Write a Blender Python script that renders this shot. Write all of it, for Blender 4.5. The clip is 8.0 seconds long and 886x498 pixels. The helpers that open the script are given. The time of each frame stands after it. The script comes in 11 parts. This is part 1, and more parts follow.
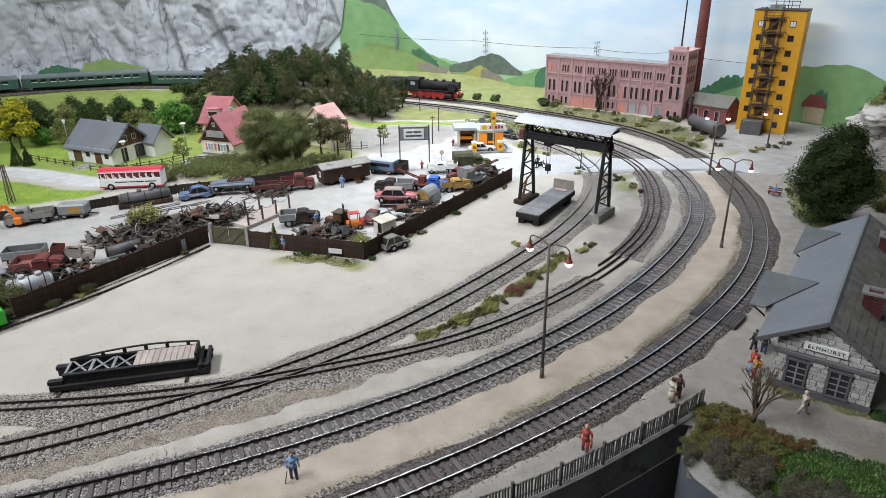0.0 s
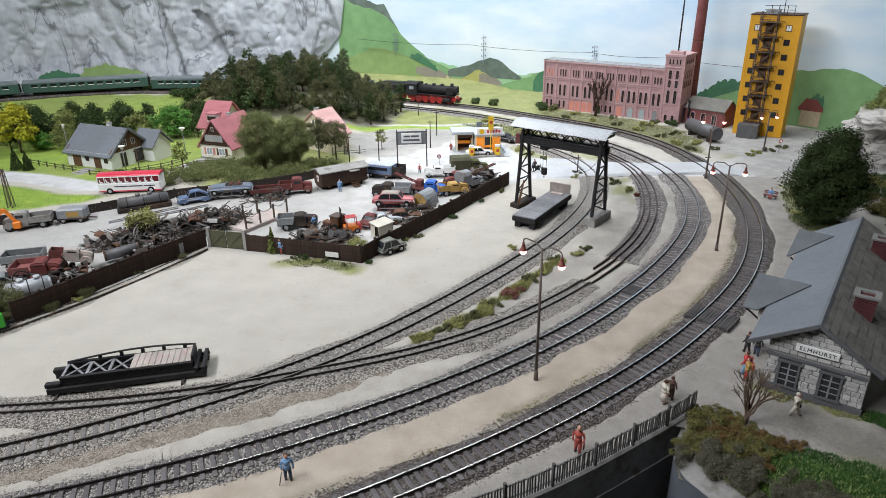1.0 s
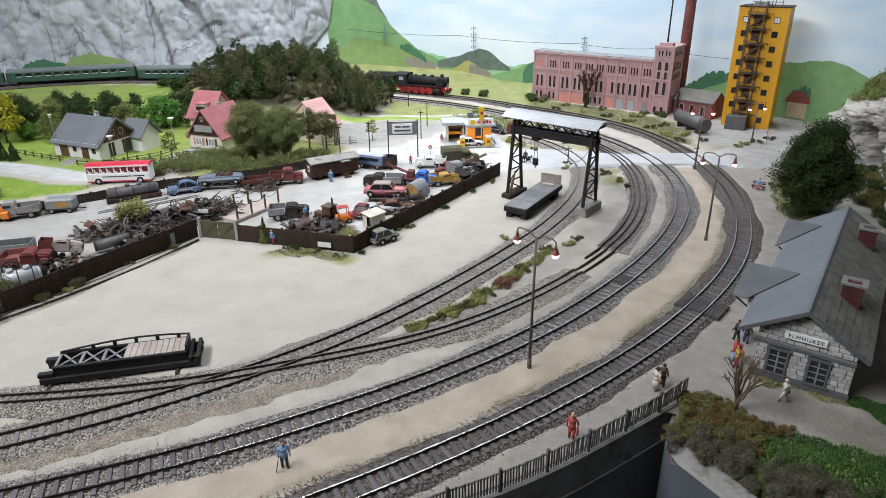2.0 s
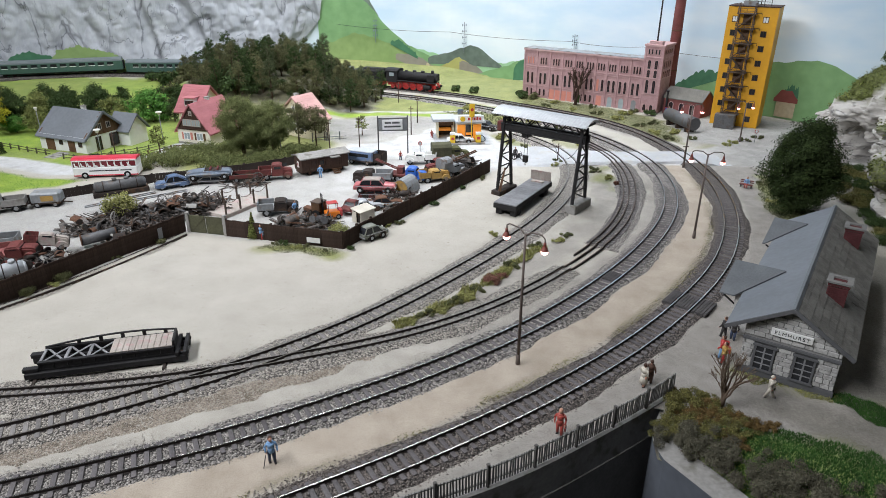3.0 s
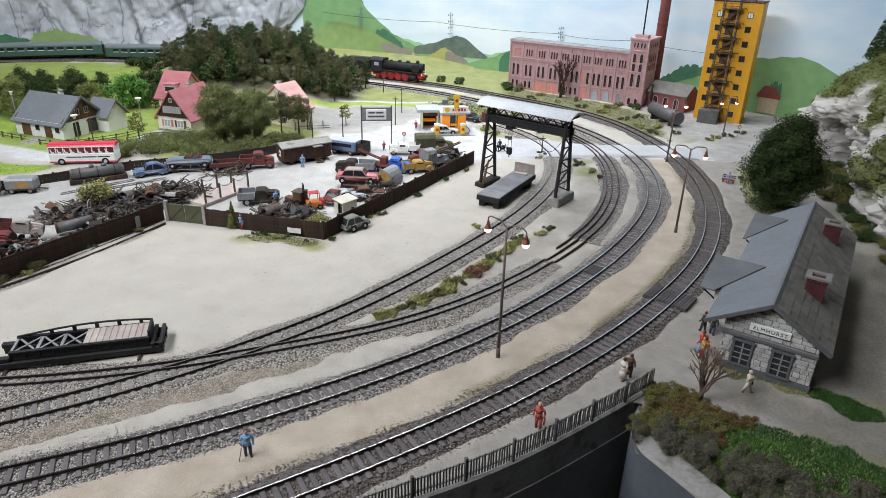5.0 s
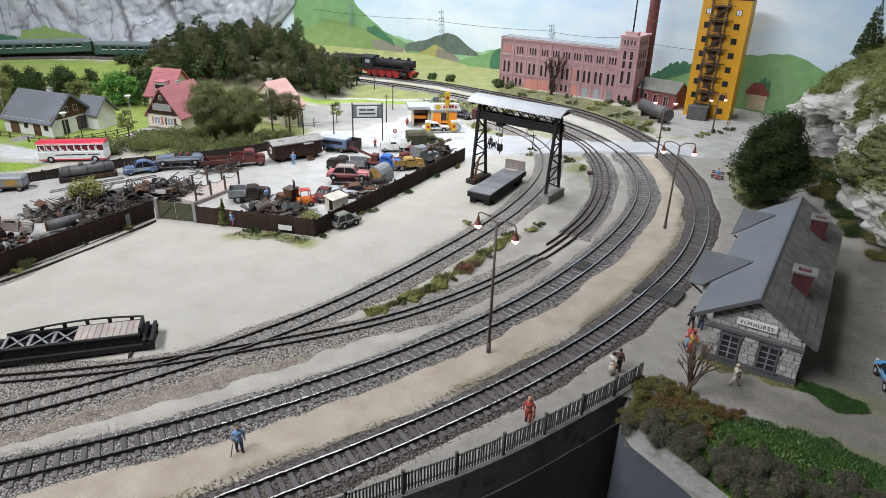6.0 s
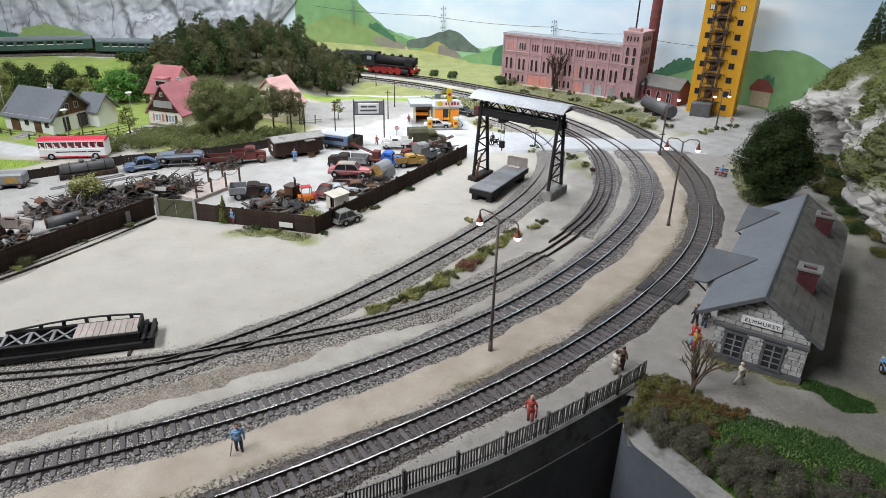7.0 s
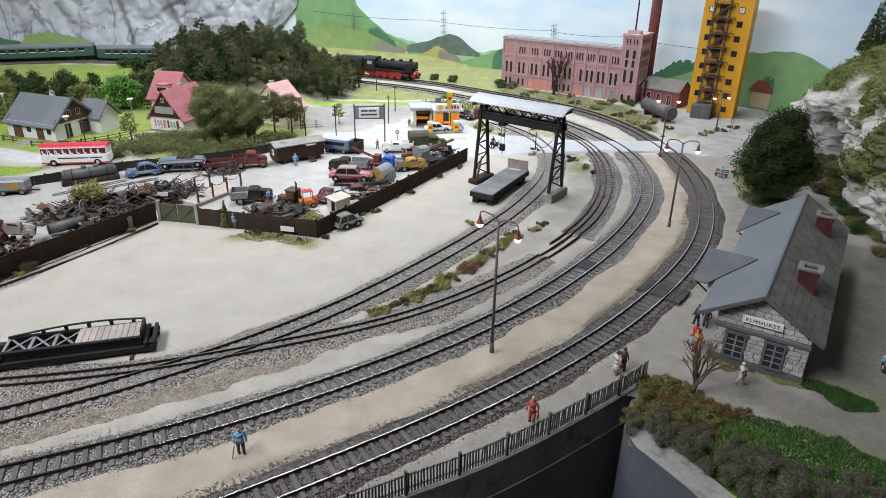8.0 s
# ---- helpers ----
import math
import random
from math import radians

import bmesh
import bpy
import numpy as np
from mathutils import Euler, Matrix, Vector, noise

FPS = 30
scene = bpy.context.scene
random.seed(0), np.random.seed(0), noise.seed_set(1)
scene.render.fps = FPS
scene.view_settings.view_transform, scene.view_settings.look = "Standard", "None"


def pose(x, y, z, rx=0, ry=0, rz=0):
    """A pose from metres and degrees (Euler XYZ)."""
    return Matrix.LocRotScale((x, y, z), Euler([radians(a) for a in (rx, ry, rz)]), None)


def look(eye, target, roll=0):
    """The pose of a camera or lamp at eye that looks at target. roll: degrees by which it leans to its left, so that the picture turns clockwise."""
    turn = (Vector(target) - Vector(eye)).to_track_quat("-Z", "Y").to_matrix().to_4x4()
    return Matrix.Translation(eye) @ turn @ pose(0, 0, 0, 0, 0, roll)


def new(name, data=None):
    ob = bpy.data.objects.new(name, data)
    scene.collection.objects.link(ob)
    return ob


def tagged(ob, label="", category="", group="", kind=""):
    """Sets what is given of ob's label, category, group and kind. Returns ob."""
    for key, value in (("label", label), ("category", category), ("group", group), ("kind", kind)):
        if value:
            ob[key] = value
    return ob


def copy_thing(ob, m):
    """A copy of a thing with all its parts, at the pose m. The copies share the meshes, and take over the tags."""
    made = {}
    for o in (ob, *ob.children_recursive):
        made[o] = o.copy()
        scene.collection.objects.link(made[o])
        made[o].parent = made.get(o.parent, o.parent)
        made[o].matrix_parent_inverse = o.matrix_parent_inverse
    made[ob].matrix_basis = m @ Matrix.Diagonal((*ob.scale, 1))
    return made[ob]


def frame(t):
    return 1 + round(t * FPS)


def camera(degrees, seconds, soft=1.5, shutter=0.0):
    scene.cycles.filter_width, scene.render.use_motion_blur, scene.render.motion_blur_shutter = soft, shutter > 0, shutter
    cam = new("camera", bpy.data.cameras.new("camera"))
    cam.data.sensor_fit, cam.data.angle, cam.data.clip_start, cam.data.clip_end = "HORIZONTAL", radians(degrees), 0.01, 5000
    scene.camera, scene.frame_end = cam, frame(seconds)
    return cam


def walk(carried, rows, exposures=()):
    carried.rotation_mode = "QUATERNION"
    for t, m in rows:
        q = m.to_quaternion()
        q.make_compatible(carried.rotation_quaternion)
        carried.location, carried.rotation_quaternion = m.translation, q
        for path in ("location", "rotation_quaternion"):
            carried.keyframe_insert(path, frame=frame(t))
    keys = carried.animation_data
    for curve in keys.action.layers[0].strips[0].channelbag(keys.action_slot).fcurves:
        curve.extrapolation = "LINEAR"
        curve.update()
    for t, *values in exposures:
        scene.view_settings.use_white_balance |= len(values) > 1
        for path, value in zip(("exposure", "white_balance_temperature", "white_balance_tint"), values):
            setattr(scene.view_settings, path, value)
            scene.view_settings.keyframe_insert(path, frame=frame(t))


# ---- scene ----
cam = camera(68.0, 8.0, soft=0.7)
PATH = [
    (0, (-0.002, -0.004, 0.305), (0.016, 1.828, -0.496), -0.7),
    (0.5, (0.0, -0.006, 0.306), (0.014, 1.829, -0.489), -1.0),
    (1, (0.003, -0.008, 0.306), (0.019, 1.829, -0.484), -0.8),
    (1.5, (0.002, -0.009, 0.306), (0.028, 1.824, -0.493), -0.4),
    (2, (-0.002, -0.011, 0.305), (0.05, 1.816, -0.508), -0.4),
    (3.5, (-0.001, -0.011, 0.304), (0.098, 1.807, -0.522), 0.8),
    (4, (0.0, -0.008, 0.304), (0.114, 1.805, -0.533), 1.3),
    (4.5, (0.001, -0.006, 0.303), (0.12, 1.805, -0.539), 1.4),
    (6, (0.003, -0.01, 0.303), (0.155, 1.794, -0.548), 1.6),
    (6.5, (0.004, -0.007, 0.301), (0.156, 1.795, -0.553), 1.4),
    (7, (0.004, -0.006, 0.301), (0.149, 1.795, -0.557), 1.5),
    (7.5, (0.003, -0.007, 0.3), (0.143, 1.799, -0.548), 1.3),
    (8, (0.005, -0.008, 0.3), (0.144, 1.799, -0.546), 1.0),
]
walk(cam, [(t, look(eye, target, roll)) for t, eye, target, roll in PATH], exposures=[(0.0, 0.0), (8.0, 0.0)])

# ---- world and light ----
scene.world = bpy.data.worlds.new("room_air")
scene.world.use_nodes = True
scene.world.node_tree.nodes["Background"].inputs[0].default_value = (0.80, 0.88, 1.0, 1)
scene.world.node_tree.nodes["Background"].inputs[1].default_value = 0.003


def ceiling_lamp(name, eye, target, sx, sy, watts, colour, spread=math.pi):
    data = bpy.data.lights.new(name, "AREA")
    data.spread = spread
    data.shape, data.size, data.size_y, data.energy, data.color = "RECTANGLE", sx, sy, watts, colour
    ob = new(name, data)
    ob.matrix_world = look(eye, target)
    return ob


# rows of neutral tubes over the back and the left of the layout
ceiling_lamp("tube_row", (0.02, 1.30, 1.34), (0.06, 1.84, 0.25), 1.4, 0.10, 14.4, (0.91, 0.95, 1.0), math.radians(116))
ceiling_lamp("tube_row", (-0.80, 0.18, 1.00), (0.35, 0.72, 0.15), 1.1, 0.14, 22.3, (0.92, 0.95, 1.0))
ceiling_lamp("tube_row", (-0.05, 1.00, 1.30), (0.02, 0.98, 0), 0.9, 0.10, 2.0, (0.92, 0.95, 1.0), math.radians(64))
ceiling_lamp("tube_row", (-0.05, 1.70, 1.30), (-0.05, 1.10, 0), 1.3, 0.07, 3.0, (0.92, 0.95, 1.0), math.radians(140))

# ---- materials ----
U = 0.01  # the plan is written in centimetres


def shade(name, c1, c2=None, scale=150, rough=0.8, metal=0.0, bump=0.0, bscale=None, vary=0.0, spots=None, emit=0.0, island=0.0):
    """Two-tone procedural surface: broad stains and fine grain, with relief; vary: value change from piece to piece."""
    m = bpy.data.materials.new(name)
    m.use_nodes = True
    nt = m.node_tree
    N, L = nt.nodes, nt.links
    b = N["Principled BSDF"]
    b.inputs["Roughness"].default_value, b.inputs["Metallic"].default_value = rough, metal
    if rough >= 0.6:
        b.inputs["Specular IOR Level"].default_value = 0.15 if rough >= 0.84 else 0.28
    c2 = c2 or tuple(v * 0.72 for v in c1)
    tc = N.new("ShaderNodeTexCoord")
    big = N.new("ShaderNodeTexNoise")
    big.inputs["Scale"].default_value, big.inputs["Detail"].default_value = scale * 0.22, 5
    fine = N.new("ShaderNodeTexNoise")
    fine.inputs["Scale"].default_value, fine.inputs["Detail"].default_value = scale * 2.2, 4
    L.new(tc.outputs["Object"], big.inputs["Vector"])
    L.new(tc.outputs["Object"], fine.inputs["Vector"])
    ramp = N.new("ShaderNodeValToRGB")
    ramp.color_ramp.elements[0].position, ramp.color_ramp.elements[1].position = 0.36, 0.66
    ramp.color_ramp.elements[0].color, ramp.color_ramp.elements[1].color = (*c2, 1), (*c1, 1)
    mixv = N.new("ShaderNodeMath")
    mixv.operation = "MULTIPLY_ADD"
    mixv.inputs[1].default_value, mixv.inputs[2].default_value = 0.45, 0.0
    add = N.new("ShaderNodeMath")
    add.operation = "MULTIPLY_ADD"
    add.inputs[1].default_value = 0.55
    L.new(fine.outputs["Fac"], mixv.inputs[0])
    L.new(big.outputs["Fac"], add.inputs[0])
    L.new(mixv.outputs[0], add.inputs[2])
    L.new(add.outputs[0], ramp.inputs["Fac"])
    out = ramp.outputs["Color"]
    if spots:
        sp = N.new("ShaderNodeTexNoise")
        sp.inputs["Scale"].default_value, sp.inputs["Detail"].default_value = scale * 0.5, 8
        L.new(tc.outputs["Object"], sp.inputs["Vector"])
        rr = N.new("ShaderNodeValToRGB")
        rr.color_ramp.elements[0].position, rr.color_ramp.elements[1].position = 0.54, 0.66
        L.new(sp.outputs["Fac"], rr.inputs["Fac"])
        mx = N.new("ShaderNodeMixRGB")
        mx.inputs[2].default_value = (*spots, 1)
        L.new(rr.outputs["Color"], mx.inputs[0])
        L.new(out, mx.inputs[1])
        out = mx.outputs[0]
    if vary or island:
        hsv = N.new("ShaderNodeHueSaturation")
        mr = N.new("ShaderNodeMapRange")
        v = vary or island
        mr.inputs[3].default_value, mr.inputs[4].default_value = 1 - v, 1 + v
        if vary:
            L.new(N.new("ShaderNodeObjectInfo").outputs["Random"], mr.inputs[0])
        else:
            L.new(N.new("ShaderNodeNewGeometry").outputs["Random Per Island"], mr.inputs[0])
        L.new(mr.outputs[0], hsv.inputs["Value"])
        L.new(out, hsv.inputs["Color"])
        out = hsv.outputs[0]
    L.new(out, b.inputs["Base Color"])
    if bump:
        bn = N.new("ShaderNodeTexNoise")
        bn.inputs["Scale"].default_value, bn.inputs["Detail"].default_value = bscale or scale * 3, 6
        L.new(tc.outputs["Object"], bn.inputs["Vector"])
        bp = N.new("ShaderNodeBump")
        bp.inputs["Strength"].default_value, bp.inputs["Distance"].default_value = bump, 0.0006
        L.new(bn.outputs["Fac"], bp.inputs["Height"])
        L.new(bp.outputs["Normal"], b.inputs["Normal"])
    if emit:
        b.inputs["Emission Color"].default_value = (*c1, 1)
        b.inputs["Emission Strength"].default_value = emit
    return m


M = dict(
    rail_side=shade("rail_rust", (0.040, 0.031, 0.028), scale=300, rough=0.6, metal=0.3),
    rail_worn=shade("rail_worn", (0.36, 0.33, 0.31), (0.17, 0.145, 0.125), scale=160, rough=0.32, metal=0.9),
    rail_top=shade("rail_polished", (0.66, 0.64, 0.61), (0.46, 0.44, 0.42), scale=120, rough=0.27, metal=1.0),
    sleeper=shade("sleeper_brown", (0.175, 0.160, 0.162), (0.10, 0.092, 0.094), scale=400, rough=0.85, bump=0.4, vary=0.18),
    sleeper_light=shade("sleeper_worn", (0.265, 0.25, 0.242), (0.16, 0.148, 0.142), scale=400, rough=0.9, bump=0.4, vary=0.2),
    ballast=shade("ballast_grey", (0.43, 0.40, 0.375), (0.23, 0.212, 0.198), scale=500, rough=0.95, bump=0.8, island=0.45),
    ballast_tan=shade("ballast_tan", (0.36, 0.31, 0.26), (0.19, 0.16, 0.13), scale=500, rough=0.95, bump=0.8, island=0.4),
    ballast_sand=shade("ballast_sandy", (0.47, 0.43, 0.385), (0.30, 0.27, 0.24), scale=500, rough=0.95, bump=0.8, island=0.35),
    ballast_dark=shade("ballast_dark", (0.23, 0.198, 0.180), (0.105, 0.088, 0.080), scale=500, rough=0.95, bump=0.8, island=0.45),
    black=shade("black_steel", (0.026, 0.025, 0.026), (0.012, 0.011, 0.012), scale=200, rough=0.7, bump=0.15),
    soot=shade("sooty_brown", (0.045, 0.034, 0.028), (0.024, 0.018, 0.016), scale=200, rough=0.8, bump=0.3, spots=(0.09, 0.05, 0.03)),
    fence_brown=shade("stained_boards", (0.060, 0.040, 0.031), (0.033, 0.022, 0.018), scale=250, rough=0.85, bump=0.4, spots=(0.095, 0.058, 0.042), vary=0.12),
    fence_green=shade("green_grey_boards", (0.115, 0.115, 0.07), (0.07, 0.068, 0.045), scale=250, rough=0.85, bump=0.4),
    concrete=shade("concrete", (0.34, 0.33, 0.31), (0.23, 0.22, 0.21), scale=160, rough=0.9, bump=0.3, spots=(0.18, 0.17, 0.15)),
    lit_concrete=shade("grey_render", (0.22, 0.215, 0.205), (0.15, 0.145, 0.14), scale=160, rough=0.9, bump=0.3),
    fascia_grey=shade("painted_fascia", (0.105, 0.115, 0.135), (0.08, 0.086, 0.10), scale=60, rough=0.7, bump=0.1),
    dark_concrete=shade("dark_concrete", (0.14, 0.135, 0.125), (0.09, 0.085, 0.08), scale=160, rough=0.9, bump=0.3),
    grey_metal=shade("grey_metal", (0.30, 0.31, 0.32), (0.20, 0.21, 0.22), scale=160, rough=0.55, metal=0.2, bump=0.15, spots=(0.17, 0.13, 0.10)),
    zinc=shade("zinc_sheet", (0.50, 0.52, 0.54), (0.36, 0.37, 0.39), scale=120, rough=0.5, metal=0.2, bump=0.1),
    white=shade("white_paint", (0.80, 0.80, 0.78), (0.68, 0.68, 0.66), scale=120, rough=0.6, spots=(0.55, 0.53, 0.49)),
    white_clean=shade("white_plastic", (0.82, 0.82, 0.82), (0.74, 0.74, 0.74), scale=90, rough=0.45),
    cream_white=shade("cream_white_render", (0.78, 0.74, 0.64), (0.66, 0.62, 0.53), scale=160, rough=0.85, bump=0.2),
    cream=shade("cream_render", (0.72, 0.66, 0.50), (0.60, 0.54, 0.40), scale=160, rough=0.85, bump=0.2),
    red=shade("red_paint", (0.50, 0.035, 0.03), (0.36, 0.025, 0.025), scale=120, rough=0.4),
    bus_glass=shade("tinted_bus_window", (0.20, 0.030, 0.040), (0.13, 0.02, 0.028), scale=60, rough=0.15),
    bus_red=shade("bus_red", (0.62, 0.03, 0.06), (0.50, 0.025, 0.05), scale=100, rough=0.3),
    dull_red=shade("faded_red", (0.20, 0.055, 0.050), (0.10, 0.03, 0.028), scale=200, rough=0.75, bump=0.3, spots=(0.10, 0.06, 0.045)),
    maroon_faded=shade("faded_maroon", (0.34, 0.125, 0.12), (0.20, 0.075, 0.07), scale=180, rough=0.6, bump=0.2, spots=(0.20, 0.12, 0.09)),
    pink_red=shade("pink_red_paint", (0.56, 0.18, 0.19), (0.42, 0.11, 0.12), scale=150, rough=0.4, spots=(0.28, 0.10, 0.09)),
    rust=shade("rust", (0.16, 0.085, 0.055), (0.075, 0.042, 0.03), scale=300, rough=0.9, bump=0.5, island=0.4),
    scrap=shade("scrap_mix", (0.15, 0.135, 0.125), (0.045, 0.040, 0.037), scale=220, rough=0.75, bump=0.5, island=0.6, spots=(0.12, 0.07, 0.045)),
    blue=shade("bright_blue", (0.03, 0.14, 0.55), (0.02, 0.09, 0.38), scale=150, rough=0.4),
    olive_grey=shade("olive_grey_paint", (0.25, 0.26, 0.22), (0.16, 0.17, 0.14), scale=150, rough=0.5, spots=(0.17, 0.16, 0.13)),
    tank_grey=shade("sooty_tank_grey", (0.13, 0.13, 0.135), (0.075, 0.073, 0.075), scale=160, rough=0.55, metal=0.2, bump=0.2, spots=(0.10, 0.08, 0.065)),
    slate_blue=shade("slate_blue_paint", (0.12, 0.19, 0.33), (0.07, 0.11, 0.20), scale=150, rough=0.45, spots=(0.16, 0.15, 0.15)),
    grey_blue=shade("grey_blue_paint", (0.17, 0.21, 0.28), (0.10, 0.13, 0.17), scale=150, rough=0.5, spots=(0.15, 0.12, 0.10)),
    sky_blue=shade("sky_blue_paint", (0.10, 0.36, 0.68), (0.08, 0.30, 0.60), scale=100, rough=0.3),
    yellow=shade("ochre_paint", (0.46, 0.29, 0.085), (0.33, 0.20, 0.06), scale=200, rough=0.6, spots=(0.26, 0.18, 0.09)),
    tower_yellow=shade("tower_yellow", (0.74, 0.37, 0.010), (0.64, 0.31, 0.008), scale=60, rough=0.55, bump=0.05),
    signal_yellow=shade("pump_yellow", (0.80, 0.52, 0.02), (0.66, 0.42, 0.02), scale=100, rough=0.4),
    orange=shade("orange_plastic", (0.85, 0.24, 0.015), (0.75, 0.19, 0.01), scale=70, rough=0.35),
    lit_orange=shade("lit_orange_panel", (0.95, 0.33, 0.03), (0.85, 0.25, 0.02), scale=70, rough=0.35, emit=0.25),
    green=shade("bright_green", (0.04, 0.50, 0.03), (0.03, 0.38, 0.02), scale=100, rough=0.4),
    coach=shade("coach_green", (0.055, 0.115, 0.095), (0.04, 0.085, 0.07), scale=80, rough=0.4),
    coach_roof=shade("coach_roof", (0.16, 0.185, 0.19), (0.12, 0.14, 0.15), scale=100, rough=0.6),
    glass=shade("dark_window", (0.028, 0.030, 0.034), (0.018, 0.019, 0.022), scale=60, rough=0.12),
    pale_glass=shade("pale_window", (0.40, 0.46, 0.48), (0.30, 0.35, 0.37), scale=60, rough=0.15),
    tyre=shade("tyre_rubber", (0.020, 0.020, 0.020), scale=150, rough=0.9),
    wood=shade("brown_wood", (0.155, 0.085, 0.045), (0.085, 0.045, 0.026), scale=300, rough=0.75, bump=0.3),
    dark_wood=shade("dark_wood", (0.070, 0.038, 0.026), (0.038, 0.021, 0.016), scale=300, rough=0.75, bump=0.3),
    pale_wood=shade("weathered_plank", (0.46, 0.41, 0.37), (0.32, 0.28, 0.25), scale=300, rough=0.85, bump=0.3, spots=(0.40, 0.28, 0.27), vary=0.08),
    grey_plank=shade("grey_plank", (0.27, 0.27, 0.28), (0.17, 0.17, 0.18), scale=300, rough=0.8, bump=0.3, vary=0.1),
    roof_grey=shade("slate_roof", (0.135, 0.145, 0.155), (0.10, 0.108, 0.118), scale=300, rough=0.7, bump=0.3, vary=0.07),
    roof_grey_sheet=shade("grey_roof_card", (0.17, 0.185, 0.205), (0.135, 0.145, 0.16), scale=90, rough=0.6, bump=0.12),
    shingle=shade("weathered_shingle", (0.185, 0.18, 0.165), (0.12, 0.115, 0.105), scale=300, rough=0.85, bump=0.4, vary=0.12),
    roof_red=shade("red_tile", (0.44, 0.165, 0.18), (0.34, 0.12, 0.13), scale=200, rough=0.7, bump=0.2, vary=0.08),
    roof_pink=shade("faded_red_tile", (0.60, 0.37, 0.345), (0.50, 0.29, 0.27), scale=200, rough=0.75, bump=0.2, vary=0.08),
    brick_wall=shade("red_brick_pink", (0.49, 0.315, 0.325), (0.37, 0.22, 0.23), scale=350, rough=0.85, bump=0.5, spots=(0.50, 0.32, 0.32)),
    brick_trim=shade("brick_trim", (0.53, 0.36, 0.36), (0.41, 0.26, 0.26), scale=350, rough=0.85, bump=0.4),
    chimney_brick=shade("chimney_brick", (0.27, 0.105, 0.10), (0.19, 0.07, 0.068), scale=350, rough=0.85, bump=0.5),
    brick_dark=shade("dark_red_brick", (0.12, 0.040, 0.042), (0.07, 0.025, 0.026), scale=350, rough=0.85, bump=0.5),
    brick_orange=shade("orange_shutter", (0.62, 0.26, 0.20), (0.52, 0.20, 0.16), scale=200, rough=0.8),
    stone=shade("pale_ashlar", (0.50, 0.49, 0.47), (0.33, 0.32, 0.31), scale=260, rough=0.9, bump=0.6, vary=0.16, spots=(0.26, 0.25, 0.24)),
    mortar=shade("mortar_grey", (0.26, 0.255, 0.25), (0.18, 0.175, 0.17), scale=300, rough=0.95, bump=0.4),
    plinth=shade("plinth_grey", (0.12, 0.12, 0.125), (0.09, 0.09, 0.095), scale=160, rough=0.85, bump=0.2),
    bark=shade("bark", (0.125, 0.085, 0.060), (0.060, 0.040, 0.030), scale=500, rough=0.95, bump=0.8),
    bark_pale=shade("bark_pale", (0.20, 0.145, 0.105), (0.10, 0.07, 0.052), scale=500, rough=0.95, bump=0.8),
    leaf_dark=shade("leaf_dark", (0.060, 0.094, 0.030), (0.026, 0.043, 0.014), scale=300, rough=0.85, island=0.5),
    leaf_wood=shade("leaf_wood", (0.110, 0.130, 0.062), (0.044, 0.054, 0.025), scale=300, rough=0.9, island=0.6),
    leaf_brown=shade("leaf_brownish", (0.155, 0.155, 0.072), (0.068, 0.070, 0.032), scale=300, rough=0.9, island=0.5),
    leaf_tree=shade("leaf_deep_green", (0.046, 0.068, 0.022), (0.016, 0.026, 0.008), scale=300, rough=0.88, island=0.55),
    leaf_mid=shade("leaf_olive", (0.225, 0.245, 0.080), (0.115, 0.135, 0.040), scale=300, rough=0.85, island=0.5),
    leaf_olive=shade("leaf_olive_green", (0.195, 0.215, 0.085), (0.085, 0.100, 0.036), scale=300, rough=0.85, island=0.5),
    leaf_herb=shade("leaf_herb_green", (0.200, 0.220, 0.085), (0.095, 0.110, 0.040), scale=300, rough=0.85, island=0.5),
    leaf_fresh=shade("leaf_fresh", (0.120, 0.280, 0.055), (0.065, 0.165, 0.032), scale=300, rough=0.85, island=0.45),
    leaf_yellow=shade("leaf_yellow", (0.50, 0.47, 0.04), (0.30, 0.29, 0.025), scale=300, rough=0.85, island=0.4),
    moss=shade("moss_mix", (0.33, 0.32, 0.12), (0.19, 0.195, 0.07), scale=300, rough=0.95, island=0.55),
    lichen=shade("grey_lichen", (0.150, 0.140, 0.100), (0.060, 0.056, 0.038), scale=300, rough=0.95, island=0.5),
    bank_moss=shade("olive_bank_moss", (0.19, 0.175, 0.06), (0.085, 0.08, 0.028), scale=300, rough=0.95, island=0.6),
    moss_brown=shade("yellow_brown_moss", (0.19, 0.12, 0.045), (0.09, 0.06, 0.024), scale=300, rough=0.95, island=0.5),
    heather=shade("russet_tuft", (0.24, 0.11, 0.085), (0.14, 0.07, 0.05), scale=300, rough=0.95, island=0.5),
    grass_green=shade("static_grass", (0.085, 0.205, 0.038), (0.045, 0.12, 0.022), scale=300, rough=0.9, island=0.45),
    grass_bank=shade("bank_grass", (0.062, 0.140, 0.034), (0.030, 0.078, 0.018), scale=300, rough=0.9, island=0.5),
    grass_dull=shade("dull_grass", (0.125, 0.132, 0.062), (0.066, 0.072, 0.031), scale=300, rough=0.9, island=0.45),
    cloth_blue=shade("figure_blue", (0.06, 0.08, 0.13), (0.04, 0.05, 0.09), scale=300, rough=0.6),
    cloth_red=shade("figure_red", (0.42, 0.075, 0.055), (0.30, 0.05, 0.04), scale=300, rough=0.55),
    cloth_white=shade("figure_white", (0.62, 0.58, 0.50), (0.48, 0.44, 0.37), scale=300, rough=0.6),
    cloth_sky=shade("figure_pale_blue", (0.22, 0.38, 0.60), (0.16, 0.28, 0.46), scale=300, rough=0.6),
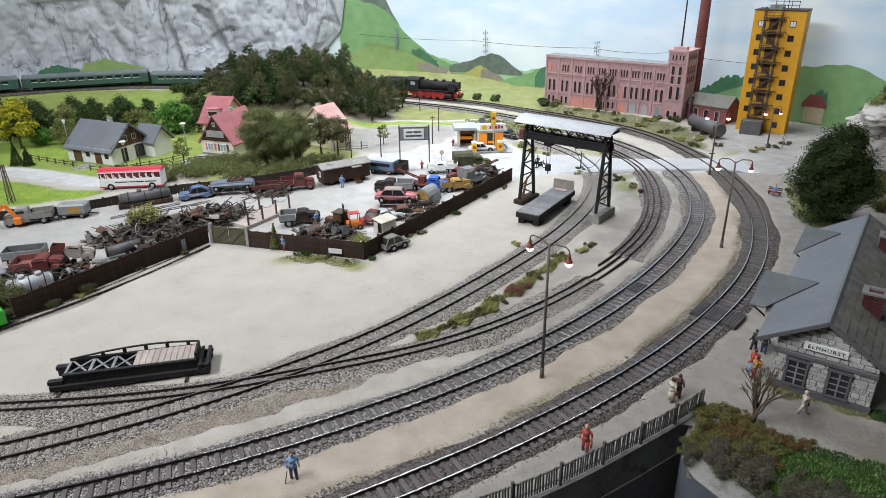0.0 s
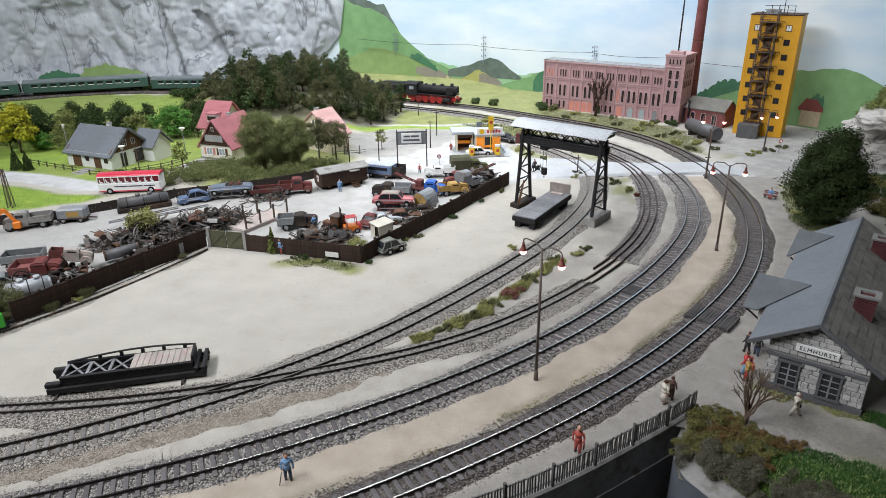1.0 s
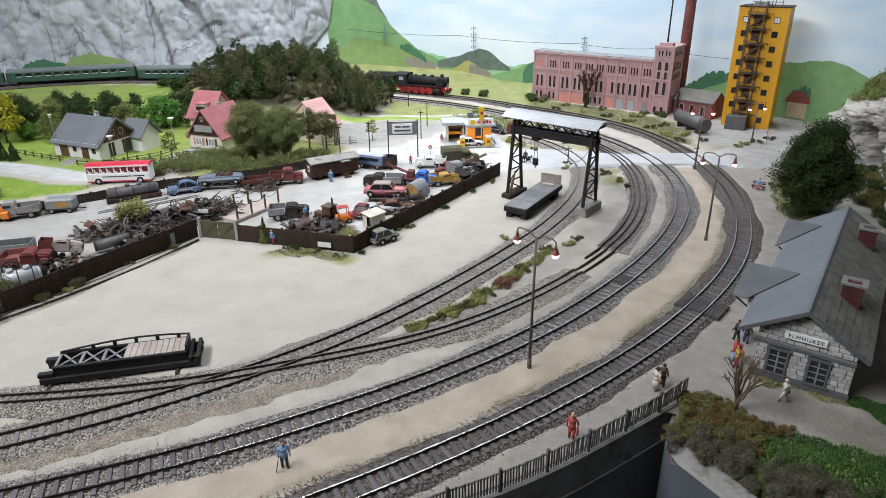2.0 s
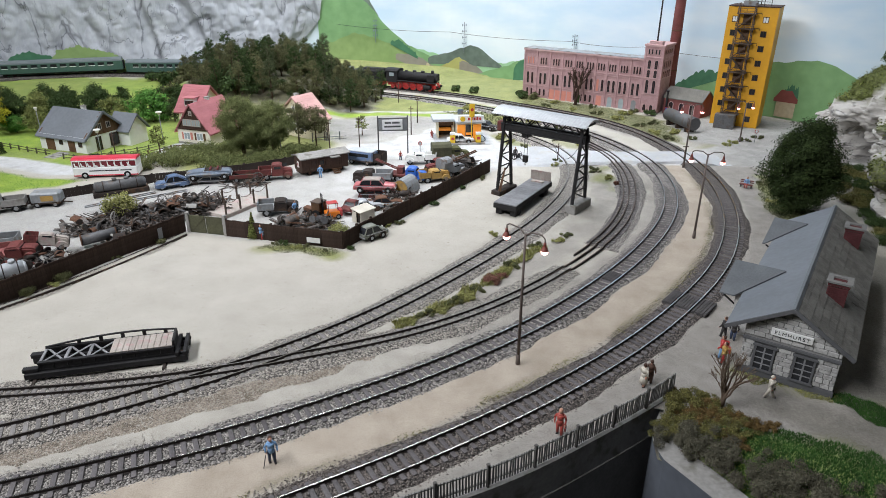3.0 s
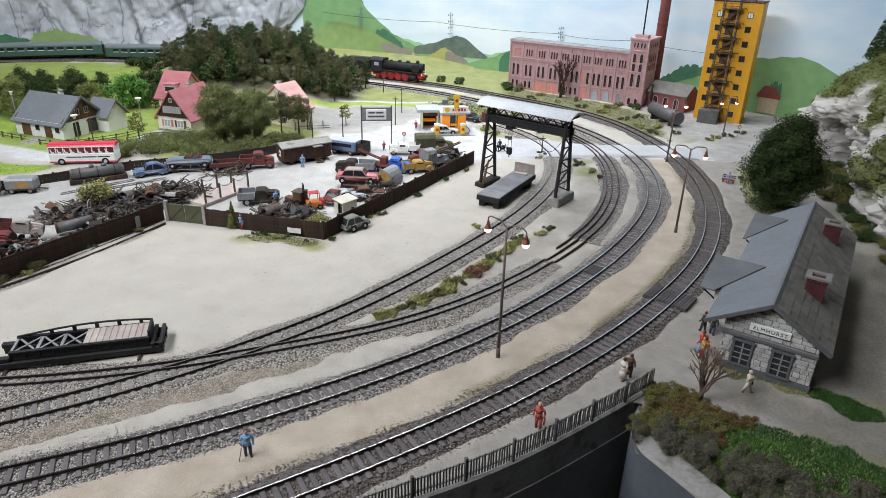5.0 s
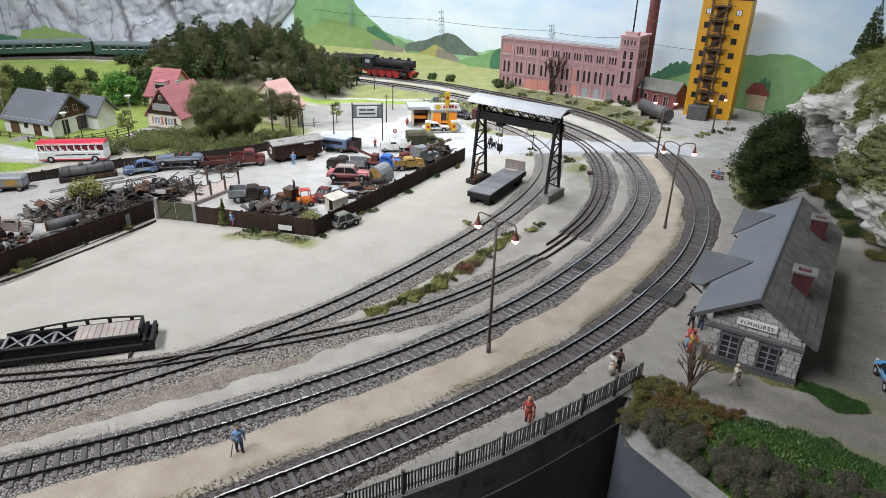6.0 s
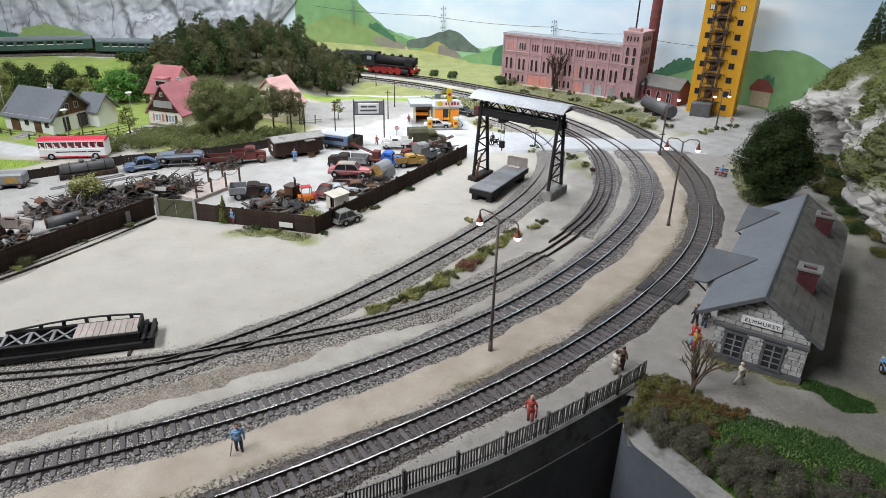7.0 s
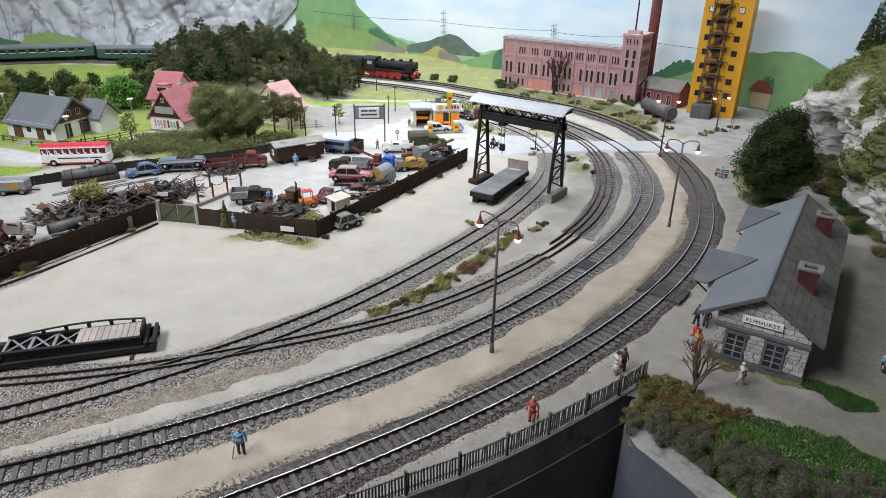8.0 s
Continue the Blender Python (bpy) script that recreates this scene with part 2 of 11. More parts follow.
    cloth_dark=shade("figure_dark", (0.05, 0.045, 0.045), scale=300, rough=0.6),
    skin=shade("figure_flesh", (0.55, 0.30, 0.21), (0.45, 0.23, 0.16), scale=300, rough=0.55),
    hair=shade("figure_brown", (0.09, 0.05, 0.035), scale=300, rough=0.7),
    bulb=shade("bulb_warm", (1.0, 0.44, 0.38), (1.0, 0.40, 0.34), rough=0.4, emit=6.0),
    shade_red=shade("lamp_shade_rust", (0.26, 0.085, 0.065), (0.17, 0.055, 0.045), scale=200, rough=0.6),
    lamp_glass=shade("opal_glass", (0.80, 0.78, 0.70), (0.74, 0.72, 0.66), scale=80, rough=0.3),
    pole_brown=shade("pole_brown", (0.15, 0.12, 0.105), (0.095, 0.075, 0.065), scale=200, rough=0.6),
    bar_dark=shade("lettering_dark", (0.035, 0.035, 0.04), scale=80, rough=0.6),
    steel_brown=shade("brown_steel", (0.115, 0.082, 0.062), (0.07, 0.05, 0.04), scale=200, rough=0.6),
)



def pebbles(name, pale, dark, scale):
    """Packed small stones: one tone to each stone, the gaps darkened to imitate shade."""
    m = bpy.data.materials.new(name)
    m.use_nodes = True
    N, L = m.node_tree.nodes, m.node_tree.links
    b = N["Principled BSDF"]
    b.inputs["Roughness"].default_value = 0.95
    tc = N.new("ShaderNodeTexCoord")
    v = N.new("ShaderNodeTexVoronoi")
    v.inputs["Scale"].default_value = scale
    L.new(tc.outputs["Object"], v.inputs["Vector"])
    sep = N.new("ShaderNodeSeparateColor")
    L.new(v.outputs["Color"], sep.inputs[0])
    r = N.new("ShaderNodeValToRGB")
    r.color_ramp.elements[0].color, r.color_ramp.elements[1].color = (*dark, 1), (*pale, 1)
    L.new(sep.outputs[0], r.inputs["Fac"])
    g = N.new("ShaderNodeMapRange")
    g.inputs[1].default_value, g.inputs[2].default_value, g.inputs[3].default_value, g.inputs[4].default_value = 0.30, 0.68, 1.08, 0.20
    L.new(v.outputs["Distance"], g.inputs[0])
    x = N.new("ShaderNodeMixRGB")
    x.blend_type = "MULTIPLY"
    x.inputs[0].default_value = 1.0
    L.new(r.outputs["Color"], x.inputs[1])
    L.new(g.outputs[0], x.inputs[2])
    L.new(x.outputs[0], b.inputs["Base Color"])
    bp = N.new("ShaderNodeBump")
    bp.invert = True
    bp.inputs["Strength"].default_value, bp.inputs["Distance"].default_value = 1.0, 0.0015
    L.new(v.outputs["Distance"], bp.inputs["Height"])
    L.new(bp.outputs["Normal"], b.inputs["Normal"])
    return m


M["ballast_bed"] = pebbles("ballast_bed_grey", (0.47, 0.435, 0.405), (0.18, 0.162, 0.148), 620)
M["ballast_tan_bed"] = pebbles("ballast_bed_tan", (0.44, 0.37, 0.29), (0.16, 0.13, 0.10), 620)
M["ballast_sand_bed"] = pebbles("ballast_bed_sandy", (0.49, 0.45, 0.405), (0.27, 0.243, 0.215), 620)
M["ballast_dark_bed"] = pebbles("ballast_bed_dark", (0.26, 0.225, 0.205), (0.07, 0.06, 0.055), 620)

# ---- builders, in centimetres ----
ROOT = {}


def link(name, bm, material, parent=None, label=""):
    me = bpy.data.meshes.new(name)
    bm.to_mesh(me)
    bm.free()
    return mesh_ob(name, me, material, parent, label)


def mesh_ob(name, me, material, parent=None, label="", scaled=False):
    if not scaled:
        me.transform(Matrix.Scale(U, 4))
    for m in (material if isinstance(material, (list, tuple)) else [material]):
        me.materials.append(M[m] if isinstance(m, str) else m)
    ob = new(name, me)
    if parent:
        ob.parent = parent
    if label:
        ob["label"] = label
    return ob


part = link


def thing(name, label, category, at=(0, 0, 0), turn=0.0, group="", kind=""):
    ob = new(name)
    ob.empty_display_size = 0.01
    ob.matrix_basis = pose(at[0] * U, at[1] * U, at[2] * U, 0, 0, turn)
    return tagged(ob, label, category, group, kind)


def B():
    return bmesh.new()


def box(bm, x0, x1, y0, y1, z0, z1, mi=0, bev=0.0):
    v = [bm.verts.new((x, y, z)) for z in (z0, z1) for y in (y0, y1) for x in (x0, x1)]
    fs = [bm.faces.new([v[i] for i in q]) for q in ((0, 2, 3, 1), (4, 5, 7, 6), (0, 1, 5, 4), (2, 6, 7, 3), (0, 4, 6, 2), (1, 3, 7, 5))]
    for f in fs:
        f.material_index = mi
    if bev:
        bmesh.ops.bevel(bm, geom=list({e for f in fs for e in f.edges}), offset=bev, segments=1, affect="EDGES")
    return bm


def rod(bm, p, q, r0, r1=None, n=8, mi=0, cap=True):
    p, q = Vector(p), Vector(q)
    r1 = r0 if r1 is None else r1
    d = (q - p).normalized()
    a = d.orthogonal().normalized()
    b = d.cross(a)
    rings = []
    for c, r in ((p, r0), (q, r1)):
        rings.append([bm.verts.new(c + (a * math.cos(2 * math.pi * i / n) + b * math.sin(2 * math.pi * i / n)) * r) for i in range(n)])
    for i in range(n):
        f = bm.faces.new((rings[0][i], rings[0][(i + 1) % n], rings[1][(i + 1) % n], rings[1][i]))
        f.material_index, f.smooth = mi, n > 6
    if cap:
        bm.faces.new(rings[0][::-1]).material_index = mi
        bm.faces.new(rings[1]).material_index = mi
    return bm


def tube(bm, pts, r, n=6):
    """A bent round bar through a run of points."""
    rings = []
    pts = [Vector(p) for p in pts]
    for i, c in enumerate(pts):
        d = (pts[min(i + 1, len(pts) - 1)] - pts[max(i - 1, 0)]).normalized()
        a = d.cross(Vector((0.31, 0.22, 0.92))).normalized()
        b = d.cross(a)
        rings.append([bm.verts.new(c + (a * math.cos(2 * math.pi * k / n) + b * math.sin(2 * math.pi * k / n)) * r) for k in range(n)])
    for u, w in zip(rings, rings[1:]):
        for k in range(n):
            bm.faces.new((u[k], u[(k + 1) % n], w[(k + 1) % n], w[k])).smooth = True
    bm.faces.new(rings[0][::-1])
    bm.faces.new(rings[-1])
    return bm


def beam(bm, p, q, w, h=None, mi=0):
    """A square bar between two points."""
    p, q = Vector(p), Vector(q)
    h = h or w
    d = (q - p).normalized()
    up = Vector((0, 0, 1)) if abs(d.z) < 0.95 else Vector((0, 1, 0))
    s = d.cross(up).normalized() * w / 2
    u = s.cross(d).normalized() * h / 2
    v = [bm.verts.new(c + a * s + b * u) for c in (p, q) for a, b in ((-1, -1), (1, -1), (1, 1), (-1, 1))]
    for k in ((3, 2, 1, 0), (4, 5, 6, 7), (0, 1, 5, 4), (1, 2, 6, 5), (2, 3, 7, 6), (3, 0, 4, 7)):
        bm.faces.new([v[i] for i in k]).material_index = mi
    return bm


def prism(bm, prof, a0, a1, axis="y", mi=0, smooth=False):
    """A closed profile pushed along an axis: (x, z) along y, (y, z) along x, or (x, y) along z."""
    def at(p, a):
        return {"y": (p[0], a, p[1]), "x": (a, p[0], p[1]), "z": (p[0], p[1], a)}[axis]
    r0 = [bm.verts.new(at(p, a0)) for p in prof]
    r1 = [bm.verts.new(at(p, a1)) for p in prof]
    n = len(prof)
    for i in range(n):
        f = bm.faces.new((r0[i], r0[(i + 1) % n], r1[(i + 1) % n], r1[i]))
        f.material_index, f.smooth = mi, smooth
    bm.faces.new(r0[::-1]).material_index = mi
    bm.faces.new(r1).material_index = mi
    bmesh.ops.recalc_face_normals(bm, faces=bm.faces)
    return bm


def ball(bm, c, r, sx=1, sy=1, sz=1, mi=0, seg=8, rings=6):
    m = Matrix.Translation(c) @ Matrix.Diagonal((sx, sy, sz, 1))
    res = bmesh.ops.create_uvsphere(bm, u_segments=seg, v_segments=rings, radius=r, matrix=m)
    for f in {f for v in res["verts"] for f in v.link_faces}:
        f.material_index, f.smooth = mi, True
    return bm


def smooth_line(pts, step=0.5, rounds=12):
    """Points of a drawn line, evenly spaced and evened out."""
    p = np.array(pts, float)

    def even(p, step):
        s = np.r_[0, np.cumsum(np.linalg.norm(np.diff(p, axis=0), axis=1))]
        t = np.linspace(0, s[-1], max(2, int(s[-1] / step) + 1))
        return np.stack([np.interp(t, s, p[:, i]) for i in range(p.shape[1])], 1)
    p = even(p, step * 4)
    for _ in range(rounds):
        p[1:-1] = 0.25 * p[:-2] + 0.5 * p[1:-1] + 0.25 * p[2:]
    return even(p, step)


def side(p):
    """Unit normals to the right of a line in plan."""
    d = np.gradient(p[:, :2], axis=0)
    d /= np.linalg.norm(d, axis=1)[:, None]
    return np.stack([d[:, 1], -d[:, 0]], 1)


def shift(p, a):
    q = p.copy()
    q[:, :2] += side(p) * a
    return q


def strip(p, prof, smooth=False):
    """A closed profile of (right, up, material) swept along a line with heights; gives verts, faces, material indices."""
    nr = side(p)
    k = len(prof)
    V = np.concatenate([np.stack([p[:, 0] + nr[:, 0] * o, p[:, 1] + nr[:, 1] * o, p[:, 2] + u], 1)[:, None] for o, u, _ in prof], 1).reshape(-1, 3)
    n = len(p)
    Fa, mi = [], []
    for i in range(n - 1):
        for j in range(k):
            Fa.append((i * k + j, i * k + (j + 1) % k, (i + 1) * k + (j + 1) % k, (i + 1) * k + j))
            mi.append(prof[j][2])
    Fa += [tuple(range(k))[::-1], tuple((n - 1) * k + j for j in range(k))]
    mi += [0, 0]
    return V, Fa, mi


def raw(name, V, Fa, material, parent=None, label="", mi=None, smooth=False):
    me = bpy.data.meshes.new(name)
    me.from_pydata([tuple(v) for v in (np.asarray(V) * U)], [], [tuple(f) for f in Fa])
    ob = mesh_ob(name, me, material, parent, label, scaled=True)
    if mi is not None:
        me.polygons.foreach_set("material_index", np.array(mi, dtype=np.int32))
    if smooth:
        me.polygons.foreach_set("use_smooth", np.ones(len(me.polygons), dtype=bool))
    me.update()
    return ob


def crumbs(points, size, rng, flat=0.75, jitter=0.5):
    """Little stones, six corners each, at the given places."""
    n = len(points)
    base = np.array([(1, 0, 0), (-1, 0, 0), (0, 1, 0), (0, -1, 0), (0, 0, 1), (0, 0, -1)], float)
    tri = np.array([(0, 2, 4), (2, 1, 4), (1, 3, 4), (3, 0, 4)])
    s = size * (1 + rng.uniform(-jitter, jitter, (n, 1, 1)))
    v = base[None] * rng.uniform(0.6, 1.2, (n, 6, 1)) * s
    a = rng.uniform(0, 2 * np.pi, n)
    c, sn = np.cos(a)[:, None], np.sin(a)[:, None]
    x, y = v[:, :, 0] * c - v[:, :, 1] * sn, v[:, :, 0] * sn + v[:, :, 1] * c
    tilt = rng.uniform(-0.6, 0.6, (n, 1))
    z = v[:, :, 2] * flat + x * tilt
    V = np.stack([x, y, z], 2) + np.asarray(points)[:, None]
    Fa = (tri[None] + 6 * np.arange(n)[:, None, None]).reshape(-1, 3)
    return V.reshape(-1, 3), Fa


def leaves(points, size, rng, lift=0.0, out=None):
    """Little four-cornered leaves, each turned its own way; out: the way they tend to face."""
    n = len(points)
    d = rng.normal(size=(n, 3))
    if out is not None:
        d = 0.5 * d + out / (np.linalg.norm(out, axis=1)[:, None] + 1e-6)
    d[:, 2] += lift
    d /= np.linalg.norm(d, axis=1)[:, None]
    a = np.cross(d, rng.normal(size=(n, 3)))
    a /= np.linalg.norm(a, axis=1)[:, None]
    b = np.cross(d, a)
    s = size * rng.uniform(0.55, 1.3, (n, 1))
    P = np.asarray(points)
    V = np.stack([P - a * s, P - b * s * 0.6, P + a * s, P + b * s * 0.6 + d * s * 0.3], 1).reshape(-1, 3)
    return V, np.arange(4 * n).reshape(n, 4)


def blades(points, high, rng, lean=0.5):
    """Grass fibres: thin upright triangles."""
    n = len(points)
    a = rng.uniform(0, 2 * np.pi, n)
    w = high * 0.13
    P = np.asarray(points)
    sidev = np.stack([np.cos(a), np.sin(a), np.zeros(n)], 1) * w
    tip = P + np.stack([rng.normal(0, lean, n), rng.normal(0, lean, n), np.ones(n)], 1) * (high * rng.uniform(0.6, 1.3, (n, 1)))
    V = np.stack([P - sidev, P + sidev, tip], 1).reshape(-1, 3)
    return V, np.arange(3 * n).reshape(n, 3)

# ---- the plan: lines of the tracks, in centimetres ----
A_LEFT = [(-34, 18.5), (-20, 23.6), (-9.3, 28.9), (-3.6, 31.8), (2.5, 35.2), (7.6, 38.4), (12.5, 41.8), (18.5, 46.6), (22.3, 50.3), (26.9, 55.2),
          (30.7, 59.6), (33.2, 63.1), (35.4, 67), (37.1, 70.3), (39.1, 75), (41.2, 81.2), (42.4, 86.5), (43.2, 92), (43.5, 97), (43.4, 103), (42.5, 110),
          (40.5, 119), (37, 126), (32.5, 132), (27.5, 137), (22.4, 141.5), (17, 147), (9, 153.5), (-2.3, 160), (-12, 164.5), (-30, 170), (-55, 173),
          (-74, 172.5), (-88, 169.5), (-99, 165), (-118, 155), (-135, 143)]
B_LEFT = [(-64, 23), (-42, 26.5), (-25, 31.5), (-19.8, 33.3), (-13.7, 35.5), (-5, 39.9), (-0.8, 42.2), (3, 44.7), (6.3, 46.9), (12, 51.3), (15.5, 54.8),
          (19.3, 58.7), (23.8, 63.9), (27.4, 69), (30.2, 73.2), (32.3, 77.4), (34, 81.6), (35.5, 87.2), (36.3, 92.4), (36.5, 97), (36.2, 100.5),
          (35.5, 104), (34.4, 108.5), (32.6, 113.7), (29.9, 119), (26.4, 124.5), (21, 131.2), (15, 138), (7, 145.5), (-3, 152), (-16, 158), (-34, 163)]
D_LEFT = [(-56, 29), (-40, 32.8), (-27.9, 37.1), (-24.9, 38.4), (-21.5, 40), (-18, 41.9), (-14.4, 44.2), (-10.3, 47), (-5.9, 50.5), (-1, 55.4), (4, 61),
          (8.4, 66), (12.3, 71), (15.9, 76.2), (19.9, 83.4), (22.4, 89.5), (23.7, 94), (24.3, 98.5), (23.9, 103.7), (22.6, 108.6), (20.8, 112.2), (17.5, 117)]
C_UPPER = [(-56, 41.2), (-40, 40.6), (-30.1, 41), (-26.2, 41.4), (-22.3, 41.9), (-18.3, 42.7), (-14.2, 43.8), (-10.1, 45.2), (-5.6, 46.6), (-0.9, 48.3),
           (3.4, 50.7), (7, 53.2), (10, 55.6), (13.4, 58.6), (17, 62.6), (22.4, 68.8), (26.4, 75.8), (29.2, 82.8), (31, 89.4), (31.9, 95), (32, 100.5),
           (31.2, 105.5), (29.4, 111.7), (27, 116.6), (22, 122)]


def climb(p):
    """Track height: level on the plain, a little higher towards the village's far side."""
    return np.concatenate([p, (np.clip((-p[:, :1] - 5) / 80, 0, 1) * 2.2 * (p[:, 1:2] > 120))], 1)


GAUGE = 1.65
LINE_A = shift(climb(smooth_line(A_LEFT)), GAUGE / 2)
LINE_B = shift(climb(smooth_line(B_LEFT)), GAUGE / 2)
LINE_D = shift(climb(smooth_line(D_LEFT)), GAUGE / 2)
LINE_C = shift(climb(smooth_line(C_UPPER, rounds=6)), 0.45)
FENCE_LINE = smooth_line([(-46, 7.5), (-30, 13.2), (-16, 20), (-6, 25.7), (1, 28.8), (4.2, 30.0), (7.3, 31.6), (10.4, 33.4), (13.3, 35.3), (16.5, 37.3), (19.3, 39.4)], 0.4, 3)
EDGE_RIGHT = [(19.3, 39.4), (17.6, 36.8), (16.2, 34.4), (15.6, 33.2), (16.8, 32.4), (17.9, 30.5), (18.8, 28.4), (20.1, 25.4), (22.4, 20), (24.5, 10)]
YARD = [(-41, 51.5), (-27.3, 72.2), (-22.5, 70.9), (-8.4, 66.7), (11.2, 94.8), (-2, 103), (-14, 102), (-26, 95), (-38.2, 90.8), (-52, 83), (-75, 78), (-80, 60)]


def inside(X, Y, poly):
    """How deep each point lies inside a polygon (negative outside), in centimetres."""
    P = np.array(poly, float)
    Q = np.roll(P, -1, 0)
    d = np.full(X.shape, 1e9)
    c = np.zeros(X.shape, bool)
    for (ax, ay), (bx, by) in zip(P, Q):
        ex, ey = bx - ax, by - ay
        t = np.clip(((X - ax) * ex + (Y - ay) * ey) / (ex * ex + ey * ey + 1e-12), 0, 1)
        d = np.minimum(d, np.hypot(X - ax - t * ex, Y - ay - t * ey))
        cross = (ay > Y) != (by > Y)
        c ^= cross & (X < ex * (Y - ay) / (ey if ey else 1e-12) + ax)
    return np.where(c, d, -d)


def along(X, Y, line):
    """Distance of each point to an open line."""
    P = np.array(line, float)[:, :2]
    d = np.full(X.shape, 1e9)
    for (ax, ay), (bx, by) in zip(P[:-1], P[1:]):
        ex, ey = bx - ax, by - ay
        t = np.clip(((X - ax) * ex + (Y - ay) * ey) / (ex * ex + ey * ey + 1e-12), 0, 1)
        d = np.minimum(d, np.hypot(X - ax - t * ex, Y - ay - t * ey))
    return d


def signed(X, Y, line):
    """Distance of each point to a line in plan, positive to its right."""
    P = np.array(line, float)[::4, :2]
    d = np.full(X.shape, 1e9)
    s = np.ones(X.shape)
    for (ax, ay), (bx, by) in zip(P[:-1], P[1:]):
        ex, ey = bx - ax, by - ay
        t = np.clip(((X - ax) * ex + (Y - ay) * ey) / (ex * ex + ey * ey + 1e-12), 0, 1)
        q = np.hypot(X - ax - t * ex, Y - ay - t * ey)
        hit = q < d
        d = np.where(hit, q, d)
        s = np.where(hit, np.sign((X - ax) * ey - (Y - ay) * ex), s)
    return d * s


def ease(v, a, b):
    t = np.clip((v - a) / (b - a), 0, 1)
    return t * t * (3 - 2 * t)


def wavy(X, Y, scale, seed):
    """Cheap smooth unevenness from a few sine waves, about -1 to 1."""
    r = np.random.default_rng(seed)
    out = np.zeros(np.shape(X))
    for k in range(7):
        a, f, p = r.uniform(0, 6.28), scale * r.uniform(0.5, 2.2), r.uniform(0, 6.28)
        out = out + np.sin((X * np.cos(a) + Y * np.sin(a)) * f + p) / 2.6
    return out


WOODED_SLOPE = [(-57, 151), (-40, 135), (-22, 128), (-10, 140), (-12, 158), (-30, 167), (-54, 169)]
STATION_SIDE = [(19.3, 39.4), (25, 47), (31, 40), (36, 38), (60, 30), (60, 5), (24, 5), (15.8, 32.9)]


def height(X, Y):
    X, Y = np.asarray(X, float), np.asarray(Y, float)
    h = 0.05 * wavy(X, Y, 0.5, 3) + 0.02 * wavy(X, Y, 1.8, 4)
    h = h + 1.9 * np.clip((-X - 5) / 80, 0, 1) * ease(Y, 138, 160)          # rise to the far line
    h = h + 5.5 * ease(inside(X, Y, WOODED_SLOPE), -4, 14)                  # wooded slope
    h = h + ease(Y + 0.5 * np.minimum(X, 0) * 0, 176, 190) * 3 * (X < 20)   # foot of the painted wall
    h = h - 0.75 * ease(-along(X, Y, [(16.2, 34.0), (20, 29), (24, 22)]), -5.5, -0.4) * (inside(X, Y, STATION_SIDE) > 0)
    return h


ROADS = [
    ([(-12, 103.5), (-12, 113), (4, 125), (13, 121), (15.5, 109), (27, 105.5), (37, 106), (45, 103), (56, 112), (60, 119.5), (72, 122), (80, 105), (60, 95), (48, 97), (34, 97.5), (24, 98.5), (13.5, 97), (11, 94.8), (-2, 103)], 0),
    (YARD, 0),
]
VILLAGE_ROAD = [(-110, 113), (-80, 107), (-64, 102), (-54, 97.2), (-46, 97.5), (-42.5, 103), (-40, 111)]
BACK_LANE = [(-20, 134.6), (-8, 136.6), (4, 136.4), (20, 138)]
# ground right of the station, darkened in place of its shadow
STATION_SHADE = [(25, 37.5), (32.5, 37.5), (41, 50), (47, 61), (56, 76), (66, 86), (75, 60), (60, 20), (33, 27)]
TOWER_YARD = [(50, 99), (54, 106), (50, 112), (50, 126), (62, 133), (86, 118), (86, 96), (62, 92)]
GRAVEL_LOT = [(-15.5, 113), (-10.5, 111), (-6, 112.5), (1, 118.5), (4.5, 124), (6, 131), (-4, 132.2), (-18, 130.5), (-17.5, 119)]
BACK_STRIP = [(-20, 131.5), (-4, 133.2), (7, 132), (7, 135), (-6, 135.6), (-19, 133.6)]
LAWN = [(-46, 92.6), (-50, 91), (-56, 87.6), (-66, 84.5), (-110, 78), (-110, 106), (-80, 102), (-64, 97.4), (-54, 93)]
VILLAGE = [(-110, 105), (-64, 102.5), (-50, 99), (-40, 104), (-36, 96), (-24, 97), (-16, 105), (-13, 113), (-18, 130), (-2, 134), (20, 137), (19, 141), (6, 151), (-12, 160), (-40, 169), (-110, 170)]
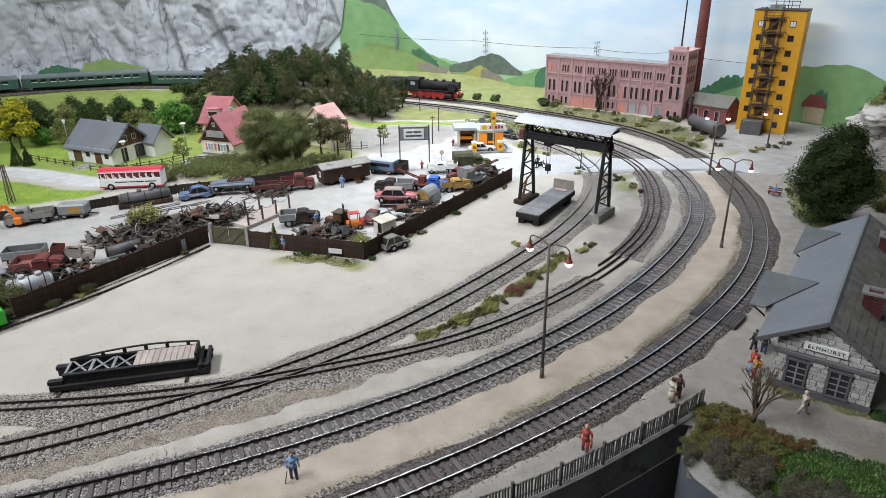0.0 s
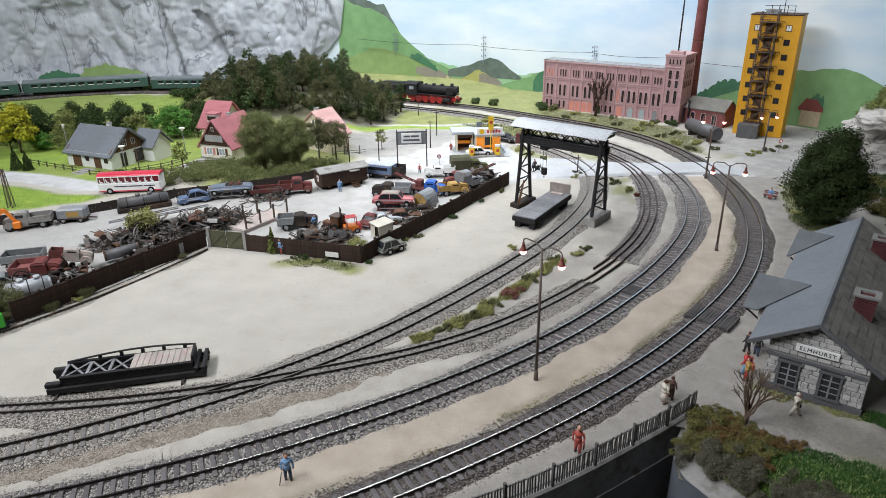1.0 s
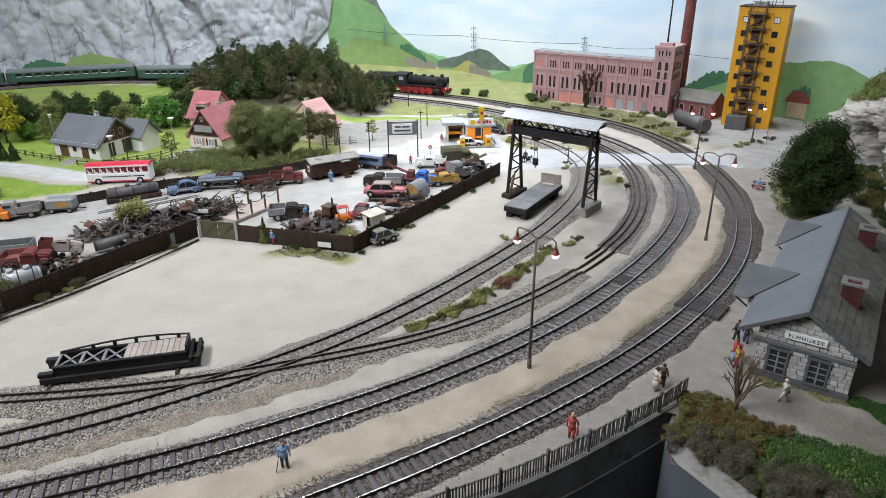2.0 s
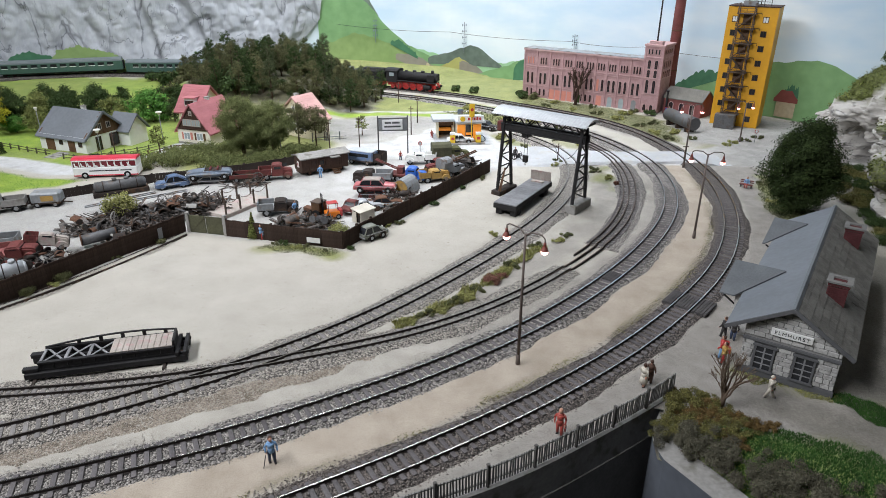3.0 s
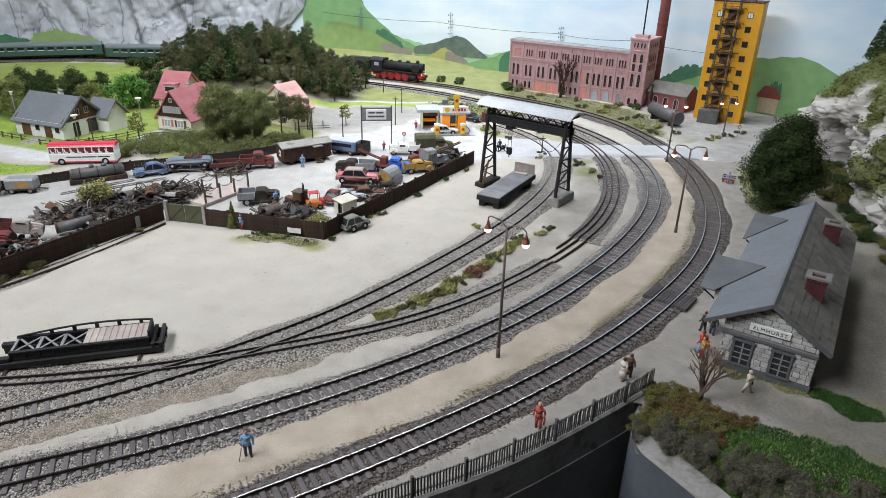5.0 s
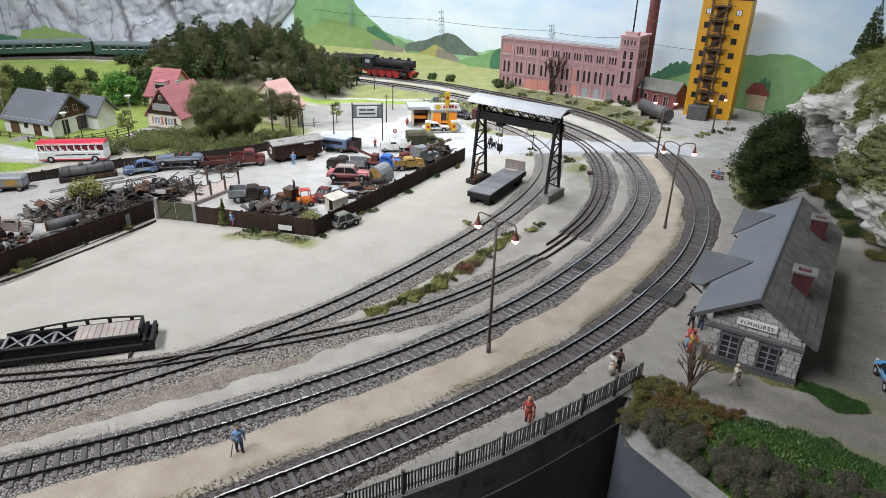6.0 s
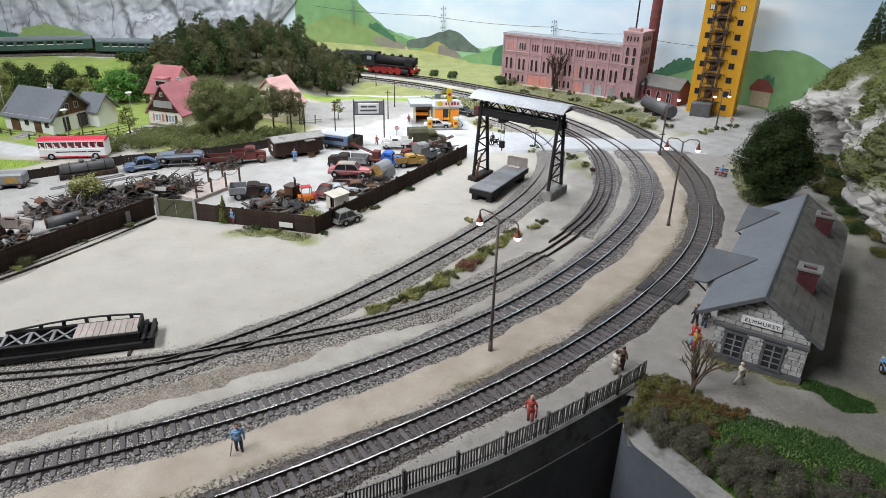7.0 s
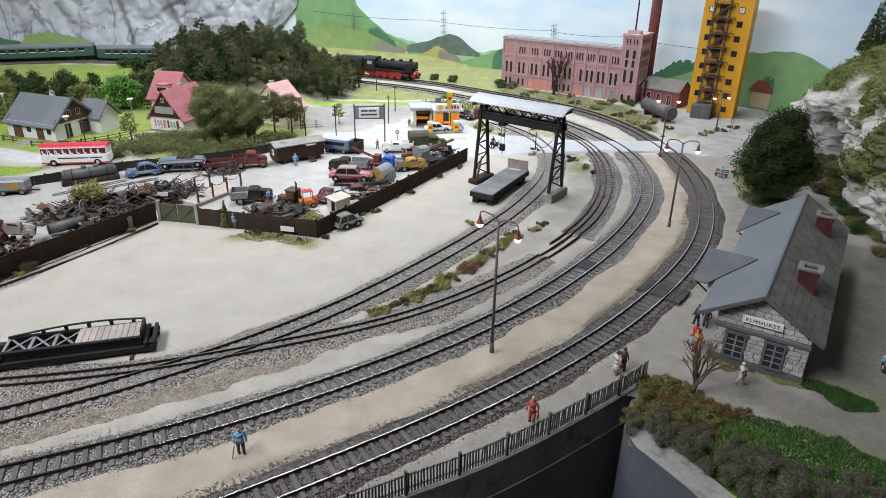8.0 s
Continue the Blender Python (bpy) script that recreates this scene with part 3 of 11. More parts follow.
GRASS_BITS = [
    ([(-18, 67.2), (-14, 69), (-8, 66), (-9.5, 64.6), (-16, 66)], 1.0),
    ([(24.5, 41.5), (30.5, 36.8), (33, 36.2), (31.5, 38.5), (26, 42.6)], 0.4),
    ([(20.8, 35.2), (23.0, 35.2), (25.4, 34.5), (27.6, 33.3), (30.0, 31.8), (31.9, 29.6), (36, 25), (36, 10), (24.6, 10), (21, 27), (17.6, 33)], 0.8),
    ([(30.5, 36.8), (35.5, 33.9), (37.5, 35), (34, 37.5)], 0.5),
    ([(45.5, 76), (48, 84), (51.5, 92), (53, 91), (52, 80), (50, 70), (47, 66)], 0.8),
    ([(55, 108), (62, 110), (66, 116), (60, 112.5), (53, 111.5), (48, 107)], 0.6),
    ([(23.4, 140.5), (28, 136.8), (34, 131), (40, 122), (44, 112), (47, 110), (48, 116), (50, 127), (42, 140), (25, 152)], 0.8),
    ([(14, 110), (18, 109), (21.5, 104), (23, 106), (20, 112), (15, 118), (12, 117)], 0.7),
    ([(26.5, 108), (29.5, 108), (28, 113), (24, 118), (21, 118), (24.5, 112)], 0.6),
    ([(28, 86), (29.8, 91), (30.2, 97), (26.8, 97), (26.3, 90)], 0.7),
    ([(15, 122), (20, 119), (28, 112), (31, 113), (27, 121), (21, 129), (14, 136), (6, 137)], 0.9),
    ([(-70, 190), (-62, 176), (-30, 171), (-12, 166), (-2, 161.5), (9, 155), (17, 148.5), (23, 142.5), (27, 143), (34, 160), (26, 180), (0, 192)], 0.95),
]
CLIFF_FOOT = [(37.5, 42.5), (47, 55), (53, 66), (57.5, 78), (61, 90), (70, 96), (80, 70), (70, 40), (48, 36)]
PLATFORM = [(44.5, 76), (47, 90), (50, 95), (52, 92), (50, 80), (44, 64), (36.5, 53), (31, 46), (25.6, 43.2), (22, 47), (28, 53.5), (36, 62), (41, 70)]


def build_ground():
    step = 0.58
    xs, ys = np.arange(-135, 118, step), np.arange(6, 200, step)
    X, Y = np.meshgrid(xs, ys)
    edge = np.concatenate([FENCE_LINE, np.array(EDGE_RIGHT[1:])])
    outline = [(-46, 199), *map(tuple, edge[:0]), (-135, 199), (-135, 6), *map(tuple, edge), (118, 10), (118, 199)]
    outline[1:1] = []
    deep = inside(X, Y, outline)
    keep = deep > -step * 0.75
    # corners just outside are drawn in to the edge
    out = keep & (deep < 0)
    P = np.stack([X[out], Y[out]], 1)
    best = np.full(len(P), 1e9)
    snap = P.copy()
    E = edge
    for (ax, ay), (bx, by) in zip(E[:-1], E[1:]):
        ex, ey = bx - ax, by - ay
        t = np.clip(((P[:, 0] - ax) * ex + (P[:, 1] - ay) * ey) / (ex * ex + ey * ey + 1e-12), 0, 1)
        q = np.stack([ax + t * ex, ay + t * ey], 1)
        d = np.linalg.norm(P - q, axis=1)
        hit = d < best
        best[hit], snap[hit] = d[hit], q[hit]
    ok = best < 2
    P[ok] = snap[ok]
    X[out], Y[out] = P[:, 0], P[:, 1]
    Z = height(X, Y)
    idx = -np.ones(X.shape, int)
    idx[keep] = np.arange(keep.sum())
    V = np.stack([X[keep], Y[keep], Z[keep]], 1)
    q = np.stack([idx[:-1, :-1], idx[:-1, 1:], idx[1:, 1:], idx[1:, :-1]], 2).reshape(-1, 4)
    q = q[(q >= 0).all(1)]
    x, y = V[:, 0], V[:, 1]
    n1 = wavy(x, y, 0.9, 11)
    grass = ease(inside(x, y, VILLAGE) + 1.2 * n1, -2, 2)
    grass = np.maximum(grass, ease(inside(x, y, LAWN) + 0.3 * n1, -0.6, 0.5))
    for poly, k in GRASS_BITS:
        grass = np.maximum(grass, k * ease(inside(x, y, poly) + 0.7 * n1, -0.8, 1.2))
    road = np.zeros(len(V))
    for poly, _ in ROADS:
        road = np.maximum(road, ease(inside(x, y, poly) + 0.4 * n1, -0.5, 0.7))
    for line, w in ((VILLAGE_ROAD, 2.3), (BACK_LANE, 0.6)):
        road = np.maximum(road, ease(w - along(x, y, line) + 0.15 * n1, -0.3, 0.3))
    lot = ease(inside(x, y, GRAVEL_LOT) + 0.4 * n1, -0.6, 0.8)
    road = road * (1 - lot)
    lot = 0.7 * lot
    lot = np.maximum(lot, ease(inside(x, y, TOWER_YARD) + 0.5 * n1, -1.0, 1.2))
    lot = np.maximum(lot, 0.78 * ease(inside(x, y, YARD) + 0.4 * n1, -0.5, 0.7) * (1 - 0.45 * ease(x, -22, -8)))
    road = road * (1 - lot)
    road = road * (1 - 0.6 * ease(x, 44, 51) * ease(y, 88, 94))
    sA, sB, sC = signed(x, y, LINE_A), signed(x, y, LINE_B), signed(x, y, LINE_D)
    near = ease(-y, -104, -96) * 1.0
    tan = near * ease(-sA, 1.6, 2.6) * ease(sB, 1.0, 2.0)
    dust = near * np.maximum(ease(sA, 1.5, 2.6) * ease(-sA, -14, -11), ease(-sB, 1.0, 2.0) * ease(sC, 1.2, 3.0))
    fringe = near * np.exp(-((np.abs(sA + 2.55) / 0.4) ** 2)) * ease(wavy(x, y, 0.5, 21), -0.5, 0.6) * (sA < 0)
    grass = np.maximum(grass, 0.12 * fringe)
    bank = ease(inside(x, y, STATION_SIDE) + 0.4 * n1, 0, 1.2) * ease(-along(x, y, [(16.2, 34.0), (18.6, 31.2), (21, 27), (24, 22)]), -4.5, -3.0)
    grass = np.maximum(grass, bank) * (1 - road) * (1 - lot)
    strip_g = ease(inside(x, y, BACK_STRIP) + 0.2 * n1, -0.5, 0.5)
    grass = np.maximum(grass, strip_g)
    wood = ease(inside(x, y, [(-52, 151), (-43, 140), (-34, 136), (-22, 132.5), (-9, 136), (-7, 150), (-12, 160), (-30, 167), (-54, 168)]) + 0.8 * n1, -1, 2)
    grass = grass * (1 - 0.8 * wood)
    lush = ease(inside(x, y, LAWN) + 0.3 * n1, -0.6, 0.5)
    lush = np.maximum(lush, 0.9 * ease(inside(x, y, GRASS_BITS[2][0]) + 0.5 * n1, -0.5, 1.0))
    lush = np.maximum(lush, (0.55 + 0.35 * ease(wavy(x, y, 0.15, 8), -0.3, 0.6)) * ease(-x, 34, 42) * ease(y, 97, 101) * (1 - 0.3 * ease(y, 124, 134)))
    lush = np.maximum(lush, strip_g)
    grit = np.maximum(0.75 * ease(inside(x, y, PLATFORM) + 0.5 * n1, -1, 1.5), 0)
    grit = np.maximum(grit, ease(inside(x, y, [(-12, 113), (4, 125), (5, 130), (-2, 133.5), (-18, 130), (-16, 118)]) + 0.5 * n1, -1, 1))
    grit = np.maximum(grit, 0.85 * ease(inside(x, y, [(25, 42), (31, 37.5), (45, 52), (60, 70), (75, 60), (60, 20), (33, 26), (22, 35.5), (20.5, 41)]) + 0.4 * n1, -0.8, 0.8))
    grit = np.maximum(grit, 0.55 * ease(2.6 - np.abs(along(x, y, LINE_C[::6]) - 3.3) + 0.8 * n1, 0, 2) * (x > -16) * (y < 100) * (x > 4))
    # woodland earth, plus the station's shadow put into the ground colour
    soil_shadow = np.maximum(wood, 0.34 * ease(inside(x, y, STATION_SHADE) + 0.6 * n1, -1.5, 2.0))
    # ballast edge: brown moss, and the shadow of a sand step put into colour
    soil_shadow = np.maximum(soil_shadow, 0.30 * fringe)
    # cliff foot: dark mossy ground, deepened to imitate shadow
    soil_shadow = np.maximum(soil_shadow, 0.45 * ease(inside(x, y, CLIFF_FOOT) + 0.6 * n1, -1.0, 2.0))
    soil_shadow = np.maximum(soil_shadow, 0.55 * ease(inside(x, y, GRASS_BITS[6][0]) + 0.7 * n1, -0.8, 1.2) * (0.6 + 0.4 * ease(wavy(x, y, 0.5, 31), -0.8, 0.4)))
    grit = np.maximum(grit, 0.75 * ease(x, 46, 52) * ease(y, 84, 92))
    grit = np.maximum(grit, 0.8 * near * ease(sA, 1.6, 2.6) * ease(-sA, -16, -12))
    for sd in (sA, sB):
        grit = np.maximum(grit, 0.9 * ease(3.6 - np.abs(sd) + 0.5 * n1, 0, 1.4) * ease(y, 112, 118))
    ob = raw("ground", V, q, [ground_material()], smooth=True)
    for name, data in (("grass", grass), ("road", road), ("lush", lush), ("grit", grit), ("tan", tan), ("dust", dust), ("soil_shadow", soil_shadow), ("lot", lot)):
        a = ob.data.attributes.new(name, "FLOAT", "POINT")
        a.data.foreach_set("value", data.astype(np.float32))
    tagged(ob, "pale sandy model railway ground with roads and grass", "ground", kind="structure")
    return ob


def ground_material():
    m = bpy.data.materials.new("sand_road_grass")
    m.use_nodes = True
    N, L = m.node_tree.nodes, m.node_tree.links
    b = N["Principled BSDF"]
    b.inputs["Roughness"].default_value = 0.95
    tc = N.new("ShaderNodeTexCoord")

    def noisy(scale, detail=6, rough=0.6):
        n = N.new("ShaderNodeTexNoise")
        n.inputs["Scale"].default_value, n.inputs["Detail"].default_value, n.inputs["Roughness"].default_value = scale, detail, rough
        L.new(tc.outputs["Object"], n.inputs["Vector"])
        return n.outputs["Fac"]

    def two(fac, lo, hi, c1, c2):
        r = N.new("ShaderNodeValToRGB")
        r.color_ramp.elements[0].position, r.color_ramp.elements[1].position = lo, hi
        r.color_ramp.elements[0].color, r.color_ramp.elements[1].color = (*c1, 1), (*c2, 1)
        L.new(fac, r.inputs["Fac"])
        return r.outputs["Color"]

    def mix(fac, a, c, kind="MIX"):
        x = N.new("ShaderNodeMixRGB")
        x.blend_type = kind
        if isinstance(fac, float):
            x.inputs[0].default_value = fac
        else:
            L.new(fac, x.inputs[0])
        L.new(a, x.inputs[1])
        L.new(c, x.inputs[2])
        return x.outputs[0]

    def mask(name, blur=0.35):
        a = N.new("ShaderNodeAttribute")
        a.attribute_name = name
        s = N.new("ShaderNodeMath")
        s.operation = "MULTIPLY_ADD"
        L.new(noisy(420, 4), s.inputs[0])
        s.inputs[1].default_value, s.inputs[2].default_value = blur, -blur / 2
        t = N.new("ShaderNodeMath")
        t.operation, t.use_clamp = "ADD", True
        L.new(s.outputs[0], t.inputs[0])
        L.new(a.outputs["Fac"], t.inputs[1])
        g = N.new("ShaderNodeMath")
        g.operation = "MULTIPLY"
        r = N.new("ShaderNodeMapRange")
        r.inputs[1].default_value, r.inputs[2].default_value = 0.0, 0.12
        L.new(a.outputs["Fac"], r.inputs[0])
        L.new(r.outputs[0], g.inputs[0])
        L.new(t.outputs[0], g.inputs[1])
        return g.outputs[0]

    sand = two(noisy(28, 7), 0.3, 0.72, (0.395, 0.367, 0.320), (0.465, 0.437, 0.385))
    grain = two(noisy(1300, 3), 0.34, 0.60, (0.48, 0.46, 0.44), (1.08, 1.08, 1.08))
    sand = mix(0.30, sand, grain, "MULTIPLY")
    specks = two(noisy(260, 2), 0.66, 0.74, (1, 1, 1), (0.45, 0.42, 0.39))
    sand = mix(0.7, sand, specks, "MULTIPLY")
    road = mix(0.4, two(noisy(30, 8), 0.34, 0.62, (0.40, 0.395, 0.385), (0.585, 0.59, 0.60)), grain, "MULTIPLY")
    grit = mix(0.6, two(noisy(60, 7), 0.3, 0.7, (0.20, 0.185, 0.17), (0.33, 0.305, 0.28)), grain, "MULTIPLY")
    dull = mix(0.6, two(noisy(30, 7), 0.3, 0.7, (0.17, 0.195, 0.06), (0.29, 0.30, 0.105)), grain, "MULTIPLY")
    lush = mix(0.5, two(noisy(40, 7), 0.3, 0.7, (0.155, 0.27, 0.028), (0.31, 0.42, 0.05)), grain, "MULTIPLY")
    grass = mix(mask("lush", 0.5), dull, lush)
    tan = mix(0.38, two(noisy(34, 7), 0.3, 0.7, (0.345, 0.288, 0.228), (0.47, 0.405, 0.335)), grain, "MULTIPLY")
    dust = mix(0.36, two(noisy(34, 7), 0.3, 0.7, (0.33, 0.306, 0.268), (0.46, 0.432, 0.383)), grain, "MULTIPLY")
    out = mix(mask("tan", 0.6), sand, tan)
    out = mix(mask("dust", 0.6), out, dust)
    out = mix(mask("grit", 0.5), out, grit)
    lot = mix(0.6, two(noisy(45, 8), 0.3, 0.7, (0.27, 0.262, 0.25), (0.40, 0.39, 0.37)), grain, "MULTIPLY")
    out = mix(mask("lot", 0.5), out, lot)
    out = mix(mask("road", 0.3), out, road)
    out = mix(mask("grass", 0.8), out, grass)
    # dark brown for earth and moss, and for the painted shadow by the station
    soil_shadow = mix(0.6, two(noisy(50, 7), 0.3, 0.7, (0.045, 0.04, 0.022), (0.10, 0.095, 0.05)), grain, "MULTIPLY")
    out = mix(mask("soil_shadow", 0.5), out, soil_shadow)
    L.new(out, b.inputs["Base Color"])
    bp = N.new("ShaderNodeBump")
    bp.inputs["Strength"].default_value, bp.inputs["Distance"].default_value = 0.55, 0.0007
    L.new(noisy(900, 5), bp.inputs["Height"])
    L.new(bp.outputs["Normal"], b.inputs["Normal"])
    return m


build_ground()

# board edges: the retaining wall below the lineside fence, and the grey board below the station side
# upper wall face in paler concrete imitates light that fades lower down
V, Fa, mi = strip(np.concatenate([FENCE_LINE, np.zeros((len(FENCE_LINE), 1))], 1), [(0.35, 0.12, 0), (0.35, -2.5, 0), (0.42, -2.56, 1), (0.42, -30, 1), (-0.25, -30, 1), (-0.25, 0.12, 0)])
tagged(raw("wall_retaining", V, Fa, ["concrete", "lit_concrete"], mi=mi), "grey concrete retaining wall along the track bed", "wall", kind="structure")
er = smooth_line(EDGE_RIGHT, 0.5, 1)
V, Fa, mi = strip(np.concatenate([er, np.zeros((len(er), 1)) - 0.7], 1), [(0.35, 0.24, 0), (0.35, -30, 0), (-0.25, -30, 0), (-1.7, -0.6, 0), (-1.7, 0.24, 1)])
tagged(raw("wall_fascia", V, Fa, ["fascia_grey", "concrete"], mi=mi), "plain light grey fascia board below the station ground", "wall", kind="structure")

# painted wall behind the layout, in plan
WALL = [(-150, 138), (-125, 160), (-98, 176), (-61, 186), (-22, 190), (10, 185), (30, 174), (52, 154), (73, 130.5), (90, 112), (112, 85), (125, 50)]


def sky_material():
    m = bpy.data.materials.new("painted_sky")
    m.use_nodes = True
    N, L = m.node_tree.nodes, m.node_tree.links
    b = N["Principled BSDF"]
    b.inputs["Roughness"].default_value = 0.8
    tc = N.new("ShaderNodeTexCoord")
    sep = N.new("ShaderNodeSeparateXYZ")
    L.new(tc.outputs["Object"], sep.inputs[0])
    r = N.new("ShaderNodeValToRGB")
    e = r.color_ramp.elements
    e[0].position, e[0].color = 0.0, (0.64, 0.75, 0.80, 1)
    e[1].position, e[1].color = 0.45, (0.44, 0.60, 0.76, 1)
    mr = N.new("ShaderNodeMapRange")
    mr.inputs[2].default_value = 0.6
    L.new(sep.outputs["Z"], mr.inputs[0])
    L.new(mr.outputs[0], r.inputs["Fac"])
    mp = N.new("ShaderNodeMapping")
    mp.inputs["Scale"].default_value = (3, 3, 9)
    L.new(tc.outputs["Object"], mp.inputs["Vector"])
    n = N.new("ShaderNodeTexNoise")
    n.inputs["Scale"].default_value, n.inputs["Detail"].default_value = 1.6, 4
    L.new(mp.outputs[0], n.inputs["Vector"])
    c = N.new("ShaderNodeValToRGB")
    c.color_ramp.elements[0].position, c.color_ramp.elements[1].position = 0.42, 0.72
    L.new(n.outputs["Fac"], c.inputs["Fac"])
    x = N.new("ShaderNodeMixRGB")
    x.inputs[2].default_value = (0.72, 0.78, 0.82, 1)
    L.new(c.outputs["Color"], x.inputs[0])
    L.new(r.outputs["Color"], x.inputs[1])
    L.new(x.outputs[0], b.inputs["Base Color"])
    return m


wp = smooth_line(WALL, 1.5, 2)
V, Fa, mi = strip(np.concatenate([wp, np.zeros((len(wp), 1))], 1), [(0, -6, 0), (0, 75, 0), (-2, 75, 0), (-2, -6, 0)])
sky_wall = tagged(raw("backdrop", V, Fa, [sky_material()], mi=mi, smooth=False), "curved wall painted as a pale blue hazy sky", "backdrop", kind="structure")
M["p_green"] = shade("painted_meadow", (0.23, 0.39, 0.18), (0.16, 0.30, 0.13), scale=22, rough=0.8)
M["p_pale"] = shade("painted_far_hill", (0.36, 0.56, 0.36), (0.26, 0.46, 0.24), scale=22, rough=0.8)
M["p_olive"] = shade("painted_pasture", (0.27, 0.37, 0.15), (0.19, 0.28, 0.10), scale=22, rough=0.8)
M["p_grey"] = shade("painted_crag", (0.16, 0.20, 0.17), (0.085, 0.115, 0.095), scale=30, rough=0.8)
M["p_fir"] = shade("painted_firs", (0.075, 0.20, 0.11), (0.05, 0.14, 0.08), scale=40, rough=0.8)
M["p_brown"] = shade("painted_field", (0.27, 0.25, 0.21), (0.21, 0.19, 0.16), scale=30, rough=0.8)
M["p_straw"] = shade("painted_straw", (0.42, 0.40, 0.14), (0.33, 0.32, 0.11), scale=30, rough=0.8)
M["p_red"] = shade("painted_roof", (0.24, 0.07, 0.06), scale=30, rough=0.8)
M["p_stone"] = shade("painted_tower", (0.52, 0.44, 0.30), scale=60, rough=0.8)
WX = wp[np.argsort(wp[:, 0])]


def on_wall(x, z, off):
    """A point of the painted wall at plan x and height z, off centimetres in front of it."""
    i = int(np.clip(np.searchsorted(WX[:, 0], x), 1, len(WX) - 1))
    (ax, ay), (bx, by) = WX[i - 1], WX[i]
    t = (x - ax) / (bx - ax)
    n = Vector((by - ay, ax - bx, 0)).normalized()
    return Vector((x, ay + t * (by - ay), z)) + n * off


def painted(name, outline, mat, off, foot=None, jag=0.0, seed=1):
    """A painted shape on the wall, a thin layer of paint over the sky."""
    r = random.Random(seed)
    bm = B()
    xs = [p[0] for p in outline]
    zs = [p[1] for p in outline]
    n = max(24, int((max(xs) - min(xs)) / (0.35 if jag else 0.8)))
    row = []
    for i in range(n + 1):
        x = xs[0] + (xs[-1] - xs[0]) * i / n
        z = float(np.interp(x, xs, zs)) + (r.uniform(-jag, jag) if jag else 0.12 * math.sin(x * 1.9 + seed) + 0.07 * math.sin(x * 5.3 + seed * 2))
        f = foot(x) if callable(foot) else (-5 if foot is None else foot)
        row.append((bm.verts.new(on_wall(x, min(f, z - 0.01), off)), bm.verts.new(on_wall(x, z, off))))
    for (a, b), (c, d) in zip(row, row[1:]):
        bm.faces.new((a, c, d, b))
    return part(name, bm, mat, sky_wall)


painted("painted_crag", [(-24, 26), (-15.6, 21.5), (-13, 21.5), (-11.2, 18), (-9.5, 15)], "p_grey", 0.20)
painted("painted_hill", [(-26, 24), (-20.5, 21.2), (-16, 20.2), (-12, 17.9), (-7.5, 12.4), (-1.4, 7.4), (3.2, 5.2), (10, 2.5), (14, -1)], "p_green", 0.28, seed=2)
painted("painted_hill", [(-4.5, 6), (0, 6.8), (5, 5.6), (9.4, 4.6), (16, 3.2), (24, 3.9), (31, 5.9), (40, 5)], "p_pale", 0.22, seed=3)
painted("painted_crag", [(4, 4.2), (6.5, 5.1), (9.4, 5.6), (12.4, 6.9), (15, 7.8), (17, 7.8), (19.6, 6.1), (21, 4.8), (23.5, 3.2)], "p_grey", 0.30, foot=2.6, seed=4)
painted("painted_field", [(7, 1.6), (10, 3.4), (12.4, 4.8), (14.5, 3.6), (17, 1.4)], "p_straw", 0.36, foot=1.2, seed=5)
painted("painted_field", [(12.6, 3.6), (13.4, 3.8), (17, 2.6), (19.5, 0.8)], "p_brown", 0.42, foot=0.6, seed=6)
painted("painted_hill", [(11, -1.5), (16.9, 0.4), (21, 2.0), (24.5, 3.2), (29, 5.6), (36, 6)], "p_green", 0.46, seed=7)
painted("painted_hill", [(-40, 4), (-30, 5.4), (-22, 8.1), (-16.2, 10.5), (-10.8, 9.3), (-4.6, 7.0), (3.2, 3.0), (12.5, 0.4), (22, -1.2)], "p_olive", 0.52, seed=8)
painted("painted_field", [(-4.9, 5.0), (-1, 5.2), (2, 4.2), (6.3, 1.6), (8, 0.4)], "p_brown", 0.58, foot=lambda x: 3.6 - 0.42 * (x + 4.9), seed=9)
painted("painted_firs", [(-6.2, 8.2), (-4.6, 9.0), (-2, 7.6), (1.2, 5.0)], "p_fir", 0.62, foot=lambda x: 6.9 - 0.5 * (x + 5), jag=0.5, seed=12)
painted("painted_firs", [(26.6, 2.6), (27.6, 4.8), (29.2, 5.6), (31, 5)], "p_fir", 0.66, jag=0.35, seed=13)
painted("painted_tower", [(3.5, 2.4), (4.0, 3.0), (4.5, 2.4)], "p_stone", 0.66, foot=-0.9, seed=14)
painted("painted_hill", [(52, 1.5), (58, 3), (64.6, 7.2), (69, 9.6), (72, 10.7), (77.6, 12.0), (80.5, 11), (84, 8), (92, 6)], "p_green", 0.30, seed=15)
painted("painted_firs", [(57.5, 2.4), (59.5, 4.6), (61.6, 7.0), (64.5, 7.8), (67, 8)], "p_fir", 0.36, foot=lambda x: 1.2 + 0.62 * (x - 57.5), jag=0.5, seed=16)
painted("painted_house", [(73.6, 3.4), (73.9, 3.6), (75.8, 3.6), (76.1, 3.4)], "p_stone", 0.40, foot=0.4, seed=17)
painted("painted_roof", [(73.2, 4.0), (74.0, 5.6), (75.4, 5.8), (76.3, 4.2)], "p_red", 0.44, foot=3.4, seed=18)
painted("painted_firs", [(74.4, 5.4), (75.2, 7.4), (76.2, 6.0)], "p_fir", 0.42, foot=4.4, jag=0.8, seed=19)
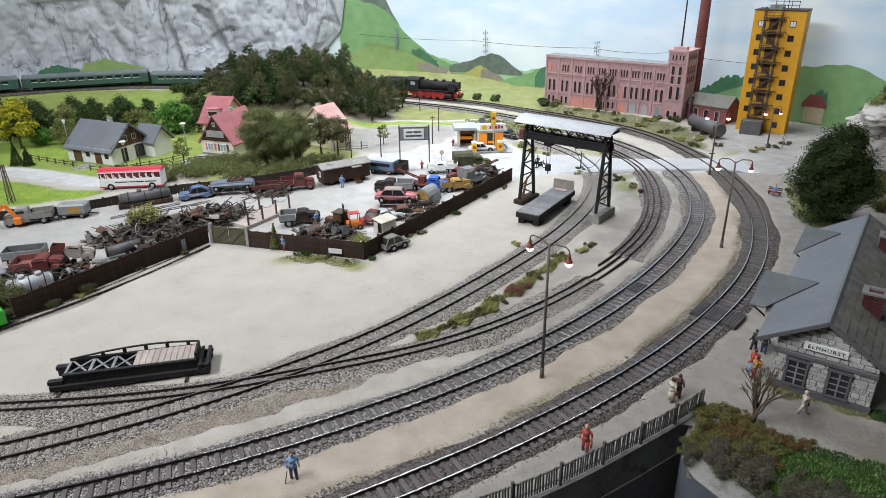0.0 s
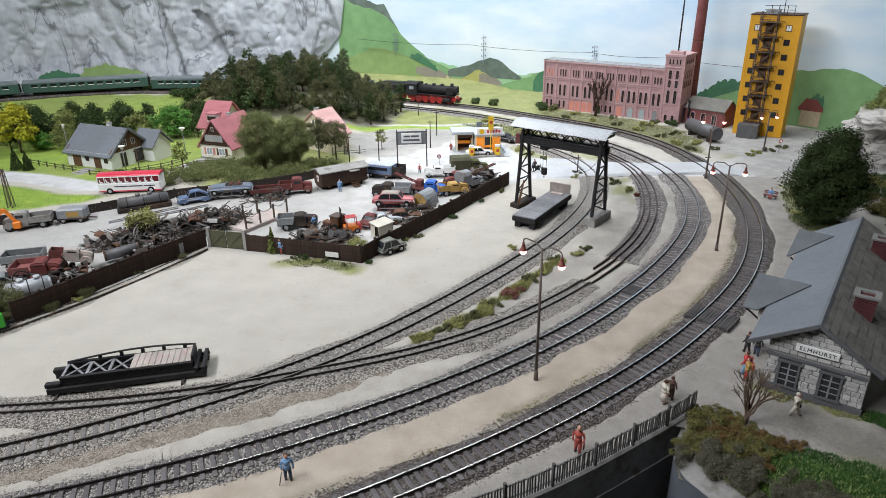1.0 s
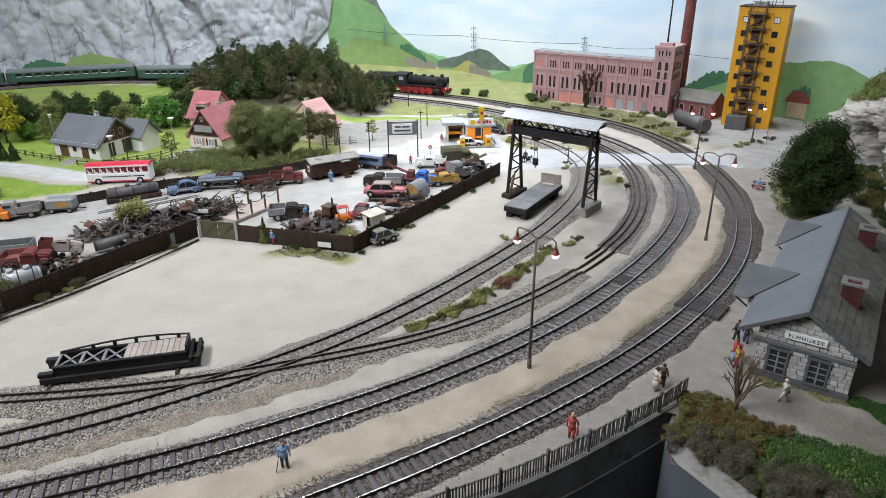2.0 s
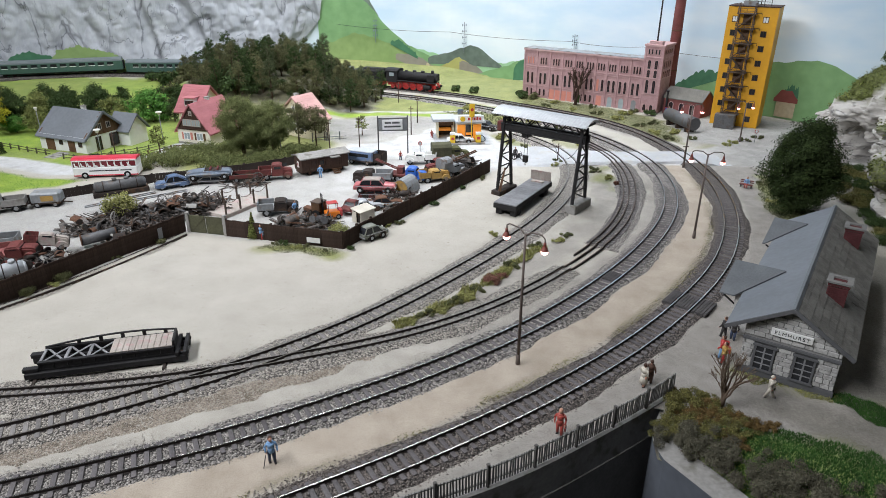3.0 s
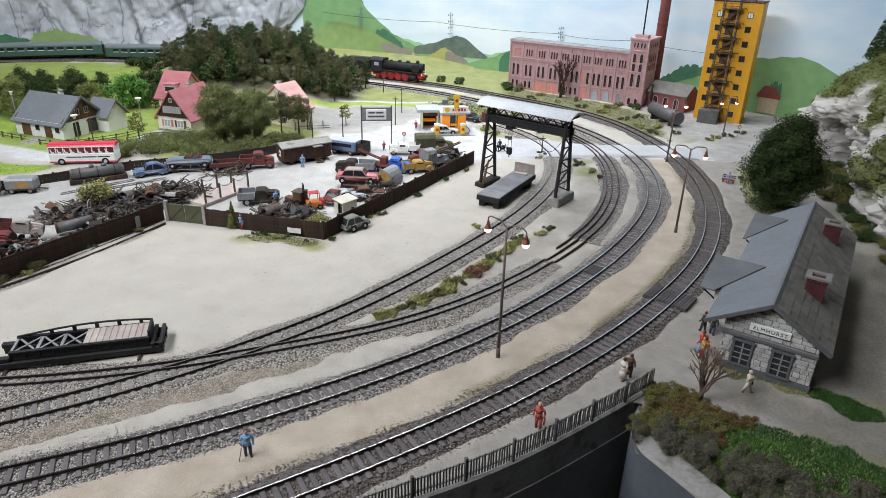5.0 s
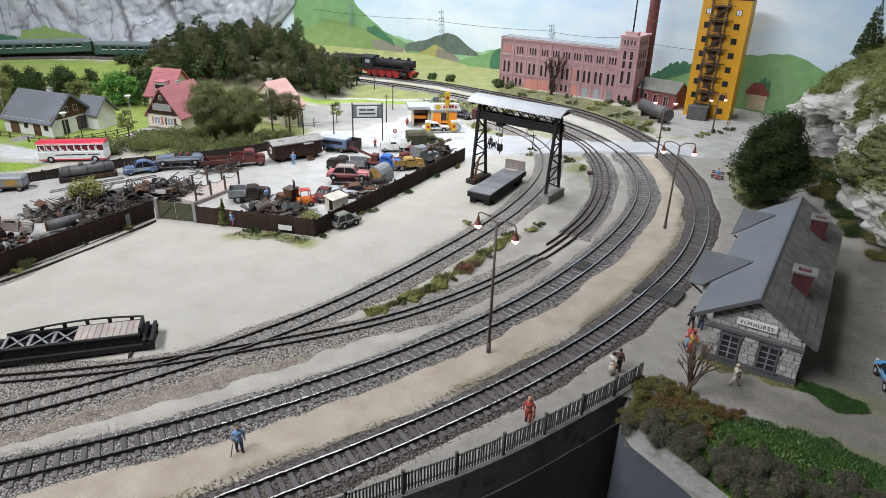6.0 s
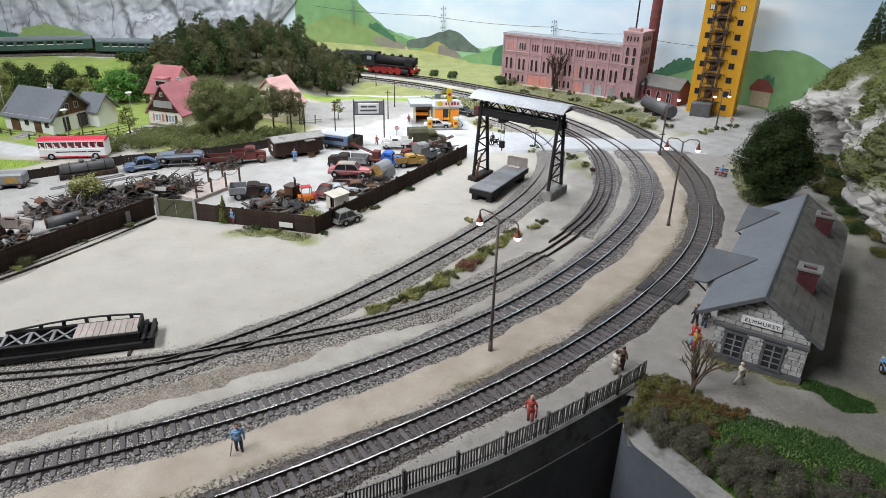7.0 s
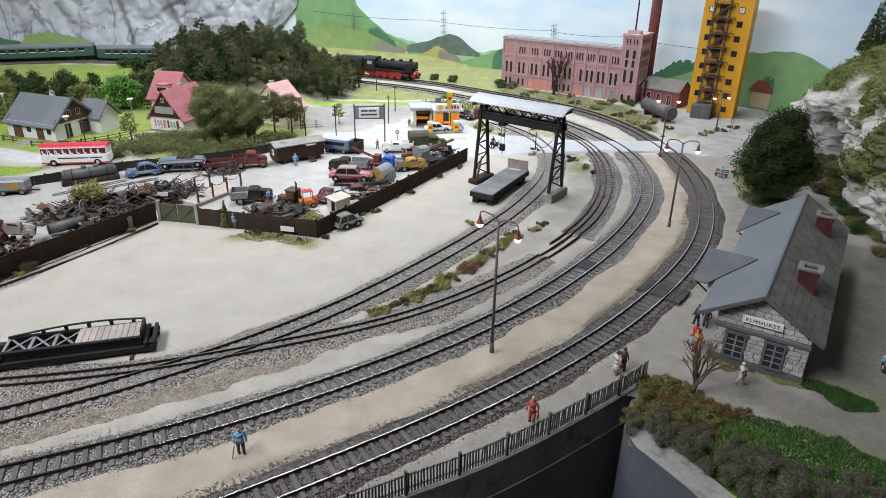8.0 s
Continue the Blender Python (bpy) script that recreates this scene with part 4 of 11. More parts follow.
painted("painted_shrub", [(-103, 4.4), (-100, 7.4), (-97, 8.2), (-92, 7.0), (-88.5, 5.5)], "p_fir", 8.2, foot=1.5, jag=0.25, seed=20)
painted("painted_shrub", [(-92, 6.0), (-90, 8.2), (-85, 9.2), (-82, 8.2), (-78, 7.2), (-74, 4.0)], "p_olive", 8.4, foot=1.5, jag=0.25, seed=21)

# the room behind the camera and above
bm = B()
box(bm, -260, 220, -160, -156, -90, 240)
tagged(link("wall_room_back", bm, "plinth"), "plain dark grey room wall", "wall", kind="structure")
bm = B()
box(bm, -264, -260, -160, 230, -90, 240)
tagged(link("wall_room_west", bm, "dark_concrete"), "plain dark grey room wall", "wall", kind="structure")
bm = B()
box(bm, 220, 224, -160, 230, -90, 240)
tagged(link("wall_room_east", bm, "dark_concrete"), "plain dark room wall", "wall", kind="structure")
bm = B()
box(bm, -264, 224, -164, 230, 240, 244)
tagged(link("ceiling", bm, "concrete"), "plain grey room ceiling", "ceiling", kind="structure")
bm = B()
box(bm, -264, 224, -164, 230, -94, -90)
tagged(link("floor", bm, "dark_concrete"), "plain dark room floor", "floor", kind="structure")


# ---- tracks ----
def rail(p, off, parent, base=0.18, tall=0.26, bright=True, worn=False):
    h = base
    prof = [(-0.11, h, 0), (-0.035, h + 0.05, 0), (-0.055, h + tall - 0.06, 0), (-0.05, h + tall, 1), (0.05, h + tall, 0), (0.055, h + tall - 0.06, 0), (0.035, h + 0.05, 0), (0.11, h, 0)]
    V, Fa, mi = strip(shift(p, off), prof)
    return raw("rail", V, Fa, ["rail_side", ("rail_worn" if worn else "rail_top") if bright else "steel_brown"], parent, mi=mi)


SLEEPER = {}


def sleeper_mesh(kind, w, l, h):
    key = (kind, l)
    if key not in SLEEPER:
        bm = box(B(), -l / 2, l / 2, -w / 2, w / 2, 0, h, bev=0.02)
        me = bpy.data.meshes.new("sleeper")
        bm.to_mesh(me)
        bm.free()
        me.transform(Matrix.Scale(U, 4))
        SLEEPER[key] = me
        me.materials.append(M["sleeper_light" if kind == "worn" else "sleeper"])
    return SLEEPER[key]


def ballast_bed(p, half, high, parent, mat, stones, seed, spill=1.6):
    rng = np.random.default_rng(seed)
    V, Fa, mi = strip(p, [(half + spill, -0.12, 0), (half, high, 0), (-half, high, 0), (-half - spill, -0.12, 0), (-half - spill, -0.5, 0), (half + spill, -0.5, 0)])
    ends = np.arange(len(V)) % 6
    wob = 0.16 * wavy(V[:, 0], V[:, 1], 0.7, seed) + 0.08 * wavy(V[:, 0], V[:, 1], 3.1, seed + 7)
    nrm = np.repeat(side(p), 6, 0)
    for k, sg in ((0, 1), (5, 1), (3, -1), (4, -1)):
        V[ends == k, :2] += (nrm * wob[:, None] * sg)[ends == k]
    V[(ends == 1) | (ends == 2), 2] += (0.11 * ease(V[:, 1], 66, 92))[(ends == 1) | (ends == 2)]
    raw("ballast_bed", V, Fa, [mat + "_bed" if mat != "ballast" else "ballast_bed"], parent)
    near = p[p[:, 1] < 125]
    wgt = 1.0 / np.maximum(near[:, 1], 25) ** 1.6
    i = rng.choice(len(near), stones, p=wgt / wgt.sum())
    o = rng.uniform(-1, 1, stones) * (half + spill * 0.68)
    nr = side(near)[i]
    jit = rng.uniform(-0.25, 0.25, (stones, 2))
    hgt = np.where(np.abs(o) < half, high + 0.11 * ease(near[i, 1], 66, 92), high - (np.abs(o) - half) / spill * (high + 0.12))
    pts = np.stack([near[i, 0] + nr[:, 0] * o + jit[:, 0], near[i, 1] + nr[:, 1] * o + jit[:, 1], near[i, 2] + np.maximum(hgt, 0.0) - 0.005], 1)
    V, Fa = crumbs(pts, 0.06, rng)
    tagged(raw("ballast_stones", V, Fa, [mat], parent), kind="stuff")


def track(name, label, p, rails, ties, mat, stones, seed, half=1.45, high=0.09, length=2.9, centre=0.0, kind="dark", skip=(), bright=True, spill=1.0, worn=False):
    root = thing(name, label, "railway track", kind="structure")
    ballast_bed(p, half, high, root, mat, stones, seed, spill)
    for o in rails:
        rail(p, o, root, bright=bright, worn=worn)
    me = sleeper_mesh(kind, 0.33, length, 0.19)
    s = np.r_[0, np.cumsum(np.linalg.norm(np.diff(p[:, :2], axis=0), axis=1))]
    nr = side(p)
    k = 0
    d = 0.4
    r = random.Random(seed)
    V_rest, F_rest = [], []
    while d < s[-1]:
        x, y, z = (float(np.interp(d, s, p[:, j])) for j in range(3))
        nx, ny = (float(np.interp(d, s, nr[:, j])) for j in range(2))
        x, y = x + nx * centre, y + ny * centre
        ang = math.degrees(math.atan2(ny, nx)) + r.uniform(-1.2, 1.2)
        if not any(a < d < b for a, b in skip):
            if k < 300:
                ob = new("sleeper", me)
                ob.parent = root
                ob.matrix_basis = pose(x * U, y * U, (z + 0.04 + r.uniform(-0.012, 0.012)) * U, 0, 0, ang)
            else:
                c, sn = math.cos(math.radians(ang)), math.sin(math.radians(ang))
                b0 = len(V_rest)
                for zz in (0.05, 0.2):
                    for a, b in ((-1, -1), (1, -1), (1, 1), (-1, 1)):
                        u, w = a * length / 2, b * 0.17
                        V_rest.append((x + u * c - w * sn, y + u * sn + w * c, z + zz))
                F_rest += [(b0 + 4, b0 + 5, b0 + 6, b0 + 7)] + [(b0 + i, b0 + (i + 1) % 4, b0 + 4 + (i + 1) % 4, b0 + 4 + i) for i in range(4)]
            k += 1
        d += ties
    if V_rest:
        tagged(raw("far_sleepers", V_rest, F_rest, ["sleeper"], root), kind="stuff")
    return root


track("main_track", "outer main line with shiny rails on dark ballast", LINE_A, (-GAUGE / 2, GAUGE / 2), 0.77, "ballast_dark", 38000, 1, high=0.13)
track("main_track", "inner main line with shiny rails on grey ballast", LINE_B, (-GAUGE / 2, GAUGE / 2), 0.77, "ballast", 38000, 2, high=0.12)
track("siding_track", "goods siding passing under the loading gantry", LINE_D, (-GAUGE / 2, GAUGE / 2), 0.77, "ballast_sand", 26000, 3, worn=True, kind="worn", high=0.17)
near_c = LINE_C[: int(np.argmin(np.abs(LINE_C[:, 1] - 61)))]
far_c = LINE_C[int(np.argmin(np.abs(LINE_C[:, 1] - 58))):]
track("narrow_track", "narrow gauge track half sunk in pale gravel", near_c, (-0.45, 0.45), 0.62, "ballast_sand", 16000, 4, half=1.0, high=0.18, length=1.7, kind="worn", worn=True, spill=1.6)
stub = thing("sunken_rails", "three rails sunk in dust before the mixed siding", "railway track", kind="structure")
for o in (-1.1, -0.35, 0.55):
    rail(far_c[(14 if o < -1 else 0):24], o, stub, base=0.02, bright=False)
far_c = far_c[22:]
track("mixed_gauge_track", "three-rail siding of mixed gauge", far_c, (-1.1, -0.35, 0.55), 0.75, "ballast", 9000, 5, half=1.3, length=2.7, centre=-0.28, bright=False)


# ---- lineside fence ----
def lineside_fence():
    root = thing("lineside_fence", "grey picket fence with posts along the retaining wall", "fence")
    p = np.concatenate([FENCE_LINE, np.full((len(FENCE_LINE), 1), 0.12)], 1)
    s = np.r_[0, np.cumsum(np.linalg.norm(np.diff(p[:, :2], axis=0), axis=1))]
    nr = side(p)
    def at(d):
        return [float(np.interp(d, s, c)) for c in (p[:, 0], p[:, 1], nr[:, 0], nr[:, 1])]
    end = s[-1]
    for z in (0.35, 1.35):
        V, Fa, mi = strip(p, [(-0.05, z, 0), (0.05, z, 0), (0.05, z + 0.1, 0), (-0.05, z + 0.1, 0)])
        raw("fence_rail", V, Fa, ["lit_concrete"], root)
    bm = B()
    prism(bm, [(-0.05, 0.1), (0.05, 0.1), (0.05, 1.45), (0, 1.6), (-0.05, 1.45)], -0.03, 0.03)
    picket = bpy.data.meshes.new("picket")
    bm.to_mesh(picket)
    bm.free()
    picket.transform(Matrix.Scale(U, 4))
    picket.materials.append(M["lit_concrete"])
    bm = B()
    box(bm, -0.085, 0.085, -0.1, 0.1, -1.3, 1.72, bev=0.02)
    box(bm, -0.11, 0.11, -0.12, 0.12, 1.72, 1.83, bev=0.03)
    post = bpy.data.meshes.new("post")
    bm.to_mesh(post)
    bm.free()
    post.transform(Matrix.Scale(U, 4))
    post.materials.append(M["dark_concrete"])
    r = random.Random(5)
    d, k, posts = end - 0.1, 0, [end - 3.5 - 3.6 * i for i in range(14)]
    while d > 12:
        if min(abs(d - q) for q in posts) > 0.15:
            x, y, nx, ny = at(d)
            ob = new("picket", picket)
            ob.parent = root
            ob.matrix_basis = pose((x + nx * 0.07) * U, (y + ny * 0.07) * U, 0.12 * U, r.uniform(-2, 2), r.uniform(-1.5, 1.5), math.degrees(math.atan2(-nx, ny)))
        d -= 0.21
        k += 1
    for q in posts:
        if q < 12:
            break
        x, y, nx, ny = at(q)
        ob = new("post", post)
        ob.parent = root
        ob.matrix_basis = pose((x + nx * 0.1) * U, (y + ny * 0.1) * U, 0.12 * U, 0, 0, math.degrees(math.atan2(-nx, ny)))
    return root


lineside_fence()


# ---- street lamps ----
def lamp(at, arm, high, lit=True):
    root = thing("street_lamp", "tall brown two-armed street lamp, both bulbs glowing", "street lamp", (*at, 0), group="street lamps")
    bm = B()
    rod(bm, (0, 0, -0.2), (0, 0, 0.9), 0.20, 0.17, 10)
    rod(bm, (0, 0, 0.9), (0, 0, high), 0.13, 0.09, 10)
    part("pole", bm, "pole_brown", root)
    L = math.hypot(*arm)
    ux, uy = arm[0] / L, arm[1] / L
    for sgn in (-1, 1):
        bm = B()
        pts = [(0, 0, high - 0.15), (0.35 * L, 0, high + 0.25), (0.85 * L, 0, high + 0.28), (L, 0, high + 0.1), (L, 0, high - 0.3)]
        for a, b in zip(pts, pts[1:]):
            rod(bm, (a[0] * ux * sgn, a[0] * uy * sgn, a[2]), (b[0] * ux * sgn, b[0] * uy * sgn, b[2]), 0.055, n=7)
        arm_ob = part("arm", bm, "pole_brown", root)
        c = (L * ux * sgn, L * uy * sgn)
        bm = B()
        rod(bm, (*c, high - 0.15), (*c, high - 0.45), 0.10, 0.13, 10)
        rod(bm, (*c, high - 0.45), (*c, high - 0.8), 0.13, 0.30, 12, cap=False)
        part("shade", bm, "shade_red", arm_ob, "rust-red bell shade")
        bm = B()
        ball(bm, (*c, high - 0.87), 0.28, mi=0, seg=10, rings=8)
        part("bulb", bm, "bulb", arm_ob, "glowing warm bulb")
    return root


lamp((8.0, 43.5), (1.2, -1.45), 11.5)
lamp((32.5, 68.5), (1.6, -0.5), 10.2)
lamp((41.9, 96.3), (1.45, -0.3), 9.6)
lamp((57.8, 111.2), (1.4, 0.2), 6.9)


def village_lamp(at, high, head=0.55, label="slim village lamp with a white mushroom head"):
    root = thing("village_lamp", label, "street lamp", (*at, 0), group="village lamps")
    part("pole", rod(B(), (0, 0, -0.1), (0, 0, high), 0.09, 0.06, 8), "grey_metal", root)
    bm = B()
    rod(bm, (0, 0, high), (0, 0, high + 0.45), 0.18, head * 0.62, 12)
    rod(bm, (0, 0, high + 0.45), (0, 0, high + 0.62), head, head * 0.85, 14)
    part("lamp_head", bm, "lamp_glass", root, "white opal lamp head")
    return root


village_lamp((-50.3, 103.5), 4.2)
village_lamp((-43.6, 112.4), 5.0)
village_lamp((-64.5, 113.5), 5.6, 0.3)
village_lamp((-22.3, 106.5), 5.4, 0.28)
village_lamp((-71, 100.5), 3.0, 0.5)


# ---- loading gantry over the siding ----
def gantry():
    gx, gy = 16.7, 82.2
    root = thing("loading_gantry", "black steel loading gantry with a corrugated canopy, astride the siding", "gantry crane", (gx, gy, 0), -41)
    W = 5.75
    for sgn in (-1, 1):
        x = sgn * W
        bm = B()
        h0 = 1.1 if sgn > 0 else 0.55
        box(bm, x - 0.75, x + 0.75, -2.2, 2.2, -0.2, h0, bev=0.1)
        part("footing", bm, "concrete" if sgn > 0 else "soot", root, "weathered concrete footing" if sgn > 0 else "dark timber footing")
        for s2 in (-1, 1):
            bm = B()
            beam(bm, (x, s2 * 1.75, h0), (x, s2 * 0.62, 10.2), 0.33, 0.33)
            part("leg", bm, "black", root)
        bm = B()
        n = 6
        for i in range(n):
            z0, z1 = h0 + (10 - h0) * i / n, h0 + (10 - h0) * (i + 1) / n
            y0, y1 = 1.75 - 1.13 * i / n, 1.75 - 1.13 * (i + 1) / n
            part("brace", beam(B(), (x, -y0 if i % 2 else y0, z0), (x, y1 if i % 2 else -y1, z1), 0.14), "black", root)
            part("strut", beam(B(), (x, -y1, z1), (x, y1, z1), 0.14), "black", root)
    for s2 in (-1, 1):
        y = s2 * 0.62
        bm = B()
        box(bm, -6.2, 6.2, y - 0.16, y + 0.16, 8.5, 9.4, bev=0.03)
        for z in (8.5, 9.32):
            box(bm, -6.2, 6.2, y - 0.28, y + 0.28, z, z + 0.1)
        part("girder", bm, "black", root)
        bm = B()
        beam(bm, (-6, y, 10.6), (6, y, 10.6), 0.2)
        k = 10
        for i in range(k):
            xa, xb = -6 + 12 * i / k, -6 + 12 * (i + 1) / k
            beam(bm, (xa, y, 9.4 if i % 2 else 10.6), (xb, y, 10.6 if i % 2 else 9.4), 0.13)
        part("truss", bm, "black", root)
    bm = B()
    n, wide = 72, 2.0
    for i in range(n):
        xa, xb = -6.95 + 13.85 * i / n, -6.95 + 13.85 * (i + 1) / n
        wa, wb = 0.07 * (i % 2), 0.07 * ((i + 1) % 2)
        for j in range(8):
            a, b = -1 + j / 4, -1 + (j + 1) / 4
            f = [bm.verts.new((xx, wide * t, 10.72 + 0.75 * (1 - t * t) + ww)) for xx, t, ww in ((xa, a, wa), (xb, a, wb), (xb, b, wb), (xa, b, wa))]
            bm.faces.new(f).smooth = False
    bmesh.ops.remove_doubles(bm, verts=bm.verts, dist=0.001)
    bmesh.ops.solidify(bm, geom=list(bm.faces), thickness=0.06)
    part("canopy", bm, "zinc", root, "pale corrugated barrel canopy")
    bm = B()
    bm.free()
    for sgn in (-1, 1):
        part("canopy_bearer", box(B(), sgn * 6.1 - 0.1, sgn * 6.1 + 0.1, -1.9, 1.9, 10.5, 10.75), "black", root)
    trolley = part("hoist_trolley", box(B(), -3.1, -2.1, -0.55, 0.55, 7.95, 8.5, bev=0.06), "black", root)
    bm = B()
    for dx in (-0.25, 0.25):
        rod(bm, (-2.6 + dx, 0, 7.95), (-2.6 + dx, 0, 5.5), 0.03, n=6)
    box(bm, -2.95, -2.25, -0.25, 0.25, 4.6, 5.5, bev=0.08)
    rod(bm, (-2.6, 0, 4.6), (-2.6, 0, 4.2), 0.06, n=6)
    part("hook_block", bm, "black", trolley)
    bm = B()
    box(bm, -7.0, -6.2, -0.6, 0.6, 8.2, 9.5, bev=0.1)
    part("motor_box", bm, "dull_red", root, "faded red motor box")
    bm = B()
    beam(bm, (-5.3, -2.0, 0.6), (-5.1, -1.0, 3.6), 0.16)
    beam(bm, (-5.0, -2.1, 0.6), (-5.0, -1.2, 3.4), 0.12)
    part("plank", bm, "wood", root, "brown planks leaning on the leg")
    bm = B()
    tube(bm, [(1.0 + 0.55 * i, 0.1, 8.4 - 2.4 * math.sin(math.pi * i / 8)) for i in range(9)], 0.03, 5)
    part("chain", bm, "black", root)
    root.matrix_basis = root.matrix_basis @ Matrix.Diagonal((1, 1, 1.04, 1))
    return root


gantry()


def goods_platform():
    root = thing("flat_wagon", "old flat wagon with grey deck and a raised end board", "wagon", (14.35, 81.2, 0), -33.5)
    for i in range(15):
        part("deck_plank", box(B(), -1.55, 1.55, -5.75 + i * 0.767, -5.75 + i * 0.767 + 0.74, 1.45, 1.62), "grey_plank", root)
    bm = B()
    for x in (-1.6, 1.45):
        box(bm, x, x + 0.15, -5.8, 5.8, 0.85, 1.5, bev=0.03)
    for y in (-5.85, 5.7):
        box(bm, -1.6, 1.6, y, y + 0.15, 0.85, 1.5, bev=0.03)
    box(bm, -0.9, 0.9, -5.6, 5.6, 0.6, 0.9)
    part("frame", bm, "black", root)
    for y in (-4.6, 4.2):
        for x in (-1.0, 1.0):
            bm = B()
            box(bm, x - 0.42, x + 0.42, y - 0.9, y + 0.9, -0.05, 0.9, bev=0.08)
            rod(bm, (x * 1.44, y, 0.45), (x * 1.55, y, 0.45), 0.42, n=14)
            part("axle_block", bm, "black", root)
    bm = B()
    for i in range(6):
        part("end_board", box(B(), -1.5 + i * 0.5, -1.02 + i * 0.5, 5.45, 5.6, 1.62, 2.9 + (0.05 if i % 2 else 0)), "pale_wood", root, "weathered pinkish end board")
    bm = B()
    box(bm, -0.9, 0.8, 4.2, 4.9, 1.62, 1.78)
    part("loading_plank", bm, "pale_wood", root)
    return root


goods_platform()


def bridge_stack():
    root = thing("bridge_span", "dismantled black truss bridge span with half its planking, laid on timbers", "bridge span", (-25.0, 44.6, 0), 11.5)
    bm = B()
    for x in (-5.7, 4.2):
        box(bm, x, x + 0.28, -2.1, 2.3, -0.05, 0.28, bev=0.03)
    part("timber", bm, "soot", root)
    bm = B()
    box(bm, -6.3, 6.2, -1.35, -0.65, 0.28, 0.85, bev=0.05)
    box(bm, -6.3, 6.2, 1.0, 1.6, 0.28, 0.85, bev=0.05)
    part("base_beam", bm, "black", root)
    for y, arch in ((-0.95, False), (1.35, True)):
        bm = B()
        box(bm, -6.1, 6.3, y - 0.12, y + 0.12, 0.85, 1.05)
        box(bm, -5.2, 5.2, y - 0.16, y + 0.16, 1.55, 1.72)
        box(bm, -5.2, 5.2, y - 0.07, y + 0.07, 1.0, 1.6)
        for i in range(11):
            x = -5.1 + i * 1.02
            box(bm, x - 0.05, x + 0.05, y - 0.14, y + 0.14, 1.0, 1.6)
        part("side_girder", bm, "black", root)
    bm = B()
    pts = [(-5.2 + 10.4 * i / 12, 1.72 + 0.62 * math.sin(math.pi * min(1, i / 12 * 0.8))) for i in range(13)]
    tube(bm, [(x, 1.35, z) for x, z in pts], 0.095, 8)
    part("arched_chord", bm, "black", root)
    for x, z in pts[1::2]:
        part("hanger", beam(B(), (x, 1.35, 1.6), (x, 1.35, z), 0.3, 0.08), "black", root)
    for i in range(3):
        xa, xb = -5.0 + i * 1.75, -5.0 + (i + 1) * 1.75
        part("diagonal", beam(B(), (xa, -0.9, 1.58), (xb, 1.3, 1.58), 0.16, 0.08), "grey_plank", root)
        part("diagonal", beam(B(), (xa, 1.3, 1.53), (xb, -0.9, 1.53), 0.16, 0.08), "grey_plank", root)
        part("cross_member", box(B(), xb - 0.12, xb + 0.12, -0.9, 1.3, 1.5, 1.62), "grey_plank", root)
    part("cross_member", box(B(), -5.2, -5.0, -0.9, 1.3, 1.5, 1.62), "grey_plank", root)
    for i in range(10):
        bm = B()
        box(bm, 0.2 + i * 0.49, 0.2 + i * 0.49 + 0.46, -0.95, 1.25, 1.72, 1.83, bev=0.02)
        part("plank", bm, "pale_wood", root)
    for x in (5.3, 5.9):
        part("end_beam", box(B(), x, x + 0.3, -1.4, 1.7, 0.85, 1.3, bev=0.04), "black", root)
    part("end_frame", box(B(), 5.1, 5.3, -0.8, 1.3, 1.0, 2.2), "black", root)
    for y in (-1.2, 1.0):
        part("bearing", box(B(), -6.4, -5.2, y, y + 0.5, 0.85, 1.25, bev=0.04), "black", root)
    root.matrix_basis = pose(-24.75 * U, 44.65 * U, 0, 0, 0, 11.5) @ Matrix.Diagonal((0.95, 0.97, 0.88, 1))
    return root


bridge_stack()
part_post = thing("marker_post", "short rusty marker post beside the narrow track", "post", (-19.3, 45.0, 0))
part("stake", box(B(), -0.14, 0.14, -0.1, 0.1, -0.1, 0.9, bev=0.03), "rust", part_post)


